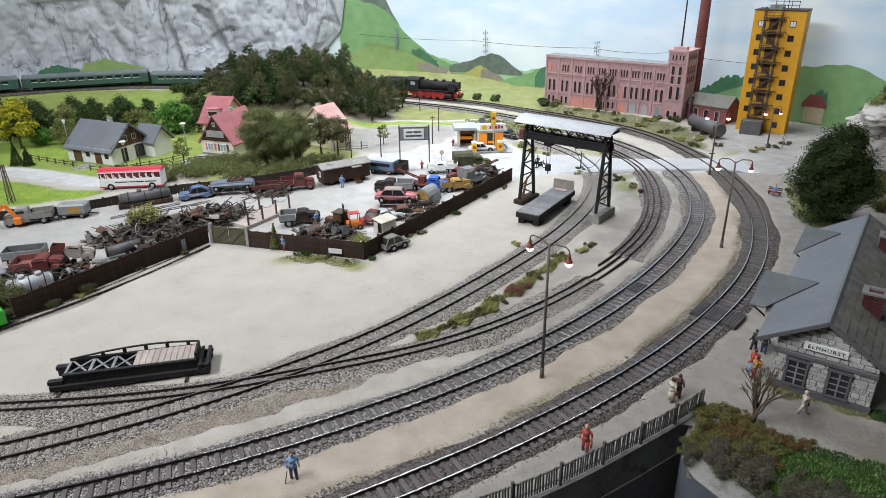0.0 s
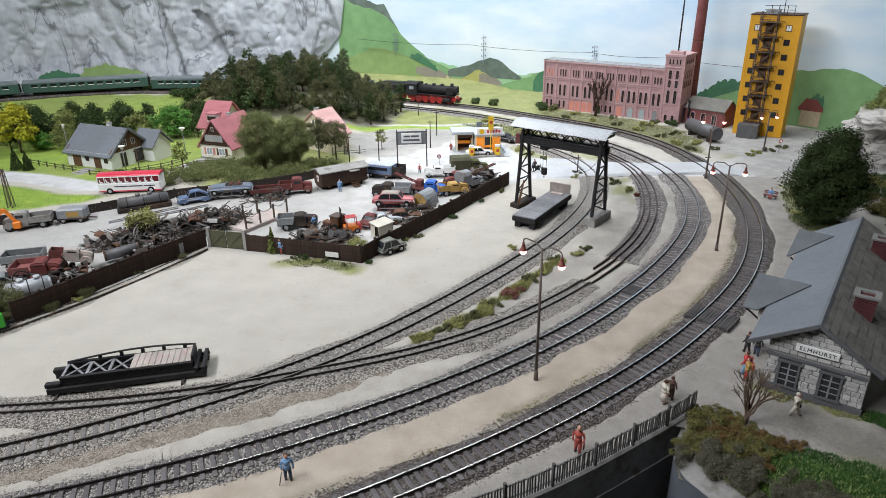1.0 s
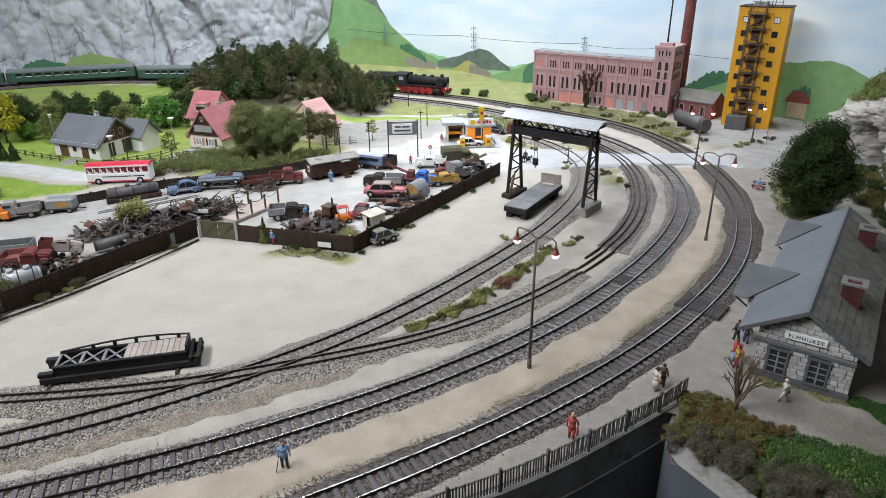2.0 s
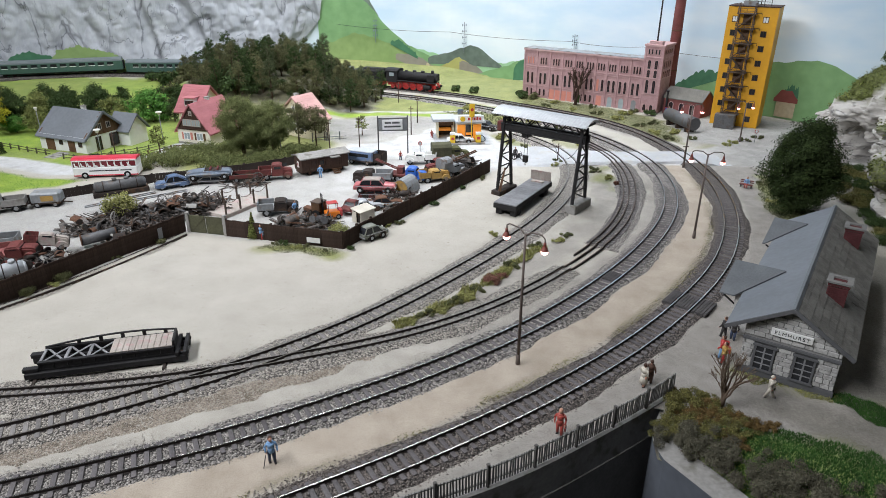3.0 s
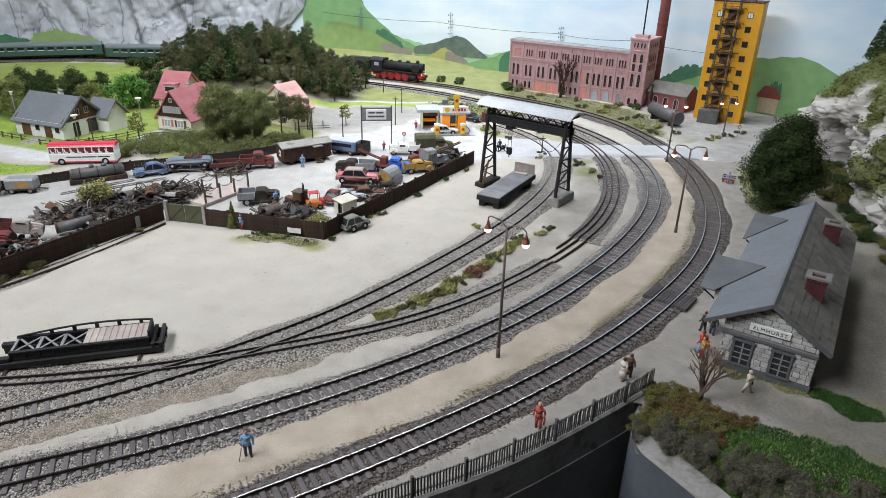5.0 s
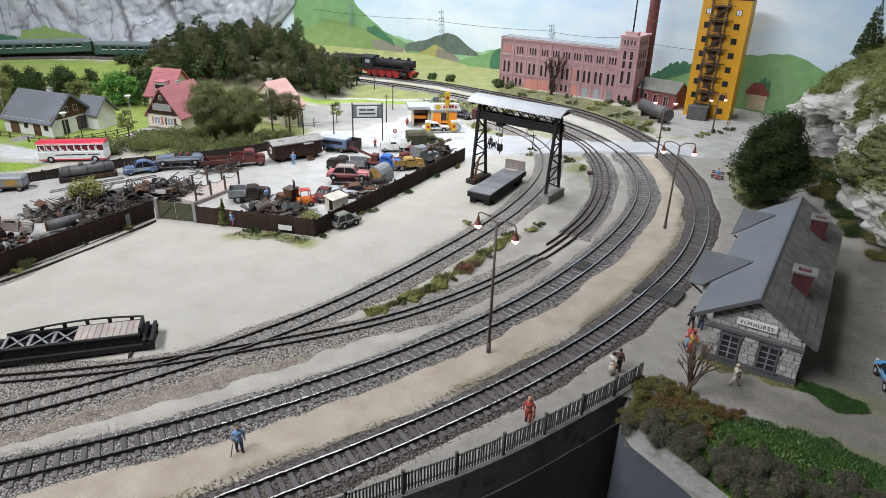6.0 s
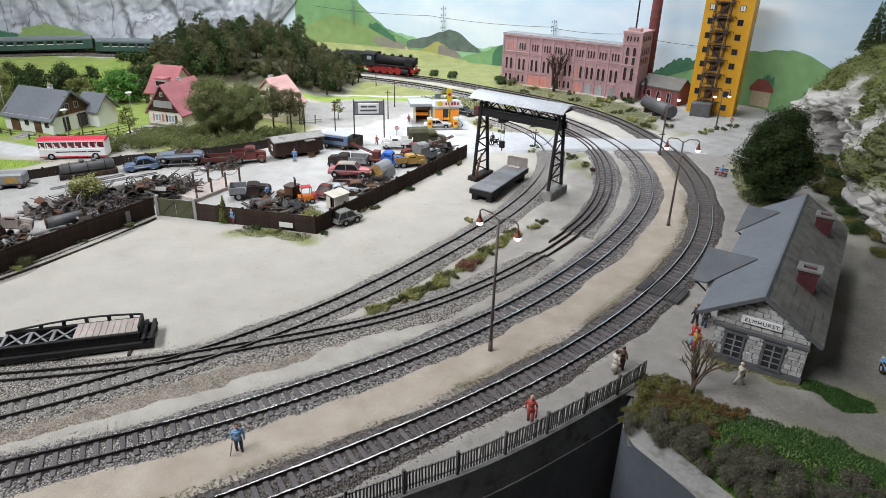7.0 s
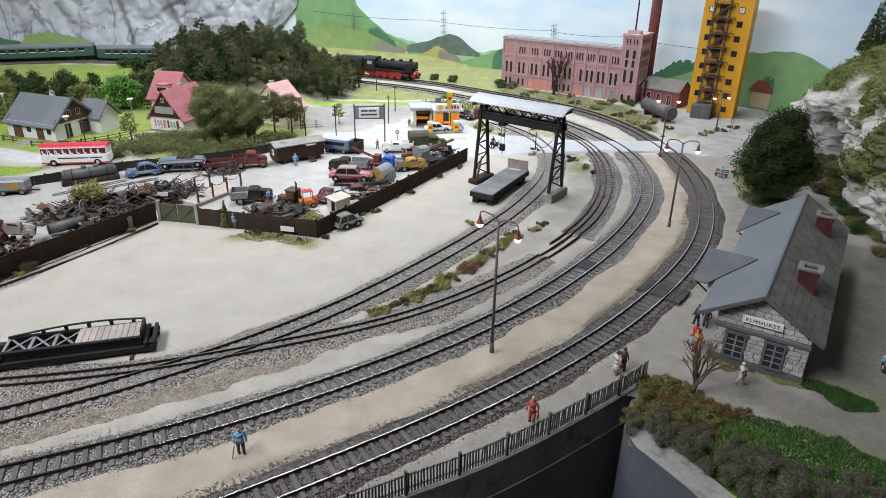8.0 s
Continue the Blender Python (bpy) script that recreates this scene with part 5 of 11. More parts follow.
# ---- station building ----
def station():
    root = thing("station_house", "small pale stone station with grey gabled roof beside the platform", "station building", (28.14, 39.98, -0.3), -36.7)
    HW, LEN, EZ, RZ, RX, EX = 3.35, 24.8, 4.35, 7.1, -0.33, 4.45
    rng = random.Random(12)
    def roof_z(x):
        return RZ - abs(x - RX) * (RZ - EZ) / EX
    bm = B()
    prism(bm, [(-HW, 0), (HW, 0), (HW, roof_z(HW) - 0.12), (RX, RZ - 0.15), (-HW, roof_z(-HW) - 0.12)], 0.0, 0.35)
    gable = part("gable_wall", bm, "mortar", root, "grey mortar core of the gable")
    bm = B()
    for x in (-HW, HW - 0.35):
        box(bm, x, x + 0.35, 0.35, LEN, 0, roof_z(HW) - 0.15)
    prism(bm, [(-HW, 0), (HW, 0), (HW, roof_z(HW) - 0.12), (RX, RZ - 0.15), (-HW, roof_z(-HW) - 0.12)], LEN, LEN + 0.35)
    part("side_wall", bm, "stone", root)
    bm = B()
    box(bm, -HW - 0.08, HW + 0.08, -0.10, 0.4, -0.4, 0.95, bev=0.03)
    part("plinth", bm, "plinth", root, "dark grey plinth")
    wins = [(-2.45, -0.95), (0.35, 1.85)]
    # ashlar blocks, course by course
    z, row = 0.97, 0
    while z < RZ - 0.5:
        hgt = rng.choice((0.34, 0.40, 0.46))
        if not 3.35 < z < 3.75:
            lim = min(HW, (RZ - 0.25 - (z + hgt)) / ((RZ - EZ) / EX) + 0.0)
            x = -lim + RX * (1 if z > 4 else 0)
            stop = lim + RX * (1 if z > 4 else 0)
            x += -0.25 if row % 2 else 0
            while x < stop - 0.12:
                w = rng.uniform(0.42, 0.95)
                a, b = max(x, -lim), min(x + w, stop)
                for wa, wb in wins:
                    if z < 3.2 and z + hgt > 0.9:
                        if a < wa < b:
                            b = wa - 0.02
                        elif wa <= a < wb:
                            a = wb + 0.02
                if b - a > 0.14 and not any(wa <= (a + b) / 2 <= wb and z < 3.2 for wa, wb in wins):
                    d = rng.uniform(0.05, 0.12)
                    bm = box(B(), a + 0.02, b - 0.02, -d, 0.02, z + 0.02, z + hgt - 0.02, bev=0.03)
                    part("ashlar_block", bm, "stone", gable)
                x = max(b, x + 0.1) if b > a else x + w
        z += hgt
        row += 1
    bm = B()
    box(bm, -HW - 0.05, HW + 0.05, -0.17, 0.1, 3.38, 3.62, bev=0.03)
    part("string_course", bm, "plinth", root)
    for wa, wb in wins:
        win = part("window", box(B(), wa, wb, -0.06, 0.04, 1.0, 3.15), "glass", root, "dark multi-pane window")
        bm = B()
        for x in (wa, wb - 0.16):
            box(bm, x, x + 0.16, -0.18, 0.0, 0.95, 3.2)
        for zz in (0.92, 3.08):
            box(bm, wa - 0.12, wb + 0.12, -0.22, 0.0, zz, zz + 0.16)
        part("window_frame", bm, "plinth", win)
        bm = B()
        xm = (wa + wb) / 2
        box(bm, xm - 0.06, xm + 0.06, -0.13, -0.02, 1.05, 3.1)
        for i in range(1, 4):
            zz = 1.05 + i * 0.5
            box(bm, wa + 0.1, wb - 0.1, -0.12, -0.02, zz - 0.035, zz + 0.035)
        part("glazing_bar", bm, "grey_plank", win)
    # name board
    bm = box(B(), -1.55, 1.31, -0.26, -0.12, 4.35, 4.97, bev=0.03)
    board = part("name_board", bm, "white", root, "white name board with dark letters")
    cu = bpy.data.curves.new("lettering", "FONT")
    cu.body, cu.size, cu.align_x, cu.align_y, cu.extrude = "ELMHURST", 0.42, "CENTER", "CENTER", 0.012
    cu.space_character = 1.25
    tmp = new("lettering", cu)
    dg = bpy.context.evaluated_depsgraph_get()
    me = bpy.data.meshes.new_from_object(tmp.evaluated_get(dg))
    bpy.data.objects.remove(tmp)
    me.transform(Matrix.Translation((-0.12, -0.275, 4.65)) @ Matrix.Rotation(radians(90), 4, "X"))
    me.materials.clear()
    mesh_ob("lettering", me, "bar_dark", board)
    # roof: smooth sheet to the platform, weathered boards to the road
    bm = B()
    y0, y1 = -0.75, LEN + 1.0
    prism(bm, [(RX, RZ), (-EX + RX, EZ), (-EX + RX, EZ - 0.12), (RX, RZ - 0.14)], y0, y1)
    part("roof_slope", bm, "roof_grey_sheet", root, "smooth light grey roof slope")
    bm = B()
    prism(bm, [(RX, RZ - 0.06), (EX + RX, EZ - 0.06), (EX + RX, EZ - 0.15), (RX, RZ - 0.16)], y0 + 0.05, y1 - 0.05)
    under = part("roof_slope", bm, "plinth", root, "weathered shingled roof slope")
    n = 38
    for i in range(n):
        a, b = y0 + (y1 - y0) * i / n, y0 + (y1 - y0) * (i + 1) / n
        for j in range(8):
            ta, tb = j / 8 - (0.05 if j else 0), (j + 1) / 8
            lift = rng.uniform(0.0, 0.035)
            bm = B()
            pr = []
            for t, up in ((ta, 0.01 + lift), (tb, 0.05 + lift), (tb, -0.03), (ta, -0.05)):
                pr.append((RX + t * (EX + 0.05), RZ - t * (RZ - EZ + 0.05) + up))
            half_b = (b - a) * 0.5 * (j % 2)
            prism(bm, pr, a + 0.02 + half_b, min(b - 0.02 + half_b, y1 - 0.05))
            part("shingle", bm, "shingle", under)
    bm = B()
    for sgn in (-1, 1):
        beam(bm, (RX, y0, RZ - 0.08), (RX + sgn * EX, y0, EZ - 0.07), 0.1, 0.3)
    part("barge_board", bm, "plinth", root)
    part("ridge_cap", prism(B(), [(RX - 0.2, RZ - 0.06), (RX, RZ + 0.1), (RX + 0.2, RZ - 0.06)], y0, y1), "roof_grey", root)
    # cross gables over the platform side
    for yc, half, out in ((8.3, 3.0, -6.2), (21.4, 2.6, -5.2)):
        bm = B()
        zt, ze = 6.0, EZ - 0.35
        xin = RX - (RZ - zt) / ((RZ - EZ) / EX)
        for sgn in (-1, 1):
            a = [(out, yc, zt), (xin, yc, zt), (RX - (RZ - ze) / ((RZ - EZ) / EX), yc + sgn * half, ze), (out - 0.35, yc + sgn * half, ze)]
            lo = [bm.verts.new((x, y, z + 0.02)) for x, y, z in a]
            hi = [bm.verts.new((x, y, z + 0.14)) for x, y, z in a]
            for q in ((0, 1, 2, 3),):
                bm.faces.new([hi[k] for k in q])
                bm.faces.new([lo[k] for k in q[::-1]])
            for k in range(4):
                bm.faces.new((lo[k], lo[(k + 1) % 4], hi[(k + 1) % 4], hi[k]))
        bmesh.ops.recalc_face_normals(bm, faces=bm.faces)
        part("cross_gable_roof", bm, "roof_grey", root, "dark slate cross-gable roof")
        bm = B()
        prism(bm, [(yc - half + 0.5, 0.0), (yc + half - 0.5, 0.0), (yc + half - 0.5, 4.0), (yc, 5.5), (yc - half + 0.5, 4.0)], out + 0.9, -3.2, axis="x")
        part("cross_gable_wall", bm, "stone", root)
        bm = B()
        for s2 in (-1, 1):
            beam(bm, (out, yc + s2 * (half - 0.15), ze - 0.05), (out + 1.0, yc + s2 * (half - 0.6), 3.0), 0.14)
        part("bracket", bm, "black", root)
    # brick chimneys
    for yc in (6.1, 19.7):
        bm = B()
        box(bm, 1.2, 2.6, yc - 0.62, yc + 0.62, 4.2, 7.0)
        ch = part("chimney", bm, "brick_dark", root, "dark red brick chimney")
        zz, k = 4.5, 0
        bm = B()
        while zz < 6.85:
            o = 0.18 if k % 2 else 0.0
            for i in range(5):
                xa, xb = max(1.2, 1.2 + i * 0.37 - o), min(2.6, 1.2 + i * 0.37 + 0.33 - o)
                if xb - xa > 0.08:
                    box(bm, xa, xb, yc - 0.66, yc - 0.61, zz, zz + 0.13)
            for i in range(5):
                ya, yb = max(yc - 0.62, yc - 0.62 + i * 0.36 - o), min(yc + 0.62, yc - 0.62 + i * 0.36 + 0.32 - o)
                if yb - ya > 0.08:
                    box(bm, 1.16, 1.21, ya, yb, zz, zz + 0.13)
            zz += 0.17
            k += 1
        tagged(part("brickwork", bm, "brick_dark", ch), kind="stuff")
        bm = B()
        box(bm, 1.1, 2.7, yc - 0.72, yc + 0.72, 6.98, 7.26, mi=1, bev=0.03)
        for xa, xb, ya, yb in ((1.0, 2.8, yc - 0.82, yc - 0.42), (1.0, 2.8, yc + 0.42, yc + 0.82), (1.0, 1.42, yc - 0.42, yc + 0.42), (2.38, 2.8, yc - 0.42, yc + 0.42)):
            box(bm, xa, xb, ya, yb, 7.26, 7.42)
        part("chimney_cap", bm, ["lit_concrete", "brick_dark"], ch, "pale stone cap with a dark flue")
    return root


station()


# ---- little painted figures, each one plain mesh ----
def figure(label, at, turn, top, legs, head="skin", hair="hair", pose_kind="stand", extra=None, tall=1.95):
    bm = B()
    k = tall / 1.95
    stride = {"stand": 0.12, "walk": 0.32, "sit": 0.1}[pose_kind]
    if pose_kind == "sit":
        for s in (-1, 1):
            rod(bm, (s * 0.13, 0.05, 0.5), (s * 0.13, -0.42, 0.52), 0.12, 0.1, 8, 1)
            rod(bm, (s * 0.13, -0.42, 0.52), (s * 0.13, -0.48, 0.0), 0.09, 0.07, 8, 1)
        hip = 0.5
    else:
        for s in (-1, 1):
            rod(bm, (s * 0.12, 0, 0.92), (s * 0.14, -s * stride, 0.08), 0.14, 0.085, 8, 1)
            box(bm, s * 0.14 - 0.07, s * 0.14 + 0.07, -s * stride - 0.17, -s * stride + 0.07, 0, 0.09, 4)
        hip = 0.9
    rod(bm, (0, 0, hip - 0.05), (0, 0, hip + 0.3), 0.22, 0.20, 10, 0)
    rod(bm, (0, 0, hip + 0.28), (0, 0, hip + 0.64), 0.20, 0.25, 10, 0)
    ball(bm, (0, 0, hip + 0.62), 0.25, 1, 0.7, 0.5, 0)
    rod(bm, (0, 0, hip + 0.66), (0, 0, hip + 0.78), 0.08, 0.08, 6, 2)
    ball(bm, (0, -0.02, hip + 0.90), 0.145, 0.92, 1, 1.15, 2)
    ball(bm, (0, 0.03, hip + 0.95), 0.15, 0.95, 1, 0.95, 3)
    for s in (-1, 1):
        e = (s * 0.36, 0.05 - s * 0.06, hip + 0.3)
        rod(bm, (s * 0.25, 0, hip + 0.6), e, 0.085, 0.07, 7, 0)
        rod(bm, e, (s * 0.33, -0.16 - s * 0.08, hip + 0.06), 0.07, 0.055, 7, 0)
        ball(bm, (s * 0.33, -0.17 - s * 0.08, hip + 0.02), 0.06, mi=2, seg=6, rings=4)
    if extra == "skirt":
        rod(bm, (0, 0, 0.95), (0, 0, 0.36), 0.20, 0.33, 12, 0)
    if extra == "stick":
        rod(bm, (-0.4, -0.25, 0.9), (-0.62, -0.3, 0), 0.03, n=5, mi=4)
    if extra == "bag":
        box(bm, 0.3, 0.42, -0.35, 0.05, 0.55, 0.85, 4, bev=0.03)
    if extra == "pack":
        box(bm, -0.22, 0.22, 0.14, 0.42, hip + 0.1, hip + 0.65, 5, bev=0.06)
    bmesh.ops.scale(bm, vec=(k, k, k), verts=bm.verts)
    bmesh.ops.rotate(bm, cent=(0, 0, 0), matrix=Matrix.Rotation(radians(turn), 3, "Z"), verts=bm.verts)
    ob = link("figurine", bm, [top, legs, head, hair, "cloth_dark", "red"])
    ob.matrix_basis = pose(at[0] * U, at[1] * U, (at[2] if len(at) > 2 else 0.0) * U)
    return tagged(ob, label, "figurine", "figurines")


figure("tiny painted figurine in pale jacket and blue trousers, with stick", (-9.7, 32.8), 25, "cloth_sky", "cloth_blue", extra="stick", tall=2.05)
figure("tiny painted figurine in red work clothes, carrying a bag", (9.6, 34.8), -20, "cloth_red", "cloth_red", hair="skin", extra="bag", tall=2.15)
figure("tiny painted figurine in a long pale dress", (17.2, 40.1), 120, "cloth_white", "skin", extra="skirt", tall=2.05)
figure("tiny painted figurine in brown beside the pale dress", (17.9, 40.6), 140, "hair", "hair", tall=2.0)
figure("tiny painted figurine all in white, walking", (26.3, 38.4, -0.1), 60, "cloth_white", "cloth_white", hair="cloth_white", pose_kind="walk", extra="bag", tall=2.0)
figure("tiny painted figurine in dark clothes waiting by the station", (26.5, 46.9), 200, "cloth_dark", "cloth_dark", tall=2.0)
figure("tiny painted figurine in dark clothes under the eaves", (27.1, 46.4), 150, "cloth_dark", "cloth_blue", tall=1.95)
figure("tiny painted figurine with a red rucksack", (24.9, 43.7), 230, "red", "cloth_sky", extra="pack", tall=2.1)
figure("tiny painted figurine in a sandy coat with red shoes", (24.7, 42.9), 250, "yellow", "red", extra="pack", tall=2.0)
figure("tiny painted figurine in pale blue overalls in the yard", (-14.1, 92.8), 10, "cloth_sky", "cloth_sky", tall=1.9)
figure("tiny painted figurine in red and pale blue by the fence", (-18.0, 69.7), -20, "cloth_sky", "red", hair="cloth_white", extra="bag", tall=1.9)
figure("tiny painted figurine in blue beside the stripped pickup", (-15.4, 77.6), 60, "cloth_sky", "cloth_blue", tall=1.9)
figure("tiny painted figurine by the far factory gate", (52.2, 131.5), 0, "blue", "blue", tall=2.0)
figure("tiny painted figurine in red by the yard gate post", (-2.4, 101.5), 30, "cloth_red", "cloth_blue", tall=1.5)
figure("tiny painted figurine in red beside the filling station", (3.0, 115.2), 30, "cloth_red", "cloth_red", tall=1.5)
figure("tiny painted figurine at the bungalow door", (-54.7, 107.2), 0, "cloth_blue", "cloth_dark", tall=1.9)
figure("tiny painted figurine seated on the lineside bench", (47.2, 86.3, 0.1), -40, "cloth_sky", "cloth_red", pose_kind="sit", extra="pack", tall=1.9)


def bench():
    root = thing("bench", "small red bench beside the track under the tree", "bench", (47.2, 86.4, 0), -40)
    bm = B()
    for y in (-0.2, 0.0, 0.2):
        box(bm, -0.9, 0.9, y - 0.08, y + 0.08, 0.42, 0.5)
    part("seat", bm, "dull_red", root)
    bm = B()
    for z in (0.65, 0.9):
        box(bm, -0.9, 0.9, 0.3, 0.36, z, z + 0.14)
    part("backrest", bm, "dull_red", root)
    for x in (-0.7, 0.7):
        bm = B()
        box(bm, x - 0.06, x + 0.06, -0.25, 0.36, -0.05, 0.42)
        part("leg", bm, "dark_concrete", root)


bench()


# ---- board crossings between the rails ----
def board_crossing(label, line, y_at, span, offs):
    i = int(np.argmin(np.abs(line[:, 1] - y_at)))
    nr = side(line)
    x, y, nx, ny = line[i, 0], line[i, 1], nr[i, 0], nr[i, 1]
    root = thing("board_crossing", label, "crossing", (x, y, 0), math.degrees(math.atan2(ny, nx)))
    r = random.Random(int(y_at))
    for a, b in offs:
        n = max(2, round((b - a) / 0.28))
        for k in range(n):
            bm = box(B(), a + (b - a) * k / n + 0.015, a + (b - a) * (k + 1) / n - 0.015, -span / 2 + r.uniform(-0.06, 0.06), span / 2, 0.1, 0.41 + r.uniform(-0.02, 0.02), bev=0.02)
            part("board", bm, "board_dark", root)


M["board_dark"] = shade("tarred_board", (0.10, 0.093, 0.093), (0.055, 0.051, 0.052), scale=300, rough=0.85, bump=0.4, vary=0.15)
M["paved_road"] = shade("paved_road", (0.47, 0.48, 0.50), (0.38, 0.385, 0.395), scale=120, rough=0.9, bump=0.3, spots=(0.42, 0.41, 0.39))


def level_crossing():
    """Road surface laid flush with the rails, with a groove at each rail."""
    up = [(16, 110), (20, 108.6), (23.4, 107.2), (26.9, 105.8), (30.5, 104.9), (34.7, 104.3), (41.0, 104.4), (45.4, 104.2), (50, 102.8)]
    lo = [(16, 97.6), (21.0, 97.0), (25.9, 97.4), (32.5, 98.4), (36.5, 97.9), (42.5, 98.0), (46, 97.0), (50, 96.4)]
    xs = np.arange(16, 50, 0.11)
    ts = np.linspace(0, 1, 62)
    ya, yb = np.interp(xs, *zip(*lo)), np.interp(xs, *zip(*up))
    X = np.repeat(xs[:, None], len(ts), 1)
    Y = ya[:, None] + (yb - ya)[:, None] * ts[None]
    Y = Y + 0.15 * wavy(X, Y, 1.1, 5) * ((ts < 0.02) | (ts > 0.98))[None]
    rise = ease(X, 17.5, 21.5) * ease(-X, -48.5, -45.6) * ease(np.minimum(ts, 1 - ts), 0, 0.06)[None]
    Z = 0.03 + 0.385 * rise
    gap = np.zeros(X.shape, bool)
    for line, offs in ((LINE_A, (-GAUGE / 2, GAUGE / 2)), (LINE_B, (-GAUGE / 2, GAUGE / 2)), (LINE_D, (-GAUGE / 2, GAUGE / 2)), (far_c, (-1.1, -0.35, 0.55))):
        part_line = line[(line[:, 1] > 90) & (line[:, 1] < 114)]
        for o in offs:
            gap |= along(X, Y, shift(part_line, o)) < 0.13
    idx = np.arange(X.size).reshape(X.shape)
    q = np.stack([idx[:-1, :-1], idx[1:, :-1], idx[1:, 1:], idx[:-1, 1:]], 2).reshape(-1, 4)
    q = q[~gap.reshape(-1)[q].any(1)]
    ob = raw("road", np.stack([X, Y, Z], 2).reshape(-1, 3), q, ["paved_road"], smooth=True)
    tagged(ob, "pale grey road surface crossing the tracks flush with the rails", "road", kind="structure")


level_crossing()
board_crossing("worn dark board crossing over the outer line", LINE_A, 52.6, 2.9, [(-0.68, 0.68), (0.98, 2.3), (-1.9, -0.98)])
board_crossing("worn dark board crossing over the inner line", LINE_B, 58.2, 2.0, [(-0.68, 0.68)])


# ---- factory ----
def arch_profile(w, z0, z1, n=6):
    pts = [(-w / 2, z0), (w / 2, z0)]
    zc = z1 - w / 2
    for i in range(n + 1):
        a = math.pi * i / n
        pts.append((w / 2 * math.cos(a), zc + w / 2 * math.sin(a)))
    return pts


SHARED = {}


def shared(key, make, mat):
    """A mesh built once for all pieces that look alike."""
    if key not in SHARED:
        bm = make()
        me = bpy.data.meshes.new(key)
        bm.to_mesh(me)
        bm.free()
        me.transform(Matrix.Scale(U, 4))
        for m in (mat if isinstance(mat, (list, tuple)) else [mat]):
            me.materials.append(M[m])
        SHARED[key] = me
    return SHARED[key]


def piece(name, key, make, mat, parent, at, turn=0.0, label=""):
    ob = new(name, shared(key, make, mat))
    ob.parent = parent
    ob.matrix_basis = pose(at[0] * U, at[1] * U, at[2] * U, 0, 0, turn)
    if label:
        ob["label"] = label
    return ob


def arched_window(parent, x, y, z0, w, h, turn=0.0, mat="glass", arch=True, surround="brick_trim", label=""):
    """A recessed arched window with a brick surround and glazing bars."""
    key = "win_%.2f_%.2f_%s_%s" % (w, h, mat, arch)
    prof = arch_profile(w, 0, h) if arch else [(-w / 2, 0), (w / 2, 0), (w / 2, h), (-w / 2, h)]
    win = piece("window", key, lambda: prism(B(), prof, -0.03, 0.05), mat, parent, (x, y, z0), turn, label)
    def frame_mesh():
        bm = B()
        outer = arch_profile(w + 0.22, -0.06, h + 0.11) if arch else [(-w / 2 - 0.1, -0.05), (w / 2 + 0.1, -0.05), (w / 2 + 0.1, h + 0.1), (-w / 2 - 0.1, h + 0.1)]
        n = len(prof)
        a = [bm.verts.new((p[0], -0.1, p[1])) for p in prof]
        b = [bm.verts.new((p[0], -0.1, p[1])) for p in outer]
        c = [bm.verts.new((p[0], 0.05, p[1])) for p in prof]
        d = [bm.verts.new((p[0], 0.05, p[1])) for p in outer]
        for i in range(n):
            j = (i + 1) % n
            bm.faces.new((a[i], a[j], b[j], b[i]))
            bm.faces.new((a[j], a[i], c[i], c[j]))
            bm.faces.new((b[i], b[j], d[j], d[i]))
        bmesh.ops.recalc_face_normals(bm, faces=bm.faces)
        return bm
    piece("window_surround", key + "s", frame_mesh, surround, win, (0, 0, 0))
    if mat == "glass" and h > 1.0:
        def bars():
            bm = B()
            box(bm, -0.025, 0.025, -0.06, -0.02, 0.05, h - 0.05)
            for i in range(1, 4):
                box(bm, -w / 2 + 0.02, w / 2 - 0.02, -0.055, -0.02, h * i / 4.5 - 0.02, h * i / 4.5 + 0.02)
            return bm
        piece("glazing_bar", key + "b", bars, "brick_dark", win, (0, 0, 0))
    return win


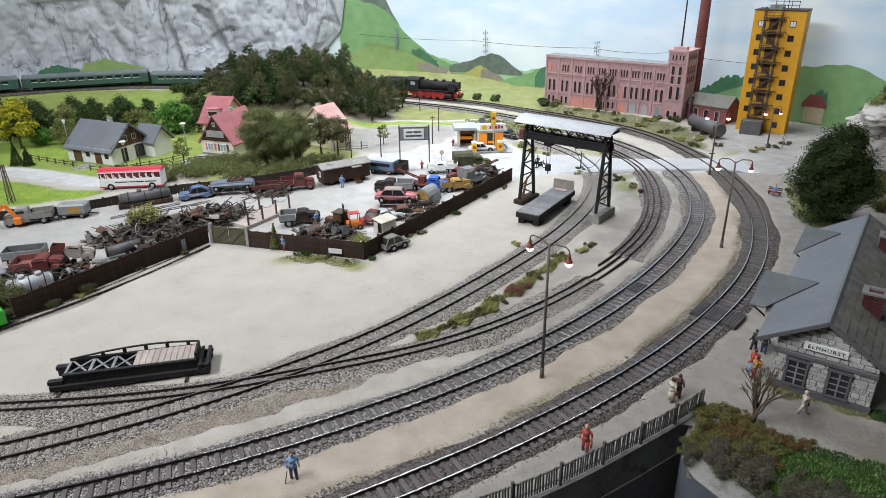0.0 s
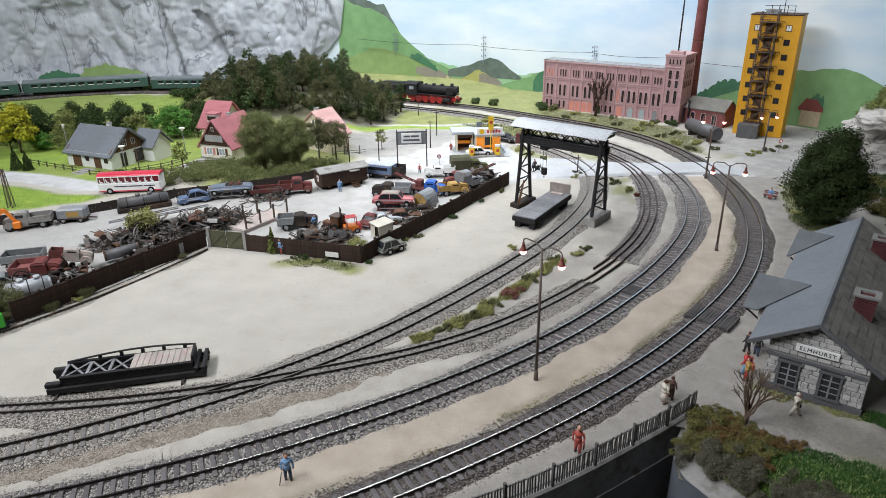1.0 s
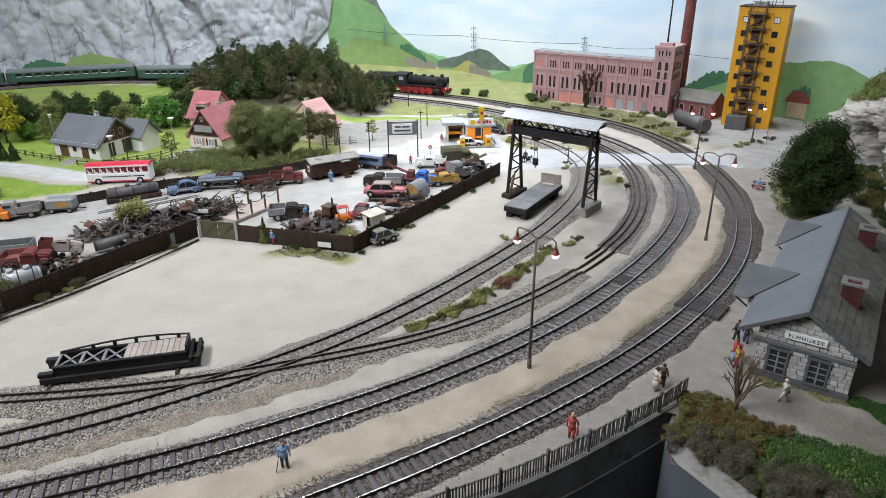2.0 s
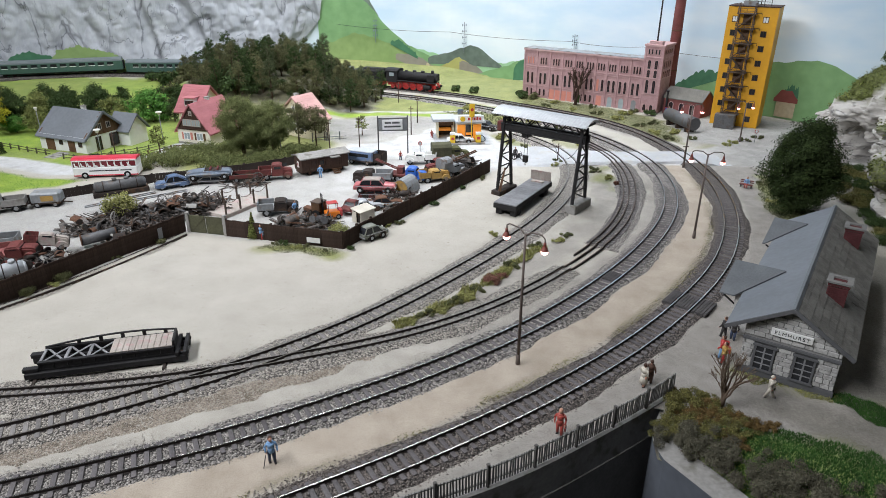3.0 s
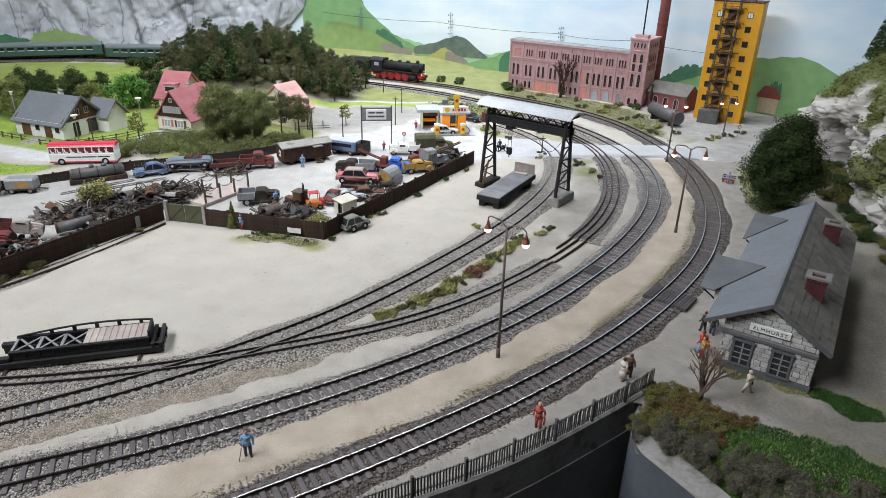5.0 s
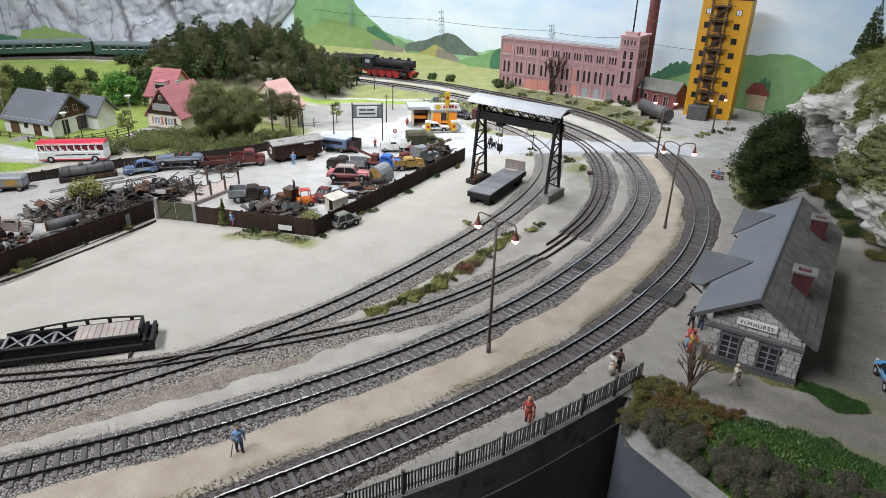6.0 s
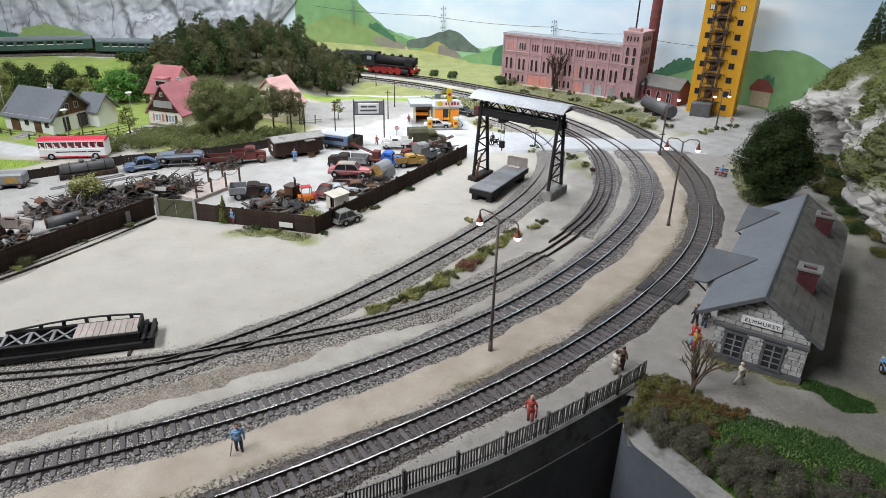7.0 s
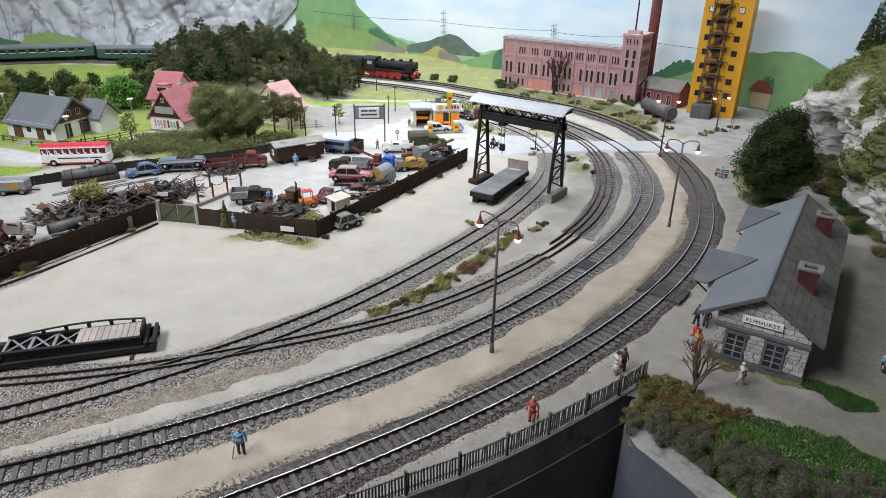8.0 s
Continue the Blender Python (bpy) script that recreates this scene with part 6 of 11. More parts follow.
def factory():
    root = thing("factory", "long pink-red brick factory front with a stair tower, by the tracks", "factory", (25.5, 154.0, -0.2), -38.5)
    L, H, D = 28.3, 10.7, 4.0
    part("wall", box(B(), 0, L, 0, D, -0.4, H), "brick_wall", root, "weathered pink-red brick wall")
    bays = [0, 3.2, 6.5, 9.6, 12.5, 15.0, 17.5, 20.1, 22.6, 25.3, 28.2]
    for x in bays[:-1]:
        part("pilaster", box(B(), x - 0.02, x + 0.34, -0.16, 0.02, -0.4, H + 0.1, bev=0.02), "brick_wall", root)
    for z, t, o in ((H - 0.1, 0.35, 0.26), (7.15, 0.18, 0.13), (6.75, 0.1, 0.1), (2.85, 0.14, 0.12)):
        part("cornice", box(B(), -0.12, L, -o, 0.02, z, z + t, bev=0.02), "brick_trim", root)
    part("roof", box(B(), -0.1, L, -0.2, D, H + 0.25, H + 0.4), "grey_metal", root)
    for i, (a, b) in enumerate(zip(bays, bays[1:])):
        m = (a + b) / 2 + 0.15
        for k in (-1, 0, 1):
            arched_window(root, m + k * 0.62, -0.02, 7.75, 0.34, 1.45, mat="brick_orange" if i == 0 else "glass", arch=False, label="tall narrow window")
        blank = i in (6,)
        for k in (-1, 1):
            arched_window(root, m + k * 0.56, -0.02, 3.35, 0.54, 2.5, mat="brick_orange" if blank and k < 0 else "glass", label="tall arched window")
        if i in (2, 3, 7 - 1):
            for k in ((-0.75, 0.75) if i != 6 else (0.0,)):
                bm = box(B(), m + k - 0.6, m + k + 0.6, -0.05, 0.05, 0.2, 2.35)
                part("shutter", bm, "brick_orange", root, "faded orange shutter")
        elif i in (7, 8, 9):
            arched_window(root, m, -0.02, 0.15, 1.1, 2.2, mat="pale_glass" if i != 9 else "grey_metal", label="arched doorway")
        elif i == 4:
            arched_window(root, m - 0.75, -0.02, 0.7, 0.5, 1.5)
            part("door", box(B(), m - 0.1, m + 0.6, -0.06, 0.04, -0.2, 2.0), "leaf_dark", root, "small green door")
            arched_window(root, m + 1.0, -0.02, 0.7, 0.42, 1.5)
        else:
            for k in (-1, 1):
                arched_window(root, m + k * 0.55, -0.02, 0.75, 0.5, 1.5)
    # stair tower
    tx0, tx1, ty0, ty1, th = 28.25, 32.15, -0.55, 6.5, 13.9
    part("tower_wall", box(B(), tx0, tx1, ty0, ty1, -0.6, th), "brick_wall", root, "brick stair tower")
    for z, t, o in ((th - 0.35, 0.45, 0.2), (11.4, 0.16, 0.12), (7.2, 0.16, 0.12), (4.0, 0.16, 0.1)):
        part("tower_cornice", box(B(), tx0 - o, tx1 + o, ty0 - o, ty1, z, z + t, bev=0.02), "brick_trim", root)
    for x in (tx0 - 0.05, tx1 - 0.33):
        part("pilaster", box(B(), x, x + 0.4, ty0 - 0.1, ty0 + 0.1, -0.6, th, bev=0.02), "brick_wall", root)
    part("tower_parapet", box(B(), tx0 + 0.6, tx1 - 0.6, ty0 + 0.2, ty0 + 1.6, th, th + 0.75, bev=0.03), "brick_trim", root)
    mid = (tx0 + tx1) / 2
    for k in (-1.05, -0.4, 0.4, 1.05):
        arched_window(root, mid + k, ty0 - 0.02, 12.1, 0.3, 0.95, arch=False)
    for z, h in ((9.2, 1.7), (7.45, 1.5), (4.3, 2.6), (0.6, 1.3)):
        for k in (-0.72, 0.72):
            arched_window(root, mid + k, ty0 - 0.02, z, 0.62, h)
    for y in (1.0, 2.2, 3.4, 4.6):
        for z, h in ((12.1, 0.9), (9.3, 1.5), (7.4, 1.4)):
            arched_window(root, tx1 + 0.02, ty0 + y, z, 0.5, h, turn=90)
    part("vent_pipe", rod(B(), (mid, ty0 + 0.9, th + 0.6), (mid, ty0 + 0.9, 26), 0.16, 0.14, 10), "black", root, "thin black stovepipe")
    return root


factory()


def tall_chimney():
    root = thing("factory_chimney", "tall tapering dark red brick chimney behind the factory", "chimney", (54.6, 139.5, 0), 0)
    bm = B()
    box(bm, -1.5, 1.5, -1.5, 1.5, -0.5, 3.0, bev=0.05)
    part("base", bm, "chimney_brick", root)
    bm = B()
    rod(bm, (0, 0, 3), (0, 0, 44), 1.15, 0.85, 20)
    part("shaft", bm, "chimney_brick", root)
    for z in (8, 16, 24, 32, 40):
        r = 1.15 - 0.3 * (z - 3) / 41 + 0.03
        part("band", rod(B(), (0, 0, z), (0, 0, z + 0.2), r, r, 20), "rust", root)


tall_chimney()


def boiler_house():
    root = thing("boiler_house", "low brick boiler house with brown-grey roof and arched windows", "building", (52.2, 135.0, -0.1), -48)
    L, D, H = 8.2, 5.2, 3.3
    part("wall", box(B(), 0, L, 0, D, -0.3, H), "chimney_brick", root)
    bm = B()
    prism(bm, [(-0.3, H - 0.05), (D / 2, H + 1.9), (D + 0.3, H - 0.05), (D + 0.3, H + 0.1), (D / 2, H + 2.05), (-0.3, H + 0.1)], -0.25, L + 0.25, axis="x")
    part("roof", bm, "shingle", root)
    bm = B()
    prism(bm, [(0, H - 0.1), (D, H - 0.1), (D / 2, H + 1.85)], L - 0.15, L, axis="x")
    part("gable", bm, "chimney_brick", root)
    for x in (1.7, 4.0, 6.3):
        arched_window(root, x, -0.02, 0.6, 0.9, 2.0)
    part("stovepipe", rod(B(), (0.9, -0.5, -0.2), (0.9, -0.5, 4.6), 0.2, 0.2, 10), "black", root)
    bm = B()
    rod(bm, (0.9, -0.5, 4.6), (0.9, -0.5, 4.9), 0.32, 0.32, 10)
    part("pipe_cap", bm, "black", root)


boiler_house()


def storage_tank():
    root = thing("storage_tank", "long grey cylindrical storage tank on a cradle", "tank", (50.9, 121.6, 0), -78)
    bm = B()
    rod(bm, (-4.4, 0, 1.75), (4.4, 0, 1.75), 1.2, 1.2, 24)
    part("shell", bm, "tank_grey", root)
    bm = B()
    rod(bm, (4.4, 0, 1.75), (4.55, 0, 1.75), 1.24, 1.15, 24)
    part("end_cap", bm, "plinth", root)
    for x in (-3, 0, 3):
        bm = box(B(), x - 0.25, x + 0.25, -1.0, 1.0, -0.1, 0.9, bev=0.04)
        part("cradle", bm, "soot", root)
    bm = B()
    for i in range(9):
        beam(bm, (4.1, -1.3 - 0.0, 0.3 * i), (4.5, -1.3, 0.3 * i), 0.06)
    for x in (4.1, 4.5):
        beam(bm, (x, -1.3, -0.1), (x, -1.3, 2.9), 0.06)
    part("ladder", bm, "rust", root)


storage_tank()


# ---- yellow tower ----
def grain_tower():
    root = thing("grain_tower", "tall yellow tower block with brown doors and an outside stair", "tower", (58.3, 125.4, -0.1), -34.8)
    W, D, H = 8.5, 6.0, 21.9
    part("wall", box(B(), 0, W, 0, D, -0.3, H, bev=0.04), "tower_yellow", root)
    for x in (-0.03, W - 0.32):
        part("corner_strip", box(B(), x, x + 0.35, -0.07, 0.05, -0.2, H + 0.05), "tower_yellow", root)
    bm = B()
    box(bm, -0.12, W + 0.12, -0.12, D + 0.1, H, H + 0.18, bev=0.03)
    part("roof_slab", bm, "dark_wood", root)
    for i in range(8):
        z = 1.25 + 2.6 * i
        for x in (1.35, 6.6):
            lit = i == 7
            w = piece("window", "tower_win%d" % lit, lambda: box(B(), -0.43, 0.43, -0.04, 0.05, 0, 0.9), "white_clean" if lit else "glass", root, (x + 0.02, 0, z - (0.15 if lit else 0)))
            def fr():
                bm = B()
                for a, b, c, d in ((-0.5, -0.41, -0.05, 0.95), (0.41, 0.5, -0.05, 0.95), (-0.5, 0.5, -0.09, 0.0), (-0.5, 0.5, 0.88, 0.97)):
                    box(bm, a, b, -0.09, 0.03, c, d)
                box(bm, -0.03, 0.03, -0.07, 0.0, 0, 0.9)
                return bm
            piece("window_frame", "tower_frame", fr, "dark_wood", w, (0, 0, 0))
    for i in range(8):
        z = 0.3 + 2.6 * i
        piece("door", "tower_door", lambda: box(B(), -0.72, 0.72, -0.06, 0.05, 0, 2.2, bev=0.02), "wood", root, (3.45, 0, z + 0.2))
    # outside stair: posts, landings, flights, rails
    for x in (2.0, 4.7):
        for y in (-1.5, -0.1):
            piece("stair_post", "tower_post", lambda: beam(B(), (0, 0, -0.2), (0, 0, 22.6), 0.14), "steel_brown", root, (x, y, 0))
    for i in range(8):
        z = 2.5 + 2.6 * i
        piece("landing", "tower_landing", lambda: box(B(), -1.55, 1.75, -1.6, 0, 0, 0.12), "steel_brown", root, (3.35, 0, z))
        def hand():
            bm = B()
            for zz in (0.55, 1.0):
                beam(bm, (-1.5, -1.58, zz), (1.7, -1.58, zz), 0.07)
            for xx in (-1.5, 0.1, 1.7):
                beam(bm, (xx, -1.58, 0), (xx, -1.58, 1.0), 0.06)
            return bm
        piece("railing", "tower_rail", hand, "steel_brown", root, (3.35, 0, z))
        def flight(s):
            bm = B()
            for y in (-1.3, -0.6):
                beam(bm, (-s * 1.25, y, -2.48), (s * 1.25, y, 0.0), 0.09, 0.16)
            for k in range(9):
                t = (k + 0.5) / 9
                box(bm, -s * 1.25 + s * 2.5 * t - 0.12, -s * 1.25 + s * 2.5 * t + 0.12, -1.3, -0.6, -2.48 + 2.48 * t, -2.42 + 2.48 * t)
            return bm
        s = 1 if i % 2 else -1
        if i:
            piece("stair_flight", "tower_flight%d" % s, lambda s=s: flight(s), "pale_wood" if i == 6 else "steel_brown", root, (3.35, 0, z))
        def brace():
            bm = B()
            beam(bm, (-1.35, -1.5, -2.5), (1.35, -1.5, 0), 0.07)
            return bm
        piece("brace", "tower_brace", brace, "steel_brown", root, (3.35, 0, z))
        def bracket():
            bm = B()
            beam(bm, (0, -0.05, 0), (0.9, -0.3, 0.1), 0.07)
            beam(bm, (0.9, -0.3, 0.1), (1.0, -0.4, -0.35), 0.06)
            return bm
        piece("bracket", "tower_bracket", bracket, "black", root, (4.9, 0, z + 0.1))
    bm = B()
    for x in (3.2, 4.4, 5.8, 7.0):
        beam(bm, (x, 0.6, H), (x, 0.6, H + 1.7), 0.1)
    for zz in (0.9, 1.6):
        beam(bm, (2.0, 0.6, H + zz), (7.0, 0.6, H + zz), 0.08)
    part("roof_railing", bm, "black", root)
    bm = B()
    box(bm, 2.3, 4.6, 0.3, 2.2, H + 0.15, H + 1.0, bev=0.05)
    part("hoist_house", bm, "grey_metal", root)
    part("mast", rod(B(), (5.2, 0.9, H), (5.2, 0.9, H + 6), 0.07, 0.05, 6), "black", root)
    box_ob = part("container", box(B(), 1.3, 4.9, -3.4, -1.6, -0.1, 2.7, bev=0.04), "tank_grey", root, "dark grey steel cabinet at its foot")
    bm = B()
    for x in (1.5, 3.1):
        box(bm, x, x + 1.5, -3.46, -3.38, 0.1, 2.5, bev=0.02)
    part("cabinet_door", bm, "tank_grey", box_ob)
    return root


grain_tower()


# ---- filling station; its lettering is left as plain shapes ----
def filling_station():
    root = thing("filling_station", "little orange and white filling station with flat roof", "petrol station", (4.0, 114.6, 0), 4)
    part("floor_slab", box(B(), -0.6, 8.8, -4.6, 3.2, -0.1, 0.14, bev=0.03), "zinc", root)
    bm = B()
    box(bm, 0, 0.25, 0, 3.0, 0.14, 3.2)
    box(bm, 2.75, 3.0, 0, 3.0, 0.14, 3.2)
    box(bm, 0, 3.0, 2.8, 3.0, 0.14, 3.2)
    part("garage_wall", bm, "cream", root)
    # dark panel before the back wall stands in for shade inside the garage
    part("garage_back", box(B(), 0.25, 2.75, 2.3, 2.5, 0.14, 3.0), "soot", root)
    part("garage_lintel", box(B(), 0.2, 2.8, -0.05, 0.2, 2.4, 3.2), "wood", root)
    part("shelf", box(B(), 0.4, 2.6, 1.4, 2.2, 1.1, 1.5), "lit_orange", root, "lit shelf inside the garage")
    part("kiosk", box(B(), 3.2, 7.6, -2.2, 2.4, 0.14, 3.3, bev=0.05), "cream", root)
    for x in (3.3, 6.1):
        part("panel", box(B(), x, x + 1.4, -2.3, -2.18, 0.3, 3.0, bev=0.02), "lit_orange", root, "glowing orange panel")
    part("shop_window", box(B(), 4.75, 6.05, -2.28, -2.19, 0.9, 3.0), "glass", root)
    part("shop_shelf", box(B(), 4.85, 5.95, -2.36, -2.27, 1.2, 1.6), "lit_orange", root)
    part("roof", box(B(), -0.9, 3.2, -1.0, 3.2, 3.25, 3.75, bev=0.04), "zinc", root, "pale flat roof")
    part("roof", box(B(), 2.9, 8.2, -2.9, 2.6, 3.35, 3.7, bev=0.04), "zinc", root, "pale flat roof")
    fascia = part("fascia", box(B(), 3.3, 7.8, -3.0, -2.8, 3.6, 4.75, bev=0.03), "white_clean", root, "white fascia board")
    part("fascia_disc", rod(B(), (4.1, -3.06, 4.18), (4.1, -2.99, 4.18), 0.45, 0.45, 14), "signal_yellow", fascia)
    for i in range(5):
        x = 5.0 + i * 0.5
        part("fascia_bar", box(B(), x, x + 0.34, -3.05, -2.99, 3.95, 4.4 + (0.12 if i in (1, 3) else 0)), "red", fascia)
    part("roof_sign", box(B(), 3.4, 4.4, -1.6, -1.4, 4.75, 5.6, bev=0.03), "grey_blue", root)
    sign = part("sign_pole", rod(B(), (5.6, -3.6, 0), (5.6, -3.6, 6.6), 0.08, 0.08, 8), "signal_yellow", root)
    part("sign_plate", box(B(), 5.15, 6.05, -3.68, -3.52, 4.6, 6.9, bev=0.05), "signal_yellow", sign, "yellow sign plate with a plain red patch")
    part("sign_patch", rod(B(), (5.6, -3.75, 5.9), (5.6, -3.68, 5.9), 0.28, 0.28, 12), "red", sign)
    part("island", box(B(), 1.3, 7.9, -4.7, -3.7, -0.05, 0.32, bev=0.06), "concrete", root, "kerbed pump island")
    for x in (2.2, 6.7):
        pump = part("fuel_pump", box(B(), x - 0.45, x + 0.45, -4.5, -3.9, 0.32, 1.75, bev=0.06), "signal_yellow", root, "yellow fuel pump")
        part("pump_head", box(B(), x - 0.45, x + 0.45, -4.52, -3.9, 1.75, 2.15, bev=0.05), "white_clean", pump)
        part("pump_dial", box(B(), x - 0.25, x + 0.25, -4.56, -4.49, 0.9, 1.35), "red", pump)
        bm = B()
        pts = [(x + 0.5, -4.2, 1.6), (x + 1.0, -4.2, 1.3), (x + 1.3, -4.2, 0.7), (x + 0.9, -4.2, 0.35), (x + 0.5, -4.2, 0.5)]
        for a, b in zip(pts, pts[1:]):
            rod(bm, a, b, 0.05, n=6)
        part("hose", bm, "tyre", pump)
    return root


filling_station()


def yard_sign():
    root = thing("yard_sign", "white scrapyard name board hung between two dark posts", "sign", (-5.9, 102.2, 0), 4)
    for x in (0, 4.7):
        part("post", box(B(), x - 0.1, x + 0.1, -0.1, 0.1, -0.1, 7.0, bev=0.02), "tank_grey", root)
    part("backing_panel", box(B(), 0.1, 4.6, -0.03, 0.03, 4.7, 6.6, bev=0.02), "grey_metal", root)
    bm = B()
    for z in (4.62, 6.6):
        beam(bm, (0, 0, z), (4.7, 0, z), 0.12)
    part("rail", bm, "tank_grey", root)
    board = part("board", box(B(), 0.7, 3.9, -0.22, -0.08, 4.8, 6.4, bev=0.03), "white_clean", root)
    for z, a, b in ((5.9, 1.1, 2.1), (5.9, 2.25, 3.45), (5.3, 1.0, 3.6)):
        part("lettering_bar", box(B(), a, b, -0.25, -0.21, z - 0.13, z + 0.13), "tank_grey", board)


yard_sign()


def utility_pole(at, high, label="plain dark telegraph pole"):
    root = thing("utility_pole", label, "pole", (*at, 0), group="utility poles")
    part("pole", rod(B(), (0, 0, -0.2), (0, 0, high), 0.10, 0.07, 7), "dark_wood", root)
    part("crossarm", box(B(), -0.45, 0.45, -0.05, 0.05, high - 0.5, high - 0.38), "dark_wood", root)


for at, hh in (((-9.5, 109.0), 5.4), ((-0.7, 117.6), 5.2), ((-14.3, 107.0), 5.2), ((0.5, 127), 5.0), ((-46.5, 100.0), 5.2), ((22.6, 99.2), 3.2), ((-3.5, 146), 4.5), ((43.0, 99.0), 3.0)):
    utility_pole(at, hh)


def lattice_mast(at, high):
    root = thing("lattice_mast", "slim dark lattice mast with crossed braces", "mast", (*at, 0))
    bm = B()
    for sx, sy in ((-1, -1), (1, -1), (1, 1), (-1, 1)):
        beam(bm, (sx * 0.35, sy * 0.35, -0.1), (sx * 0.15, sy * 0.15, high), 0.08)
    n = 8
    for i in range(n):
        a, b = 0.35 - 0.2 * i / n, 0.35 - 0.2 * (i + 1) / n
        z0, z1 = high * i / n, high * (i + 1) / n
        beam(bm, (-a, -a, z0), (b, -b, z1), 0.05)
        beam(bm, (a, -a, z0), (-b, -b, z1), 0.05)
        beam(bm, (a, -a, z0), (b, b, z1), 0.05)
        beam(bm, (-b, -b, z1), (b, -b, z1), 0.05)
    part("lattice", bm, "steel_brown", root)


lattice_mast((-15.7, 113.6), 5.6)
lattice_mast((-60.0, 88.0), 5.6)


def road_sign(at, high, col, label):
    root = thing("road_sign", label, "road sign", (*at, 0))
    part("pole", rod(B(), (0, 0, -0.1), (0, 0, high), 0.05, 0.05, 6), "grey_metal", root)
    part("disc", rod(B(), (0, -0.08, high + 0.2), (0, -0.02, high + 0.2), 0.34, 0.34, 14), "red", root)
    part("disc_face", rod(B(), (0, -0.11, high + 0.2), (0, -0.08, high + 0.2), 0.22, 0.22, 12), col, root)


road_sign((0.8, 104.6), 1.7, "white_clean", "round red and white road sign by the yard gate")
road_sign((60.2, 110.6), 1.8, "white_clean", "round red and white road sign near the tower")
road_sign((51.2, 130.6), 1.6, "blue", "small blue sign beside the factory corner")


# ---- overhead line painted and strung across the back ----
def high_line():
    root = thing("overhead_line", "dark wire strung between slim masts along the back wall", "power line")
    pts = [on_wall(-21, 12.7, 1.2), on_wall(10, 11.2, 1.2), on_wall(39, 10.9, 1.2), on_wall(53, 11.2, 1.2), on_wall(72, 11, 1.2)]
    for a, b in zip(pts, pts[1:]):
        bm = B()
        tube(bm, [a.lerp(b, i / 8) - Vector((0, 0, 2 * (i / 8) * (1 - i / 8))) for i in range(9)], 0.05, 5)
        part("wire", bm, "bar_dark", root)
    for x, z0, z1 in ((-10.2, 8.0, 14.2), (13.9, 6.0, 13.8), (39.9, 7.6, 12.6)):
        base = on_wall(x, z0, 1.0)
        bm = B()
        beam(bm, base, (base.x, base.y, z1), 0.14)
        for k in range(4):
            z = z0 + (z1 - z0) * (0.3 + 0.2 * k)
            beam(bm, (base.x - 0.55, base.y, z), (base.x + 0.55, base.y - 0.1, z + 0.15), 0.08)
            rod(bm, (base.x - 0.5, base.y, z - 0.2), (base.x - 0.5, base.y, z + 0.3), 0.09, n=6)
            rod(bm, (base.x + 0.5, base.y - 0.1, z - 0.1), (base.x + 0.5, base.y - 0.1, z + 0.4), 0.09, n=6)
        part("mast", bm, "grey_blue", root)


high_line()


# ---- village houses ----
def tiled_slope(parent, a, b, c, d, rows, cols, mat, name="roof_tile_course"):
    """Courses of tiles on a sloping quad: a-b along the eave, d-c along the ridge."""
    a, b, c, d = map(Vector, (a, b, c, d))
    n = (b - a).cross(d - a).normalized()
    for i in range(rows):
        t0, t1 = i / rows, (i + 1.25) / rows if i < rows - 1 else 1.0
        bm = B()
        p = [a.lerp(d, t0), b.lerp(c, t0), b.lerp(c, min(1, t1)), a.lerp(d, min(1, t1))]
        lo = [bm.verts.new(v) for v in p]
        hi = [bm.verts.new(p[0] + n * 0.085), bm.verts.new(p[1] + n * 0.085), bm.verts.new(p[2] + n * 0.05), bm.verts.new(p[3] + n * 0.05)]
        bm.faces.new(hi)
        bm.faces.new(lo[::-1])
        for k in range(4):
            bm.faces.new((lo[k], lo[(k + 1) % 4], hi[(k + 1) % 4], hi[k]))
        part(name, bm, mat, parent)


def house_window(parent, x, y, z, w, h, turn=0.0, frame="dark_wood", glass="glass", label=""):
    win = piece("window", "hw_%.2f_%.2f_%s" % (w, h, glass), lambda: box(B(), -w / 2, w / 2, -0.05, 0.05, 0, h), glass, parent, (x, y, z), turn, label)
    def fr():
        bm = B()
        for a, b, c, d in ((-w / 2 - 0.08, -w / 2 + 0.04, -0.08, h + 0.08), (w / 2 - 0.04, w / 2 + 0.08, -0.08, h + 0.08), (-w / 2, w / 2, -0.08, 0.04), (-w / 2, w / 2, h - 0.04, h + 0.08)):
            box(bm, a, b, -0.1, 0.02, c, d)
        box(bm, -0.035, 0.035, -0.08, 0.0, 0, h)
        return bm
    piece("window_frame", "hwf_%.2f_%.2f_%s" % (w, h, frame), fr, frame, win, (0, 0, 0))
    return win


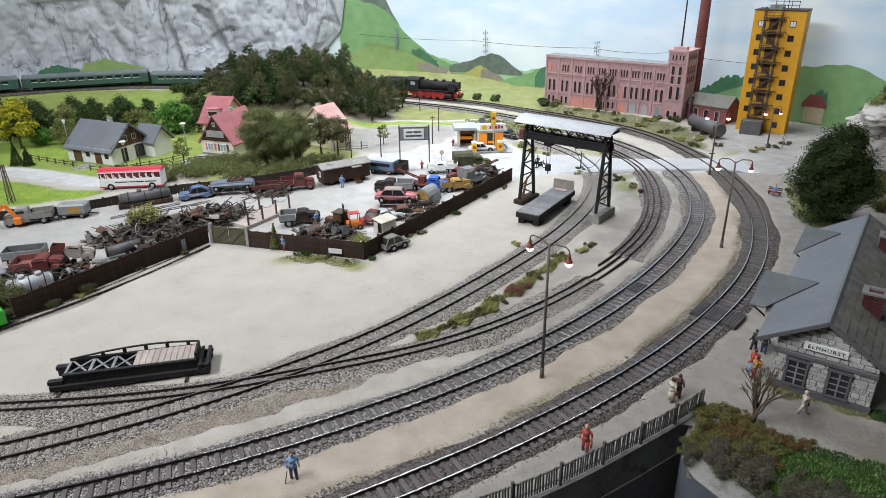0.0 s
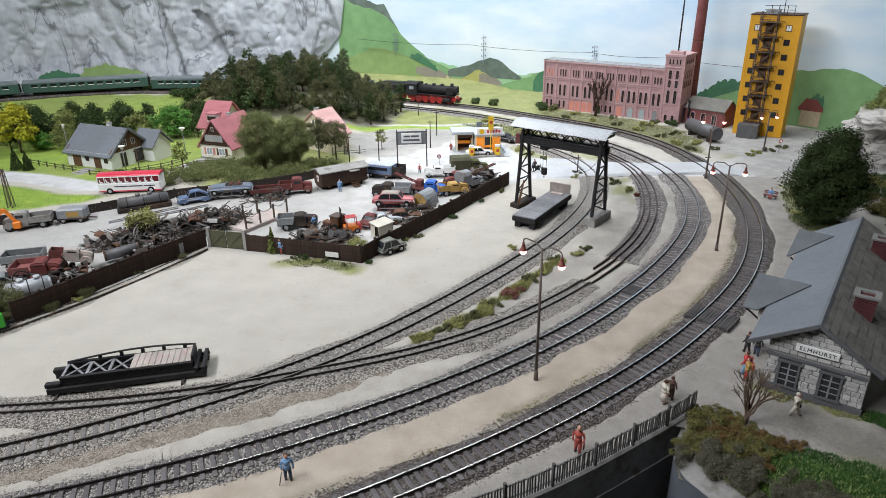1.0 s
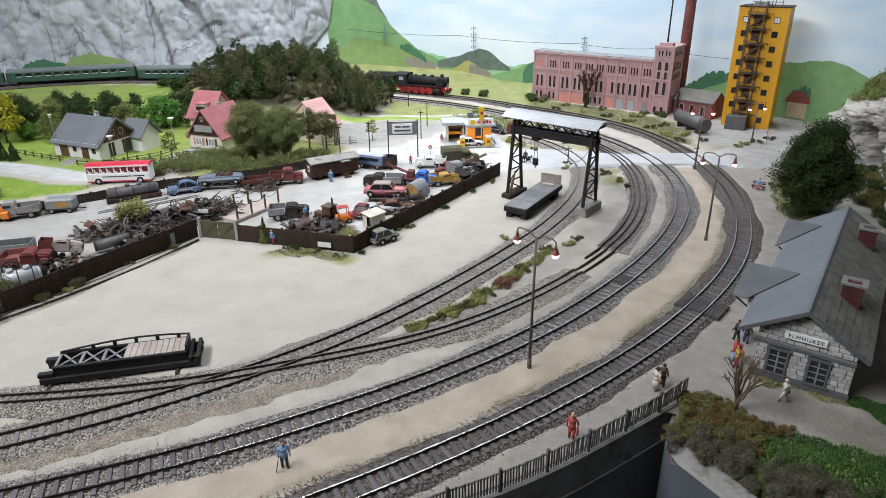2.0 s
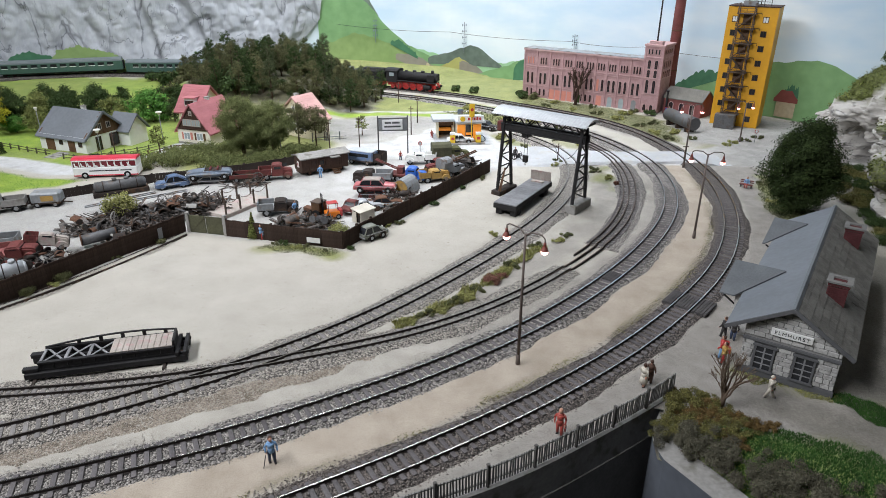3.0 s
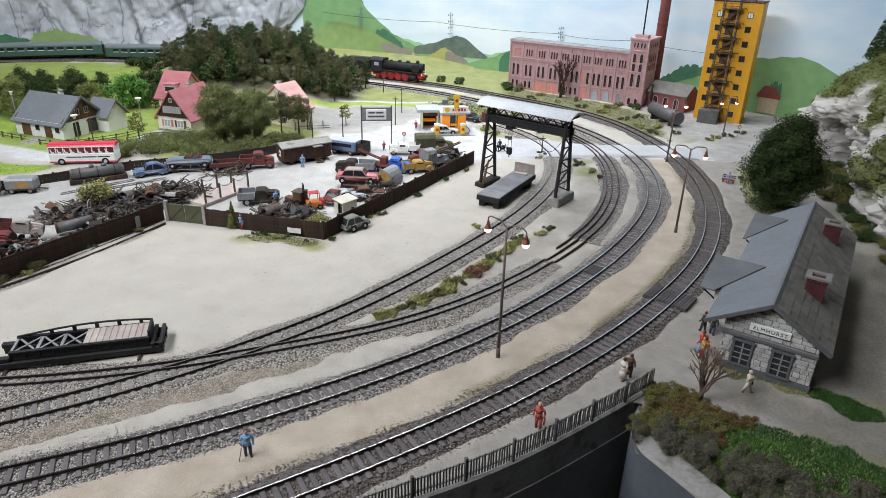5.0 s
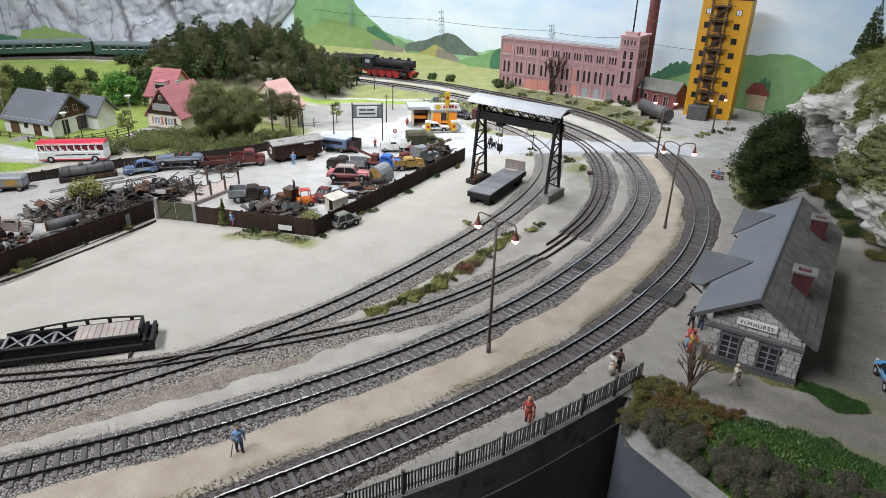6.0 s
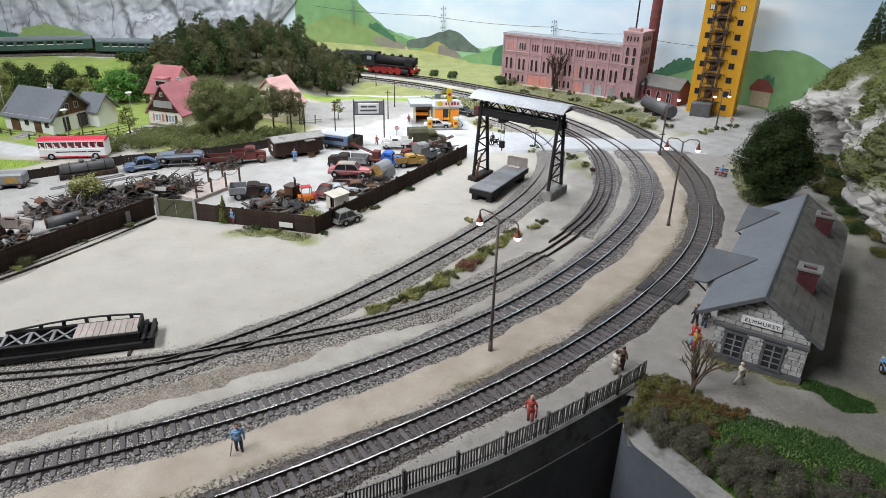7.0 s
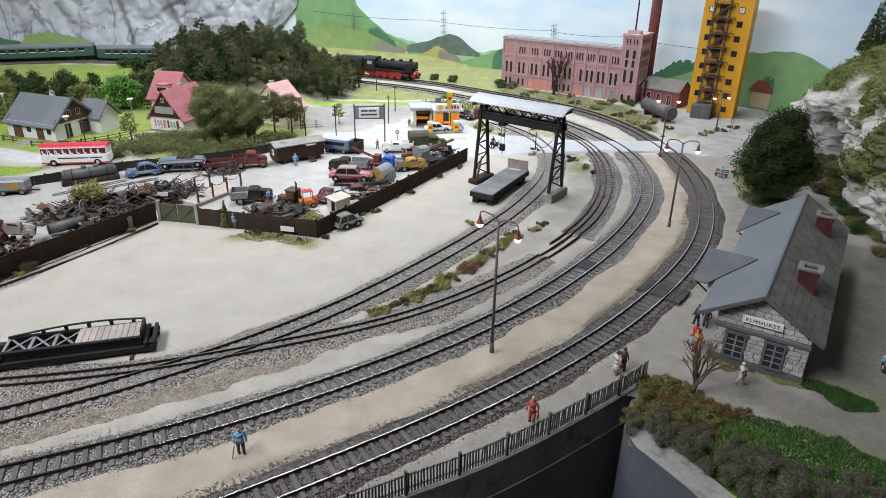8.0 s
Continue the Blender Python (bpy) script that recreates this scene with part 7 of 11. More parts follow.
def gable_house(label, at, turn, W, D, eave, ridge, walls, roof, along_x=True, gable_mat=None, over=0.7, rows=9, chimney=None):
    """A house W by D with a gabled roof; the ridge runs along x or along y."""
    root = thing("house", label, "house", (*at, -0.1), turn, group="village houses")
    body = part("wall", box(B(), 0, W, 0, D, -0.3, eave), walls, root)
    g = gable_mat or walls
    rise = ridge - eave
    if along_x:
        for x0, x1 in ((0, 0.25), (W - 0.25, W)):
            part("gable", prism(B(), [(0, eave), (D, eave), (D / 2, ridge - 0.1)], x0, x1, axis="x"), g, root)
        k = over * rise / (D / 2)
        slopes = [((-over, -over, eave - k), (W + over, -over, eave - k), (W + over, D / 2, ridge), (-over, D / 2, ridge)),
                  ((W + over, D + over, eave - k), (-over, D + over, eave - k), (-over, D / 2, ridge), (W + over, D / 2, ridge))]
    else:
        for y0, y1 in ((0, 0.25), (D - 0.25, D)):
            part("gable", prism(B(), [(0, eave), (W, eave), (W / 2, ridge - 0.1)], y0, y1), g, root)
        k = over * rise / (W / 2)
        slopes = [((W + over, -over, eave - k), (W + over, D + over, eave - k), (W / 2, D + over, ridge), (W / 2, -over, ridge)),
                  ((-over, D + over, eave - k), (-over, -over, eave - k), (W / 2, -over, ridge), (W / 2, D + over, ridge))]
    for q in slopes:
        bm = B()
        v = [bm.verts.new(Vector(p) - Vector((0, 0, 0.02))) for p in q] + [bm.verts.new(Vector(p) - Vector((0, 0, 0.2))) for p in q]
        bm.faces.new(v[:4])
        bm.faces.new(v[4:][::-1])
        for i in range(4):
            bm.faces.new((v[i + 4], v[(i + 1) % 4 + 4], v[(i + 1) % 4], v[i]))
        bmesh.ops.recalc_face_normals(bm, faces=bm.faces)
        rf = part("roof", bm, roof, root)
        tiled_slope(rf, *q, rows, 1, roof)
    if chimney:
        cx, cy = chimney
        ch = part("chimney", box(B(), cx - 0.32, cx + 0.32, cy - 0.32, cy + 0.32, ridge - 1.8, ridge + 0.25, bev=0.04), "white", root)
        part("chimney_cap", box(B(), cx - 0.4, cx + 0.4, cy - 0.4, cy + 0.4, ridge + 0.25, ridge + 0.36), "concrete", ch)
    return root


def bungalow():
    root = gable_house("white bungalow with slate-grey roof and brown timber gable", (-63.2, 110.3), -24.3, 10.4, 8.4, 2.75, 6.4, "white_clean", "roof_grey_sheet", True, "wood", 0.45, 0, (5.4, 5.2))
    for x, w in ((2.4, 1.9), (7.2, 1.5)):
        part("door", box(B(), x - w / 2, x + w / 2, -0.08, 0.05, 0.1, 2.4, bev=0.02), "wood", root, "brown timber door")
    for x in (4.9, 9.2):
        house_window(root, x, -0.02, 1.3, 0.6, 0.6)
    house_window(root, 10.42, 2.6, 0.3, 0.9, 2.1, 90)
    house_window(root, 10.42, 5.8, 0.4, 1.6, 2.0, 90)
    for y in (3.2, 5.0):
        house_window(root, 10.42, y, 3.6, 0.7, 0.9, 90, frame="pale_wood")
    for i in range(9):
        part("gable_board", box(B(), 10.4, 10.46, 0.9 + i * 0.75, 1.58 + i * 0.75, 2.76, 2.76 + max(0.3, 3.9 * (1 - abs(0.9 + i * 0.75 + 0.35 - 4.2) / 4.2) - 0.3)), "wood", root)
    wing = part("wing_wall", box(B(), 10.0, 12.6, 7.0, 11.0, -0.3, 2.75), "white_clean", root)
    bm = B()
    prism(bm, [(6.5, 2.35), (9.0, 5.0), (11.5, 2.35), (11.5, 2.55), (9.0, 5.25), (6.5, 2.55)], 8.0, 13.1, axis="x")
    part("wing_roof", bm, "roof_grey_sheet", root)
    part("wing_gable", prism(B(), [(7.0, 2.7), (11.0, 2.7), (9.0, 4.9)], 12.4, 12.6, axis="x"), "white_clean", root)
    bm = B()
    for y0, z0, y1, z1 in ((-0.45, 2.3, 4.2, 6.36), (8.85, 2.3, 4.2, 6.36)):
        beam(bm, (10.86, y0, z0), (10.86, y1, z1), 0.1, 0.35)
    part("barge_board", bm, "roof_grey_sheet", root)
    for i in range(4):
        part("doorstep", box(B(), 5.2 + 0.0 * i, 7.6, -1.6 - 0.8 * i, -0.9 - 0.8 * i, -0.1, 0.3 - 0.05 * i, bev=0.03), "concrete", root, "pale stone step")
    return root


bungalow()


def chalet():
    root = gable_house("chalet with cream base, dark timber gable and red tiles", (-41.1, 112.9), -21.2, 6.6, 8.6, 2.65, 7.1, "cream_white", "roof_red", False, "dark_wood", 0.35, 12, (3.2, 4.8))
    for i in range(13):
        x = 0.1 + i * 0.485
        top = 2.95 + 3.7 * (1 - abs(x + 0.24 - 3.25) / 3.25) - 0.25
        part("gable_board", box(B(), x, x + 0.45, -0.09, 0.02, 2.95, max(3.1, top)), "dark_wood", root)
    for x in (2.0, 4.6):
        house_window(root, x, -0.06, 1.0, 1.2, 1.15, glass="pale_glass", frame="white_clean")
        for s in (-1, 1):
            part("shutter", box(B(), x + s * 0.86 - 0.24, x + s * 0.86 + 0.24, -0.12, -0.03, 0.95, 2.2, bev=0.02), "brick_orange" if x < 3 else "wood", root, "timber shutter")
    for x in (1.9, 2.8, 3.7, 4.6):
        house_window(root, x, -0.1, 3.4, 0.75, 1.0, glass="pale_glass", frame="pale_wood")
    house_window(root, 3.25, -0.1, 5.2, 0.42, 0.6, frame="pale_wood")
    part("gable_beam", box(B(), 0.0, 6.5, -0.3, -0.08, 2.8, 3.0), "dark_wood", root)
    part("plinth", box(B(), -0.06, 6.56, -0.06, 6.3, -0.3, 0.45), "concrete", root)
    return root


chalet()
h2b = gable_house("tall house with steep red tiled roof behind the chalet", (-43.6, 121.9), -15, 4.3, 7.8, 4.2, 7.9, "cream_white", "roof_red", True, None, 0.6, 12, None)
for x in (1.0, 3.2):
    house_window(h2b, x, -0.03, 2.2, 0.7, 1.1, frame="white_clean")
dorm = part("dormer", box(B(), 1.3, 3.3, 0.3, 2.2, 4.6, 6.1), "white", h2b, "white dormer with three small windows")
for x in (1.7, 2.3, 2.9):
    house_window(dorm, x, 0.28, 5.0, 0.38, 0.6, frame="dark_wood")
part("dormer_roof", box(B(), 1.1, 3.5, 0.0, 3.2, 6.1, 6.25), "roof_red", dorm)
h3 = gable_house("cream house with faded pink tiled roof among the trees", (-18.2, 114.6), 54, 4.4, 8.4, 3.45, 7.25, "cream", "roof_pink", True, None, 0.4, 12, (1.3, 4.6))
for y in (2.2, 4.3, 6.4):
    house_window(h3, -0.02, y, 1.3, 0.8, 1.2, -90, frame="white_clean")
house_window(h3, 1.9, -0.03, 1.0, 0.7, 1.2, frame="dark_wood")
house_window(h3, 4.42, 1.6, 1.0, 0.9, 1.9, 90, frame="dark_wood")
house_window(h3, -0.02, 4.3, 4.6, 0.6, 0.9, -90, frame="white_clean")


def garden_fence(line, label, mat="grey_plank", high=0.9):
    root = thing("garden_fence", label, "fence", group="garden fences")
    p = smooth_line(line, 1.0, 0)
    for z in (0.3, 0.7):
        for a, b in zip(p, p[1:]):
            part("rail", beam(B(), (a[0], a[1], z), (b[0], b[1], z), 0.06, 0.1), mat, root)
    for a in p[::2]:
        piece("post", "garden_post" + mat, lambda: box(B(), -0.09, 0.09, -0.09, 0.09, -0.1, high), mat, root, (a[0], a[1], 0))


garden_fence([(-72, 112), (-63.5, 107.6), (-59.5, 105.7)], "low weathered garden fence before the bungalow", "fence_green")
garden_fence([(-56.4, 103.6), (-52.8, 102.2), (-45.5, 107.5), (-43, 111)], "low weathered garden fence beside the lane", "fence_green")
garden_fence([(-43.6, 105.2), (-40.4, 108.8), (-36, 108.6)], "rough brown board fence below the chalet", "wood")
garden_fence([(-18.0, 113.0), (-12.2, 114.4)], "mesh fence beside the cream house", "grey_metal", 1.6)


# ---- bus ----
def bus():
    root = thing("bus", "red and white touring coach parked on the village road", "bus", (-45.5, 94.5, 0), 5)
    L, W = 9.0, 2.4
    body = part("body", box(B(), -L / 2, L / 2, -W / 2, W / 2, 0.35, 1.75, bev=0.16), "white_clean", root)
    part("cabin", box(B(), -L / 2 + 0.05, L / 2 - 0.1, -W / 2 + 0.06, W / 2 - 0.06, 1.7, 2.75, bev=0.12), "bus_glass", root, "row of red-tinted side windows")
    part("roof", prism(B(), [(-W / 2, 2.72), (-W / 2 + 0.1, 2.9), (-W / 2 + 0.5, 3.02), (0, 3.08), (W / 2 - 0.5, 3.02), (W / 2 - 0.1, 2.9), (W / 2, 2.72)], -L / 2, L / 2 + 0.05, axis="x"), "bus_red", root, "red roof")
    part("roof_edge", box(B(), -L / 2 + 0.02, L / 2 - 0.02, -W / 2 - 0.01, W / 2 + 0.01, 2.58, 2.74, bev=0.03), "white_clean", root)
    part("skirt", box(B(), -L / 2 + 0.05, L / 2 - 0.05, -W / 2 - 0.02, W / 2 + 0.02, 0.42, 0.58), "bus_red", body)
    for i in range(10):
        x = -L / 2 + 0.1 + i * (L - 0.2) / 9
        part("window_pillar", box(B(), x - 0.05, x + 0.05, -W / 2 - 0.01, W / 2 + 0.01, 1.7, 2.65), "white_clean", root)
    for i in range(9):
        x = -L / 2 + 0.55 + i * (L - 0.4) / 9.4
        part("seat", prism(B(), [(x - 0.16, 1.72), (x + 0.3, 1.72), (x + 0.22, 1.95), (x - 0.02, 1.98), (x - 0.1, 2.35), (x - 0.24, 2.35)], -W / 2 + 0.04, W / 2 - 0.04), "white_clean", root)
    for a, b in ((-2.2, -0.2), (-0.1, 1.9), (2.1, 3.7)):
        part("lettering_bar", box(B(), a, b, -W / 2 - 0.03, -W / 2 + 0.02, 1.12, 1.26), "bar_dark", body)
    for x in (-2.9, 3.0):
        for s in (-1, 1):
            w = part("wheel", rod(B(), (x, s * (W / 2 - 0.25), 0.5), (x, s * (W / 2 + 0.03), 0.5), 0.5, 0.5, 18), "tyre", root)
            part("hub", rod(B(), (x, s * (W / 2 + 0.03), 0.5), (x, s * (W / 2 + 0.06), 0.5), 0.26, 0.22, 12), "zinc", w)
    for y in (-0.9, 0.9):
        part("headlight", rod(B(), (L / 2 - 0.02, y, 0.8), (L / 2 + 0.05, y, 0.8), 0.16, 0.16, 10), "lamp_glass", root)
    return root


bus()


# ---- the train ----
def along_track(d_back, x_front=6.0):
    """Place and heading on the outer line, d_back centimetres behind the engine's front."""
    p = LINE_A
    s = np.r_[0, np.cumsum(np.linalg.norm(np.diff(p[:, :2], axis=0), axis=1))]
    far = np.where(p[:, 1] > 140)[0]
    i0 = far[np.argmin(np.abs(p[far, 0] - x_front))]
    d = s[i0] + d_back
    return np.array([float(np.interp(d, s, p[:, j])) for j in range(3)])


def rail_vehicle(name, label, category, back, length):
    a, b = along_track(back + length * 0.15), along_track(back + length * 0.85)
    c = (a + b) / 2
    turn = math.degrees(math.atan2(a[1] - b[1], a[0] - b[0]))
    return thing(name, label, category, (c[0], c[1], c[2] + 0.44), turn)


def bogie(root, x, wheels=2, r=0.52, mat="black"):
    bm = box(B(), x - 1.5, x + 1.5, -0.95, 0.95, 0.35, 0.75, bev=0.05)
    bg = part("bogie", bm, mat, root)
    for k in range(wheels):
        xx = x - 1.0 + 2.0 * k / max(1, wheels - 1)
        for s in (-1, 1):
            part("wheel", rod(B(), (xx, s * 0.72, r), (xx, s * 0.9, r), r, r, 16), "black", bg)


def coach(back, n):
    L = 28.5
    root = rail_vehicle("passenger_coach", "dark green express coach with grey roof on the far line", "coach", back, L)
    root["group"] = "coaches"
    part("body", box(B(), -L / 2, L / 2, -1.6, 1.6, 0.7, 3.0, bev=0.12), "coach", root)
    prof = [(-1.62, 2.95), (-1.5, 3.3), (-1.0, 3.6), (0, 3.75), (1.0, 3.6), (1.5, 3.3), (1.62, 2.95)]
    part("roof", prism(B(), prof, -L / 2 + 0.05, L / 2 - 0.05, axis="x"), "coach_roof", root)
    for i in range(12):
        x = -L / 2 + 2.6 + i * 2.1
        for s in (-1, 1):
            w = piece("window", "coach_win", lambda: box(B(), -0.7, 0.7, -0.03, 0.03, 0, 0.85, bev=0.02), "glass", root, (x, s * 1.61, 1.85))
            piece("window_bar", "coach_bar", lambda: box(B(), -0.7, 0.7, -0.05, 0.05, 0.06, 0.2), "white_clean", w, (0, 0, 0))
    for x in (-L / 2 + 0.8, L / 2 - 0.8):
        for s in (-1, 1):
            piece("door", "coach_door", lambda: box(B(), -0.42, 0.42, -0.04, 0.04, 0, 2.1, bev=0.02), "coach", root, (x, s * 1.61, 0.8))
    part("underframe", box(B(), -L / 2 + 4, L / 2 - 4, -1.3, 1.3, 0.45, 0.8), "black", root)
    part("gangway", box(B(), -L / 2 - 0.35, L / 2 + 0.35, -0.7, 0.7, 0.9, 2.9), "black", root)
    for x in (-L / 2 + 3.2, L / 2 - 3.2):
        bogie(root, x)


def locomotive():
    L = 14.0
    root = rail_vehicle("steam_locomotive", "black steam locomotive with red wheels and running gear", "locomotive", 0.2, L)
    bm = B()
    rod(bm, (-3.6, 0, 3.05), (6.2, 0, 3.05), 1.12, 1.12, 20)
    rod(bm, (6.2, 0, 3.05), (6.5, 0, 3.05), 1.12, 0.7, 20)
    part("boiler", bm, "black", root)
    for x, h, r in ((5.2, 4.75, 0.42), (2.6, 4.5, 0.5), (0.4, 4.5, 0.5), (-1.8, 4.4, 0.35)):
        part("dome" if x < 5 else "funnel", rod(B(), (x, 0, 4.0), (x, 0, h), r, r * 0.9, 14), "black", root)
    part("cab", box(B(), -6.6, -3.6, -1.65, 1.65, 1.6, 4.3, bev=0.06), "black", root)
    for s in (-1, 1):
        part("cab_window", box(B(), -5.6, -4.4, s * 1.64 - 0.03, s * 1.64 + 0.03, 3.0, 3.8), "pale_glass", root)
    part("cab_roof", prism(B(), [(-1.75, 4.2), (-1.2, 4.6), (0, 4.75), (1.2, 4.6), (1.75, 4.2)], -6.9, -3.4, axis="x"), "black", root)
    for s in (-1, 1):
        part("running_board", box(B(), -3.6, 6.4, s * 1.25 - 0.4, s * 1.25 + 0.4, 1.95, 2.08), "black", root)
        part("smoke_deflector", box(B(), 4.4, 6.3, s * 1.5 - 0.04, s * 1.5 + 0.04, 2.3, 3.9, bev=0.02), "black", root)
        part("cylinder", rod(B(), (3.6, s * 1.35, 1.0), (5.4, s * 1.35, 1.0), 0.55, 0.55, 14), "black", root)
        part("coupling_rod", beam(B(), (-3.6, s * 1.12, 0.75), (3.6, s * 1.12, 0.75), 0.12, 0.22), "red", root)
        for x in (-3.4, -1.5, 0.4, 2.3):
            w = part("wheel", rod(B(), (x, s * 0.8, 0.8), (x, s * 1.02, 0.8), 0.8, 0.8, 20), "red", root, "red driving wheel")
            part("tyre_rim", rod(B(), (x, s * 0.72, 0.8), (x, s * 0.82, 0.8), 0.88, 0.88, 20), "grey_metal", w)
        for x in (4.9, -5.2):
            part("wheel", rod(B(), (x, s * 0.75, 0.5), (x, s * 0.95, 0.5), 0.5, 0.5, 16), "red", root, "red carrying wheel")
    part("frame", box(B(), -6.6, 6.6, -0.65, 0.65, 0.7, 1.9), "red", root, "red main frame")
    part("buffer_beam", box(B(), 6.5, 6.8, -1.5, 1.5, 0.9, 1.5), "red", root)
    for s in (-1, 1):
        part("buffer", rod(B(), (6.8, s * 1.0, 1.2), (7.2, s * 1.0, 1.2), 0.2, 0.28, 12), "black", root)
        part("headlamp", rod(B(), (6.6, s * 1.0, 1.75), (6.75, s * 1.0, 1.75), 0.18, 0.18, 12), "lamp_glass", root)
    tl = 8.6
    t = rail_vehicle("tender", "black coal tender with red frame behind the locomotive", "tender", L + 0.5, tl)
    part("tank", box(B(), -tl / 2, tl / 2, -1.6, 1.6, 1.5, 3.7, bev=0.1), "black", t)
    part("coal_bunker", prism(B(), [(-1.2, 3.6), (1.2, 3.6), (0.8, 4.3), (-0.8, 4.3)], -1.5, tl / 2 - 0.2, axis="x"), "black", t)
    part("frame", box(B(), -tl / 2, tl / 2, -1.2, 1.2, 0.8, 1.5), "red", t, "red frame")
    for x in (-2.6, 2.4):
        bogie(t, x, 2, 0.5, "red")
    for k in range(4):
        coach(L + 0.5 + tl + 0.6 + k * 29.6, k)


locomotive()


# ---- scrapyard ----
def board_fence(label, line, high, mat="fence_brown", panel=2.6, seed=1):
    root = thing("board_fence", label, "fence", group="yard fences")
    r = random.Random(seed)
    p = smooth_line(line, panel, 0)
    for a, b in zip(p, p[1:]):
        d = Vector((b[0] - a[0], b[1] - a[1], 0))
        L, ang = d.length, math.degrees(math.atan2(d.y, d.x))
        h = high + r.uniform(-0.03, 0.03)
        n = max(3, int(L / 0.44))
        w = L / n
        ob = part("fence_panel", box(B(), 0, L, 0.06, 0.14, h * 0.7, h * 0.7 + 0.14), mat, root)
        ob.matrix_basis = pose(a[0] * U, a[1] * U, 0, r.uniform(-2, 2), 0, ang)
        for i in range(n):
            k = r.randrange(4)
            piece("board", "yard_board%.2f%.1f%s%d" % (w, high, mat, k), lambda: box(B(), -w / 2 + 0.008, w / 2 - 0.008, -0.06, 0.06, -0.15, high - 0.03 + 0.015 * k), mat, ob, (w * (i + 0.5), r.uniform(-0.012, 0.012), 0))
        piece("fence_post", "yard_post%.1f%s" % (high, mat), lambda: box(B(), -0.13, 0.13, 0.0, 0.26, -0.2, high + 0.1, bev=0.02), mat, root, (a[0], a[1], 0), ang)
    return root


f_left = board_fence("dark brown board fence along the yard's track side", [(-39.9, 54.4), (-27.5, 72.5)], 2.2, seed=3)
f_front = board_fence("dark brown board fence at the yard's front", [(-22.3, 70.9), (-8.4, 66.8)], 2.05, seed=4)
f_right = board_fence("dark brown board fence beside the sandy loading place", [(-8.3, 66.8), (11.3, 94.9)], 2.0, seed=5)
board_fence("low sooty board fence behind the yard", [(-80, 77), (-57, 80.8), (-50.8, 82.4), (-45, 86.6), (-38, 91.2), (-26.3, 95.2), (-18, 99.6), (-12, 104)], 1.3, "soot", 3.2, seed=6)
for root, pos in ((f_front, (10.2, 0.2)), (f_left, None)):
    if pos:
        ob = part("poster", box(B(), 0, 1.6, -0.16, -0.12, 0.55, 1.15), "white", root, "torn white poster")
        ob.matrix_basis = pose(-12.4 * U, 67.7 * U, 0, 0, 0, -16.3)
        ob = part("poster_patch", box(B(), 0, 0.5, -0.18, -0.155, 0.6, 1.0), "red", root, "torn red poster scrap")
        ob.matrix_basis = pose(-12.3 * U, 67.7 * U, 0, 0, 0, -16.3)
    else:
        ob = part("poster", box(B(), 0, 0.55, -0.18, -0.13, 0.4, 1.7), "grey_plank", root, "narrow grey notice")
        ob.matrix_basis = pose(-29.6 * U, 69.3 * U, 0, 0, 0, 55.6)


def yard_gate():
    root = thing("yard_gate", "closed grey-green double gate of the scrapyard", "gate", (-27.0, 72.3, 0), -15)
    for i in range(2):
        leaf = part("gate_leaf", box(B(), 0.1 + i * 2.25, 2.25 + i * 2.25, -0.07, 0.07, 0.05, 2.2, bev=0.02), "fence_green", root)
        part("gate_brace", beam(B(), (0.2 + i * 2.25, -0.1, 0.2), (2.1 + i * 2.25, -0.1, 2.0), 0.06, 0.14), "fence_green", leaf)
    for x in (0, 4.75):
        part("gate_post", box(B(), x - 0.2, x + 0.2, -0.2, 0.2, -0.2, 2.55, bev=0.04), "concrete", root)


yard_gate()


def wheel(parent, x, y0, y1, r, hub="grey_metal"):
    w = part("wheel", rod(B(), (x, y0, r), (x, y1, r), r, r, 16), "tyre", parent)
    s = 1 if y1 > y0 else -1
    part("hub", rod(B(), (x, y1, r), (x, y1 + s * 0.03, r), r * 0.55, r * 0.5, 12), hub, w)


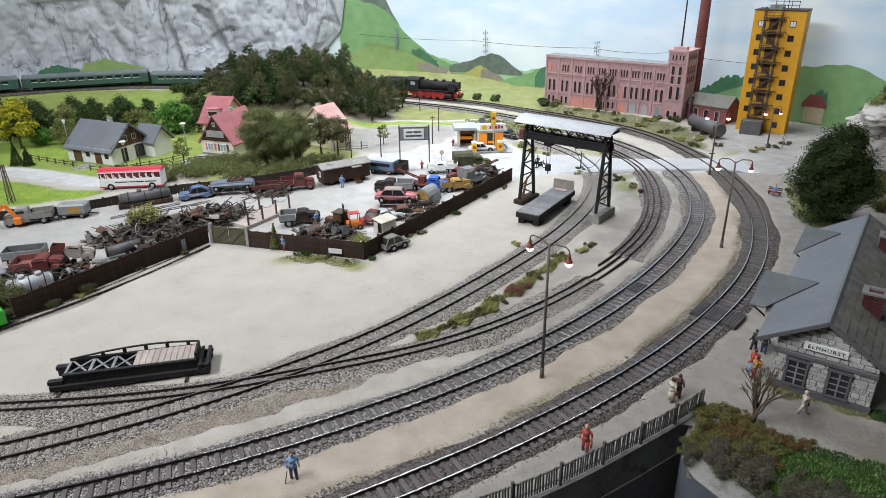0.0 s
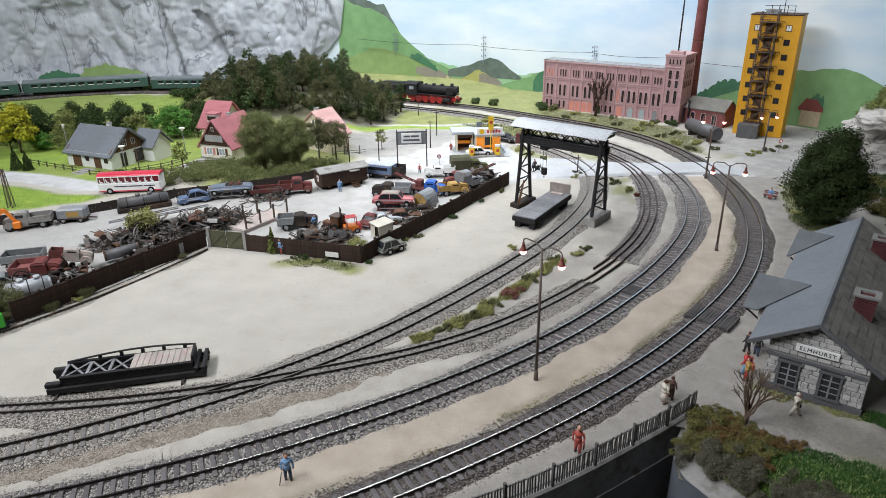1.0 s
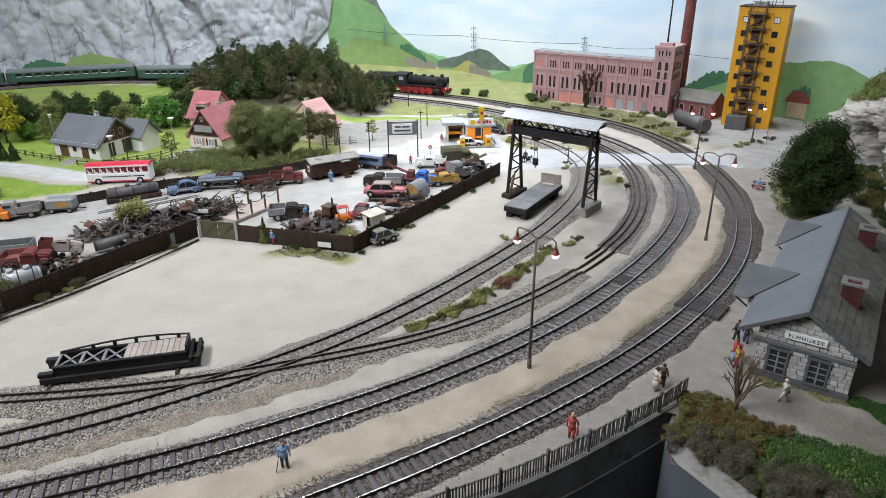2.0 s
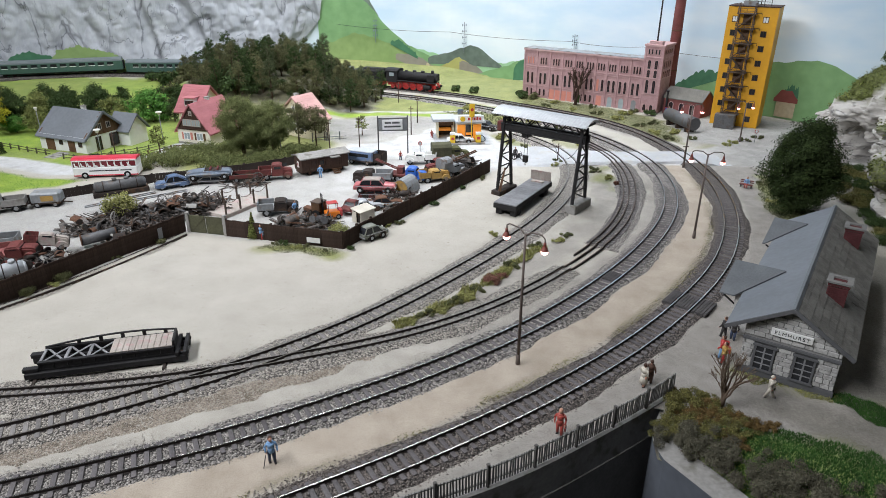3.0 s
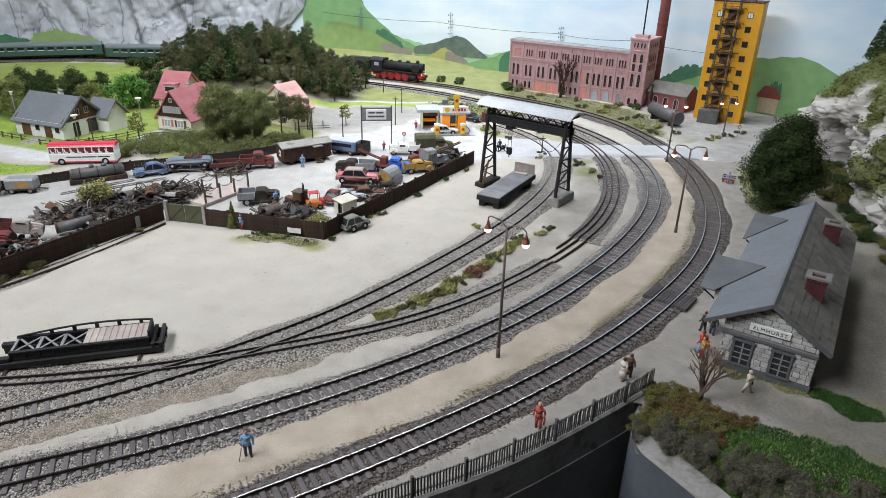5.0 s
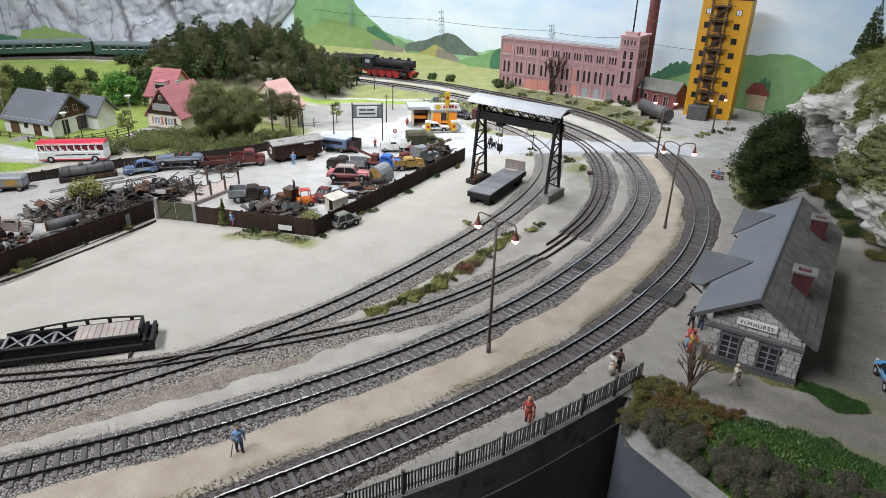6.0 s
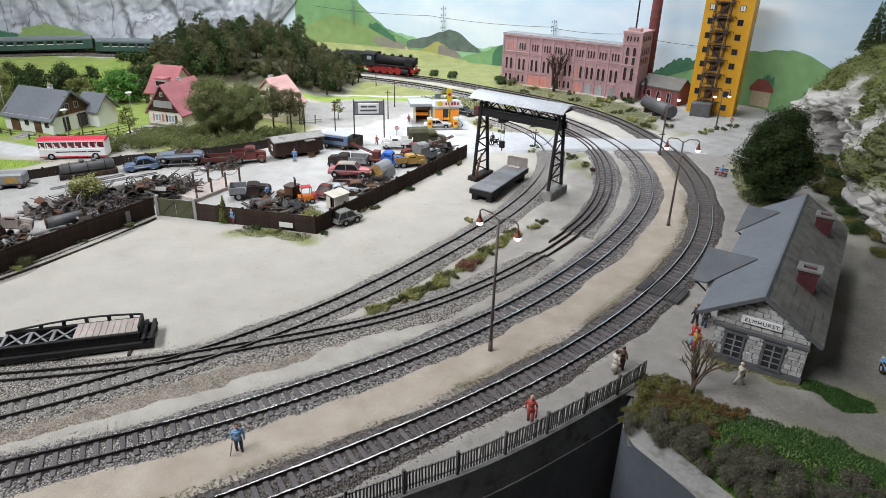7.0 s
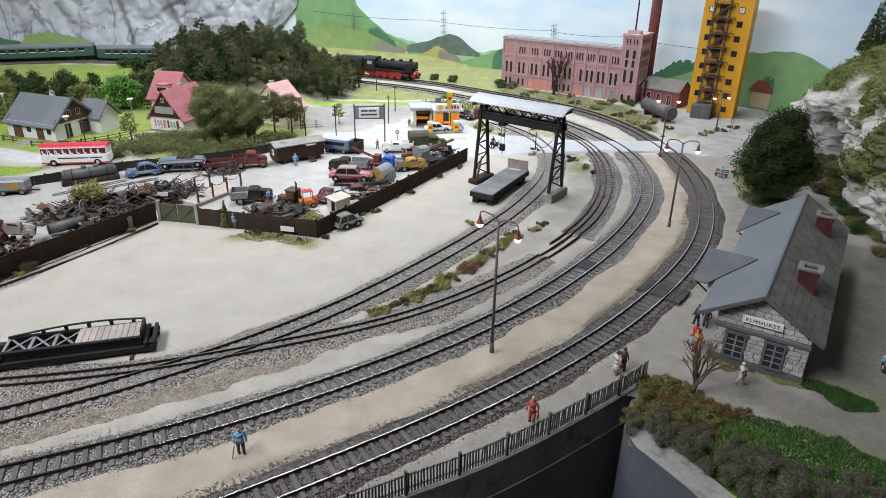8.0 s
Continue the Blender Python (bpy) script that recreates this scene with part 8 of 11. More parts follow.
def car(label, at, turn, paint, L=4.9, W=1.95, H=1.6, z=0.0, style="saloon", wheels=True, roof=None, tilt=(0, 0)):
    root = thing("car", label, "car", (at[0], at[1], z), turn, group="scrapyard cars")
    root.matrix_basis = pose(at[0] * U, at[1] * U, z * U, tilt[0], tilt[1], turn)
    a, b = -L / 2, L / 2
    w = H * 0.52
    if style == "beetle":
        prof = [(a, 0.35), (a + 0.03, 0.6), (a + 0.15, 0.82), (a + 0.45, 1.0), (a + 0.9, 1.06), (b - 1.5, 1.04), (b - 0.9, 0.98), (b - 0.45, 0.86), (b - 0.12, 0.66), (b, 0.35)]
        cab = [(a + 0.3, 0.92), (a + 0.6, 1.18), (a + 1.0, 1.42), (a + 1.45, H - 0.05), (a + 1.9, H), (a + 2.4, H - 0.04), (a + 2.75, H - 0.16), (a + 3.2, 1.0)]
    elif style == "open":
        prof = [(a, 0.4), (a, 0.8), (a + 0.12, 1.0), (a + 0.5, 1.16), (a + 1.6, 1.22), (b - 2.3, 1.22), (b - 0.9, 1.16), (b - 0.25, 1.0), (b, 0.75), (b, 0.4)]
        cab = []
    elif style == "mini":
        prof = [(a, 0.3), (a - 0.02, 0.6), (a, 0.85), (a + 0.1, 0.95), (b - 0.9, 0.95), (b - 0.3, 0.9), (b - 0.08, 0.8), (b, 0.6), (b, 0.3)]
        cab = [(a + 0.05, 0.9), (a + 0.22, H - 0.2), (a + 0.4, H - 0.04), (a + 0.7, H), (b - 1.7, H), (b - 1.45, H - 0.08), (b - 0.95, 0.92)]
    else:
        prof = [(a, 0.35), (a, 0.85), (a + 0.06, w + 0.02), (a + 0.25, w + 0.14), (a + 1.2, w + 0.2), (b - 1.5, w + 0.2), (b - 0.3, w + 0.12), (b - 0.06, w), (b, 0.75), (b, 0.35)]
        cab = [(a + 0.85, w + 0.15), (a + 1.25, H - 0.16), (a + 1.45, H - 0.03), (a + 1.75, H), (b - 2.3, H), (b - 2.05, H - 0.06), (b - 1.5, w + 0.15)]
    bm = prism(B(), prof, -W / 2, W / 2)
    bmesh.ops.bevel(bm, geom=[e for e in bm.edges if abs(e.verts[0].co.y) > W / 2 - 0.01 and abs(e.verts[0].co.y - e.verts[1].co.y) < 0.01], offset=0.24, segments=4, affect="EDGES")
    for f in bm.faces:
        f.smooth = True
    body = part("body", bm, paint, root)
    if cab:
        bm = prism(B(), cab, -W / 2 + 0.14, W / 2 - 0.14)
        low = min(zz for _, zz in cab)
        for v in bm.verts:
            v.co.y *= 1 - 0.16 * (v.co.z - low) / (H - low)
        part("window_glass", bm, "glass", root)
        zt = max(zz for _, zz in cab)
        tops = [p for p in cab if p[1] > zt - 0.18]
        skin = [(x, zz + 0.05) for x, zz in tops] + [(x, zz - 0.05) for x, zz in tops[::-1]]
        bm = prism(B(), skin, (-W / 2 + 0.12) * 0.86, (W / 2 - 0.12) * 0.86, smooth=True)
        part("roof", bm, roof or paint, root)
        if style == "beetle":
            back = [p for p in cab if p[0] <= tops[0][0] + 0.01]
            part("rear_shell", prism(B(), [(x - 0.03, zz + 0.04) for x, zz in back] + [(x + 0.05, zz - 0.05) for x, zz in back[::-1]], -W * 0.26, W * 0.26), paint, root)
            for s in (-1, 1):
                for x in (a + 0.85, b - 0.8):
                    part("mudguard", prism(B(), [(x + 0.62 * math.cos(math.pi * q / 8), 0.35 + 0.55 * math.sin(math.pi * q / 8)) for q in range(9)], s * (W / 2 - 0.12), s * (W / 2 + 0.14), smooth=True), paint, root)
    else:
        # no recess is cut: a dark slab on the body imitates its shade
        part("cockpit", box(B(), a + 1.3, b - 2.4, -W / 2 + 0.3, W / 2 - 0.3, 1.19, 1.26, bev=0.03), "soot", root, "dark slab in place of a shaded cockpit recess")
        for x in (a + 1.7, a + 2.7):
            part("seat", box(B(), x, x + 0.25, -W / 2 + 0.4, W / 2 - 0.4, 1.2, 1.55, bev=0.08), "dull_red", root)
        part("windscreen", beam(B(), (b - 2.45, 0, 1.2), (b - 2.65, 0, 1.6), W - 0.5, 0.05), "pale_glass", root)
    for s in (-1, 1):
        if cab:
            y = s * (W / 2 - 0.13)
            yt = y * 0.86
            xm = (tops[0][0] + tops[-1][0]) / 2
            for foot, head in ((cab[0], tops[0][0]), (cab[-1], tops[-1][0]), ((xm, cab[0][1]), xm)):
                part("pillar", beam(B(), (foot[0], y, foot[1]), (head, yt, zt - 0.05), 0.1), paint, root)
        part("side_trim", box(B(), a + 0.3, b - 0.3, s * W / 2 - 0.02, s * W / 2 + 0.02, w - 0.02, w + 0.05), "zinc", body)
        for x in (a + 0.95, b - 0.95):
            # dark disc on the body side imitates the shaded wheel opening
            part("wheel_arch", rod(B(), (x, s * (W / 2 - 0.2), 0.42), (x, s * (W / 2 + 0.006), 0.42), 0.46, 0.46, 14), "soot", body)
    if wheels:
        for x in (a + 0.95, b - 0.95):
            for s in (-1, 1):
                wheel(root, x, s * (W / 2 - 0.3), s * (W / 2 + 0.01), 0.36, "zinc")
    for x in (a - 0.06, b - 0.02):
        part("bumper", box(B(), x, x + 0.08, -W / 2 + 0.1, W / 2 - 0.1, 0.42, 0.56, bev=0.02), "zinc", root)
    for s in (-1, 1):
        part("headlight", rod(B(), (b - 0.04, s * W * 0.34, 0.78), (b + 0.03, s * W * 0.34, 0.78), 0.13, 0.13, 10), "lamp_glass", root)
    return root


def lorry(label, at, turn, cab, bed, L=6.4, W=2.5, kind="bed", cabh=2.7, z=0.0, tilt=(0, 0)):
    root = thing("lorry", label, "lorry", (at[0], at[1], z), turn, group="scrapyard lorries")
    root.matrix_basis = pose(at[0] * U, at[1] * U, z * U, tilt[0], tilt[1], turn)
    a, b = -L / 2, L / 2
    part("chassis", box(B(), a, b, -0.5, 0.5, 0.45, 0.75, bev=0.03), "soot", root)
    bonnet = b - 1.3
    bm = prism(B(), [(bonnet - 0.05, 0.6), (b, 0.6), (b, 1.2), (b - 0.08, 1.38), (b - 0.3, 1.5), (bonnet - 0.05, 1.62)], -W / 2 + 0.42, W / 2 - 0.42)
    bmesh.ops.bevel(bm, geom=[e for e in bm.edges if abs(e.verts[0].co.y - e.verts[1].co.y) < 0.01 and min(e.verts[0].co.z, e.verts[1].co.z) > 1.1], offset=0.16, segments=2, affect="EDGES")
    part("bonnet", bm, cab, root)
    bm = prism(B(), [(bonnet - 1.6, 0.6), (bonnet, 0.6), (bonnet, 1.62), (bonnet - 0.14, cabh - 0.22), (bonnet - 0.34, cabh - 0.04), (bonnet - 0.8, cabh), (bonnet - 1.4, cabh - 0.05), (bonnet - 1.58, cabh - 0.25)], -W / 2 + 0.15, W / 2 - 0.15)
    for v in bm.verts:
        v.co.y *= 1 - 0.1 * max(0.0, v.co.z - 1.5)
    bmesh.ops.bevel(bm, geom=[e for e in bm.edges if abs(e.verts[0].co.y - e.verts[1].co.y) < 0.01 and min(e.verts[0].co.z, e.verts[1].co.z) > 1.0], offset=0.12, segments=2, affect="EDGES")
    cb = part("cab", bm, cab, root)
    part("windscreen", beam(B(), (bonnet + 0.0, 0, 1.68), (bonnet - 0.11, 0, cabh - 0.24), W - 0.75, 0.06), "glass", cb)
    for s in (-1, 1):
        part("side_window", box(B(), bonnet - 1.2, bonnet - 0.3, s * (W / 2 - 0.17) - 0.04, s * (W / 2 - 0.17) + 0.02, 1.65, cabh - 0.3), "glass", cb)
        part("mudguard", prism(B(), [(b - 0.65 + 0.66 * math.cos(math.pi * q / 8), 0.5 + 0.62 * math.sin(math.pi * q / 8)) for q in range(9)], s * (W / 2 - 0.5), s * (W / 2 - 0.06), smooth=True), cab, root)
        wheel(root, b - 0.65, s * (W / 2 - 0.45), s * (W / 2 - 0.08), 0.5)
        wheel(root, a + 1.1, s * (W / 2 - 0.5), s * (W / 2 - 0.02), 0.5)
    part("grille", box(B(), b - 0.01, b + 0.04, -0.55, 0.55, 0.75, 1.3), "soot", root)
    bx = bonnet - 1.7
    if kind == "bed":
        part("bed", box(B(), a, bx, -W / 2, W / 2, 0.85, 1.05), bed, root)
        for y0, y1 in ((-W / 2, -W / 2 + 0.1), (W / 2 - 0.1, W / 2)):
            part("side_board", box(B(), a, bx, y0, y1, 1.05, 1.7, bev=0.02), bed, root)
        part("tail_board", box(B(), a, a + 0.1, -W / 2, W / 2, 1.05, 1.7, bev=0.02), bed, root)
    elif kind == "box":
        part("box_body", box(B(), a, bx, -W / 2, W / 2, 0.85, 2.9, bev=0.06), bed, root)
    elif kind == "canvas":
        prof = [(-W / 2, 0.9), (-W / 2, 2.4), (-W * 0.35, 2.85), (0, 3.0), (W * 0.35, 2.85), (W / 2, 2.4), (W / 2, 0.9)]
        part("canvas_hood", prism(B(), prof, a, bx, axis="x"), bed, root)
        for i in range(5):
            x = a + (bx - a) * i / 4
            part("hoop", prism(B(), [(p[0] * 1.02, p[1] * 1.01) for p in prof], x - 0.05, x + 0.05, axis="x"), bed, root)
    elif kind == "tank":
        part("tank", rod(B(), (a, 0, 1.75), (bx, 0, 1.75), 0.9, 0.9, 18), bed, root)
    elif kind == "crane":
        part("bed", box(B(), a, bx, -W / 2, W / 2, 0.85, 1.1, bev=0.03), bed, root)
        jib = part("jib", beam(B(), (bx - 0.4, 0.3, 1.4), (a - 2.4, 0.3, 2.9), 0.14), bed, root)
        part("jib", beam(B(), (bx - 0.4, -0.3, 1.4), (a - 2.4, -0.2, 2.9), 0.14), bed, root)
        for k in range(6):
            t = k / 6
            part("jib_lacing", beam(B(), (bx - 0.4 + (a - 2.0 - bx) * t, 0.3, 1.4 + 1.5 * t), (bx - 0.4 + (a - 2.0 - bx) * (t + 0.16), -0.25, 1.4 + 1.5 * (t + 0.16)), 0.07), bed, jib)
        part("winch", box(B(), bx - 1.3, bx - 0.3, -0.6, 0.6, 1.1, 2.1, bev=0.06), bed, root)
    return root


car("faded pink-red saloon car resting on wrecked cars", (-5.6, 84.4), -6, "pink_red", 5.7, 2.1, 1.75, 0.75, roof="pale_wood")
car("crushed dark red car under the pink saloon", (-5.2, 84.6), -4, "dull_red", 5.2, 2.0, 1.0, -0.1, wheels=False)
car("grey-blue beetle-shaped car beside the rear fence", (-34.5, 89.0), 205, "slate_blue", 4.7, 1.9, 1.7, style="beetle")
car("large grey-blue open car by the rear fence", (-29.7, 90.9), 190, "grey_blue", 6.2, 2.3, 1.5, 0.75, style="open")
car("pale wreck underneath the open car", (-29.9, 91.0), 188, "concrete", 5.6, 2.1, 1.1, -0.1, wheels=False)
car("small weathered grey-green hatchback outside the fence", (-5.1, 70.0), 40, "olive_grey", 3.5, 1.7, 1.6, style="mini")
car("rusty red wreck without wheels near the white shed", (-8.0, 79.0), 60, "dull_red", 4.2, 1.9, 1.5, wheels=False)
car("dull white wrecked car beside the fence", (-6.6, 78.9), 20, "zinc", 4.4, 1.9, 1.45, 0.0, wheels=False)
car("dark rusty car shell near the fence", (-4.2, 80.4), 8, "rust", 4.8, 1.9, 1.3, wheels=False)
car("white saloon waiting at the pumps", (7.9, 111.5), 4, "white_clean", 4.6, 1.8, 1.5, 0.1)
car("dark estate car behind the filling station", (13.6, 121.5), -40, "cloth_dark", 4.6, 1.8, 1.5)
car("bright blue small car beside the station road", (38.8, 38.0), 70, "sky_blue", 4.2, 1.8, 1.5, style="mini")
car("light blue car on the village lane", (-83.5, 110.5), 30, "sky_blue", 4.6, 1.9, 1.5)
lorry("faded red lorry by the rear fence", (-20.6, 92.6), 10, "dull_red", "dull_red", 4.8, 2.2, cabh=2.3)
lorry("bright blue lorry with a red crane jib", (-1.0, 91.0), -14, "blue", "dull_red", 5.2, 2.2, "crane", cabh=2.1)
lorry("derelict red crane lorry among the scrap", (4.3, 94.6), 200, "dull_red", "rust", 5.8, 2.3, "crane", cabh=2.3)
lorry("grey flatbed lorry with a drop-side body", (-6.2, 90.4), 172, "soot", "grey_metal", 5.6, 2.4, cabh=1.9)
lorry("olive canvas-topped lorry by the fence end", (5.6, 101.2), 6, "leaf_brown", "fence_green", 6.0, 2.4, "canvas", cabh=2.2)
lorry("white dropside lorry near the yard gate", (0.9, 99.6), 178, "white", "white", 4.8, 2.0, "bed", cabh=1.7)
lorry("ochre tipper beside the fence", (2.6, 90.6), 16, "yellow", "yellow", 4.6, 2.0, cabh=1.8)
lorry("grey canvas wreck against the fence", (5.4, 93.4), 40, "grey_metal", "grey_metal", 4.6, 2.0, "canvas", cabh=1.8)
lorry("pale grey pickup truck at the yard's end", (-52.9, 80.0), 200, "concrete", "concrete", 5.6, 2.2, cabh=2.3)
lorry("burnt black pickup with raised bonnet", (-17.6, 78.2), 8, "soot", "grey_metal", 5.0, 2.3, cabh=1.9)
lorry("wrecked red lorry with a low dropside body", (-42.6, 64.0), 4, "dull_red", "maroon_faded", 5.2, 2.2, "bed", cabh=1.9, z=0.5, tilt=(6, -4))
lorry("wrecked cream lorry heaped on other wrecks", (-40.2, 65.8), 20, "pale_wood", "dull_red", 4.2, 1.9, "bed", cabh=1.8, z=0.9, tilt=(-8, 12))
car("dented maroon car on the wreck row", (-41.6, 62.2), 30, "dull_red", 4.4, 1.8, 1.2, 0.0, wheels=False, tilt=(-5, 3))
car("crushed pale car at the fence", (-38.8, 63.4), 48, "concrete", 3.8, 1.7, 1.2, 0.0, wheels=False, tilt=(4, -5))
car("dented pale blue car among the wrecks", (-45.6, 62.4), 30, "grey_metal", 4.4, 1.9, 1.4, 0.0, tilt=(3, 2))


def hut_wagon():
    root = thing("site_hut", "dark brown wooden site hut wagon with pale roof", "hut", (-14.3, 96.1, 0), 31)
    L, W = 7.5, 3.0
    part("wall", box(B(), -L / 2, L / 2, -W / 2, W / 2, 0.6, 2.7, bev=0.04), "dark_wood", root)
    for i in range(20):
        x = -L / 2 + i * L / 20
        part("board", box(B(), x + 0.02, x + L / 20 - 0.02, -W / 2 - 0.05, -W / 2 + 0.02, 0.62, 2.68), "dark_wood", root)
    prof = [(-W / 2 - 0.25, 2.6), (0, 3.05), (W / 2 + 0.25, 2.6), (W / 2 + 0.25, 2.75), (0, 3.22), (-W / 2 - 0.25, 2.75)]
    part("roof", prism(B(), prof, -L / 2 - 0.3, L / 2 + 0.3, axis="x"), "concrete", root, "pale sheet roof")
    for x in (-0.6,):
        house_window(root, x, -W / 2 - 0.06, 1.5, 0.7, 0.7)
    part("notice", box(B(), -L / 2 - 0.04, -L / 2, -0.4, 0.3, 1.2, 2.1), "white", root, "white notice with a red patch")
    part("notice_patch", box(B(), -L / 2 - 0.06, -L / 2 - 0.03, -0.2, 0.1, 1.5, 1.8), "red", root)
    part("door", box(B(), 0.9, 2.0, -W / 2 - 0.1, -W / 2, 0.65, 2.4), "dark_wood", root)
    part("door_canopy", box(B(), 0.7, 2.2, -W / 2 - 0.8, -W / 2, 2.42, 2.55), "concrete", root)
    for i in range(3):
        part("step", box(B(), 0.9, 2.0, -W / 2 - 0.45 - 0.35 * i, -W / 2 - 0.1 - 0.35 * i, 0.5 - 0.2 * i, 0.6 - 0.2 * i), "wood", root)
    for x in (-2.5, 2.5):
        for s in (-1, 1):
            wheel(root, x, s * 0.9, s * 1.3, 0.42, "rust")
    part("chassis", box(B(), -L / 2, L / 2, -0.9, 0.9, 0.35, 0.62), "soot", root)


hut_wagon()


def trailer(label, at, turn, paint, L=4.6, W=2.2, H=1.6, sides=True, z=0.0):
    root = thing("trailer", label, "trailer", (at[0], at[1], z), turn)
    part("floor", box(B(), -L / 2, L / 2, -W / 2, W / 2, 0.5, 0.65), "soot", root)
    if sides:
        for y0, y1 in ((-W / 2, -W / 2 + 0.1), (W / 2 - 0.1, W / 2)):
            part("side_board", box(B(), -L / 2, L / 2, y0, y1, 0.6, H, bev=0.02), paint, root)
        for x0 in (-L / 2, L / 2 - 0.1):
            part("end_board", box(B(), x0, x0 + 0.1, -W / 2, W / 2, 0.6, H, bev=0.02), paint, root)
    else:
        part("body", box(B(), -L / 2, L / 2, -W / 2, W / 2, 0.5, H, bev=0.22), paint, root)
    for x in (-L * 0.3, L * 0.3):
        for s in (-1, 1):
            wheel(root, x, s * (W / 2 - 0.35), s * (W / 2 - 0.02), 0.4)
    part("drawbar", beam(B(), (L / 2, 0, 0.5), (L / 2 + 1.1, 0, 0.35), 0.12), "soot", root)
    return root


trailer("faded red drop-side trailer full of scrap", (-24.6, 91.9), 12, "dull_red", 5.0, 2.3, 1.15)
tr = trailer("small grey caravan trailer with an ochre panel", (-48.1, 82.0), 8, "grey_metal", 3.6, 1.9, 2.0, False)
part("panel", box(B(), -0.5, 1.0, -0.99, -0.94, 0.9, 1.6), "yellow", tr, "ochre panel")
van = trailer("dark blue panel van body near the gate", (-8.4, 100.0), -24, "slate_blue", 4.6, 2.2, 2.1, False)
part("van_roof", box(B(), -2.2, 2.2, -1.0, 1.0, 2.05, 2.2, bev=0.06), "zinc", van)
part("window_band", box(B(), -1.8, 1.6, -1.13, -1.08, 1.3, 1.8), "glass", van)
trailer("dark open frame box beside the blue van", (-5.6, 99.2), 70, "soot", 2.2, 1.6, 2.0)
trailer("grey steel skip beside the row of wrecks", (-46.8, 68.2), 14, "grey_metal", 4.2, 2.2, 1.5)


def tank_wagon(label, at, turn, L, r, paint, z=0.9):
    root = thing("tank_wagon", label, "tank wagon", (*at, 0), turn)
    bm = B()
    rod(bm, (-L / 2 + 0.25, 0, z + r), (L / 2 - 0.25, 0, z + r), r, r, 20)
    for s in (-1, 1):
        rod(bm, (s * (L / 2 - 0.25), 0, z + r), (s * L / 2, 0, z + r), r, r * 0.6, 20)
    part("tank", bm, paint, root)
    for x in (-0.6, 0.9):
        part("dome", rod(B(), (x, 0, z + 2 * r - 0.1), (x, 0, z + 2 * r + 0.28), 0.32, 0.30, 14), paint, root)
    for x in (-L * 0.32, 0, L * 0.32):
        part("strap", rod(B(), (x - 0.05, 0, z + r), (x + 0.05, 0, z + r), r + 0.025, r + 0.025, 20), "soot", root)
    part("frame", box(B(), -L / 2 - 0.2, L / 2 + 0.2, -0.9, 0.9, max(0.0, z - 0.45), z + 0.15, bev=0.03), "soot", root)
    return root


tank_wagon("long grey tank wagon body beside the rear fence", (-40.6, 86.6), 27, 6.6, 0.75, "tank_grey", 0.5)
tank_wagon("pale grey tank body lying on the wreck row", (-41.5, 59.8), 34, 4.2, 0.8, "zinc", 0.3)


def white_shed():
    root = thing("shed", "small white sheet-metal shed against the fence", "shed", (-6.6, 75.4, 0), 47)
    bm = B()
    box(bm, -1.4, 1.4, -0.9, -0.8, 0, 1.7)
    box(bm, -1.4, 1.4, 0.8, 0.9, 0, 1.7)
    box(bm, 1.3, 1.4, -0.9, 0.9, 0, 1.7)
    part("wall", bm, "cloth_white", root)
    part("door", box(B(), -1.42, -1.36, 0.0, 0.85, 0, 1.6), "cloth_white", root)
    # dark sheet behind the opening, in place of the shed's shaded interior
    part("inside", box(B(), -1.1, -1.0, -0.8, 0.8, 0, 1.6), "soot", root)
    part("roof", prism(B(), [(-1.05, 1.7), (1.05, 2.0), (1.05, 2.1), (-1.05, 1.8)], -1.6, 1.6, axis="x"), "cloth_white", root)
    root.matrix_basis = root.matrix_basis @ Matrix.Scale(0.85, 4)


white_shed()


def nissen():
    root = thing("arched_shelter", "small ochre-grey arched shelter between wrecks", "shelter", (-1.4, 86.0, 0), -30)
    prof = [(1.4 * math.cos(math.pi * i / 10), 0.2 + 2.0 * math.sin(math.pi * i / 10)) for i in range(11)]
    part("shell", prism(B(), prof, -1.5, 1.5, smooth=False), "grey_metal", root)
    part("front", prism(B(), [(p[0] * 0.92, p[1] * 0.94) for p in prof], -1.56, -1.45), "yellow", root, "ochre front panel")


nissen()


def forklift():
    root = thing("forklift", "small orange-red forklift truck with raised mast", "forklift", (-10.6, 76.2, 0), 200)
    part("body", box(B(), -1.0, 0.9, -0.6, 0.6, 0.35, 1.05, bev=0.08), "orange", root)
    part("counterweight", box(B(), -1.3, -0.8, -0.6, 0.6, 0.3, 1.2, bev=0.1), "red", root)
    bm = B()
    for x in (-0.7, 0.5):
        for y in (-0.5, 0.5):
            beam(bm, (x, y, 1.0), (x, y, 2.1), 0.07)
    box(bm, -0.75, 0.55, -0.55, 0.55, 2.08, 2.15)
    part("guard", bm, "red", root)
    bm = B()
    for y in (-0.35, 0.35):
        beam(bm, (1.05, y, 0.1), (1.15, y, 3.4), 0.1)
    for z in (0.6, 1.8, 3.3):
        beam(bm, (1.1, -0.35, z), (1.1, 0.35, z), 0.08)
    part("mast", bm, "black", root)
    for y in (-0.3, 0.3):
        part("fork", beam(B(), (1.15, y, 0.15), (2.2, y, 0.15), 0.12, 0.06), "black", root)
    for x in (-0.7, 0.6):
        for s in (-1, 1):
            wheel(root, x, s * 0.4, s * 0.62, 0.34)


forklift()


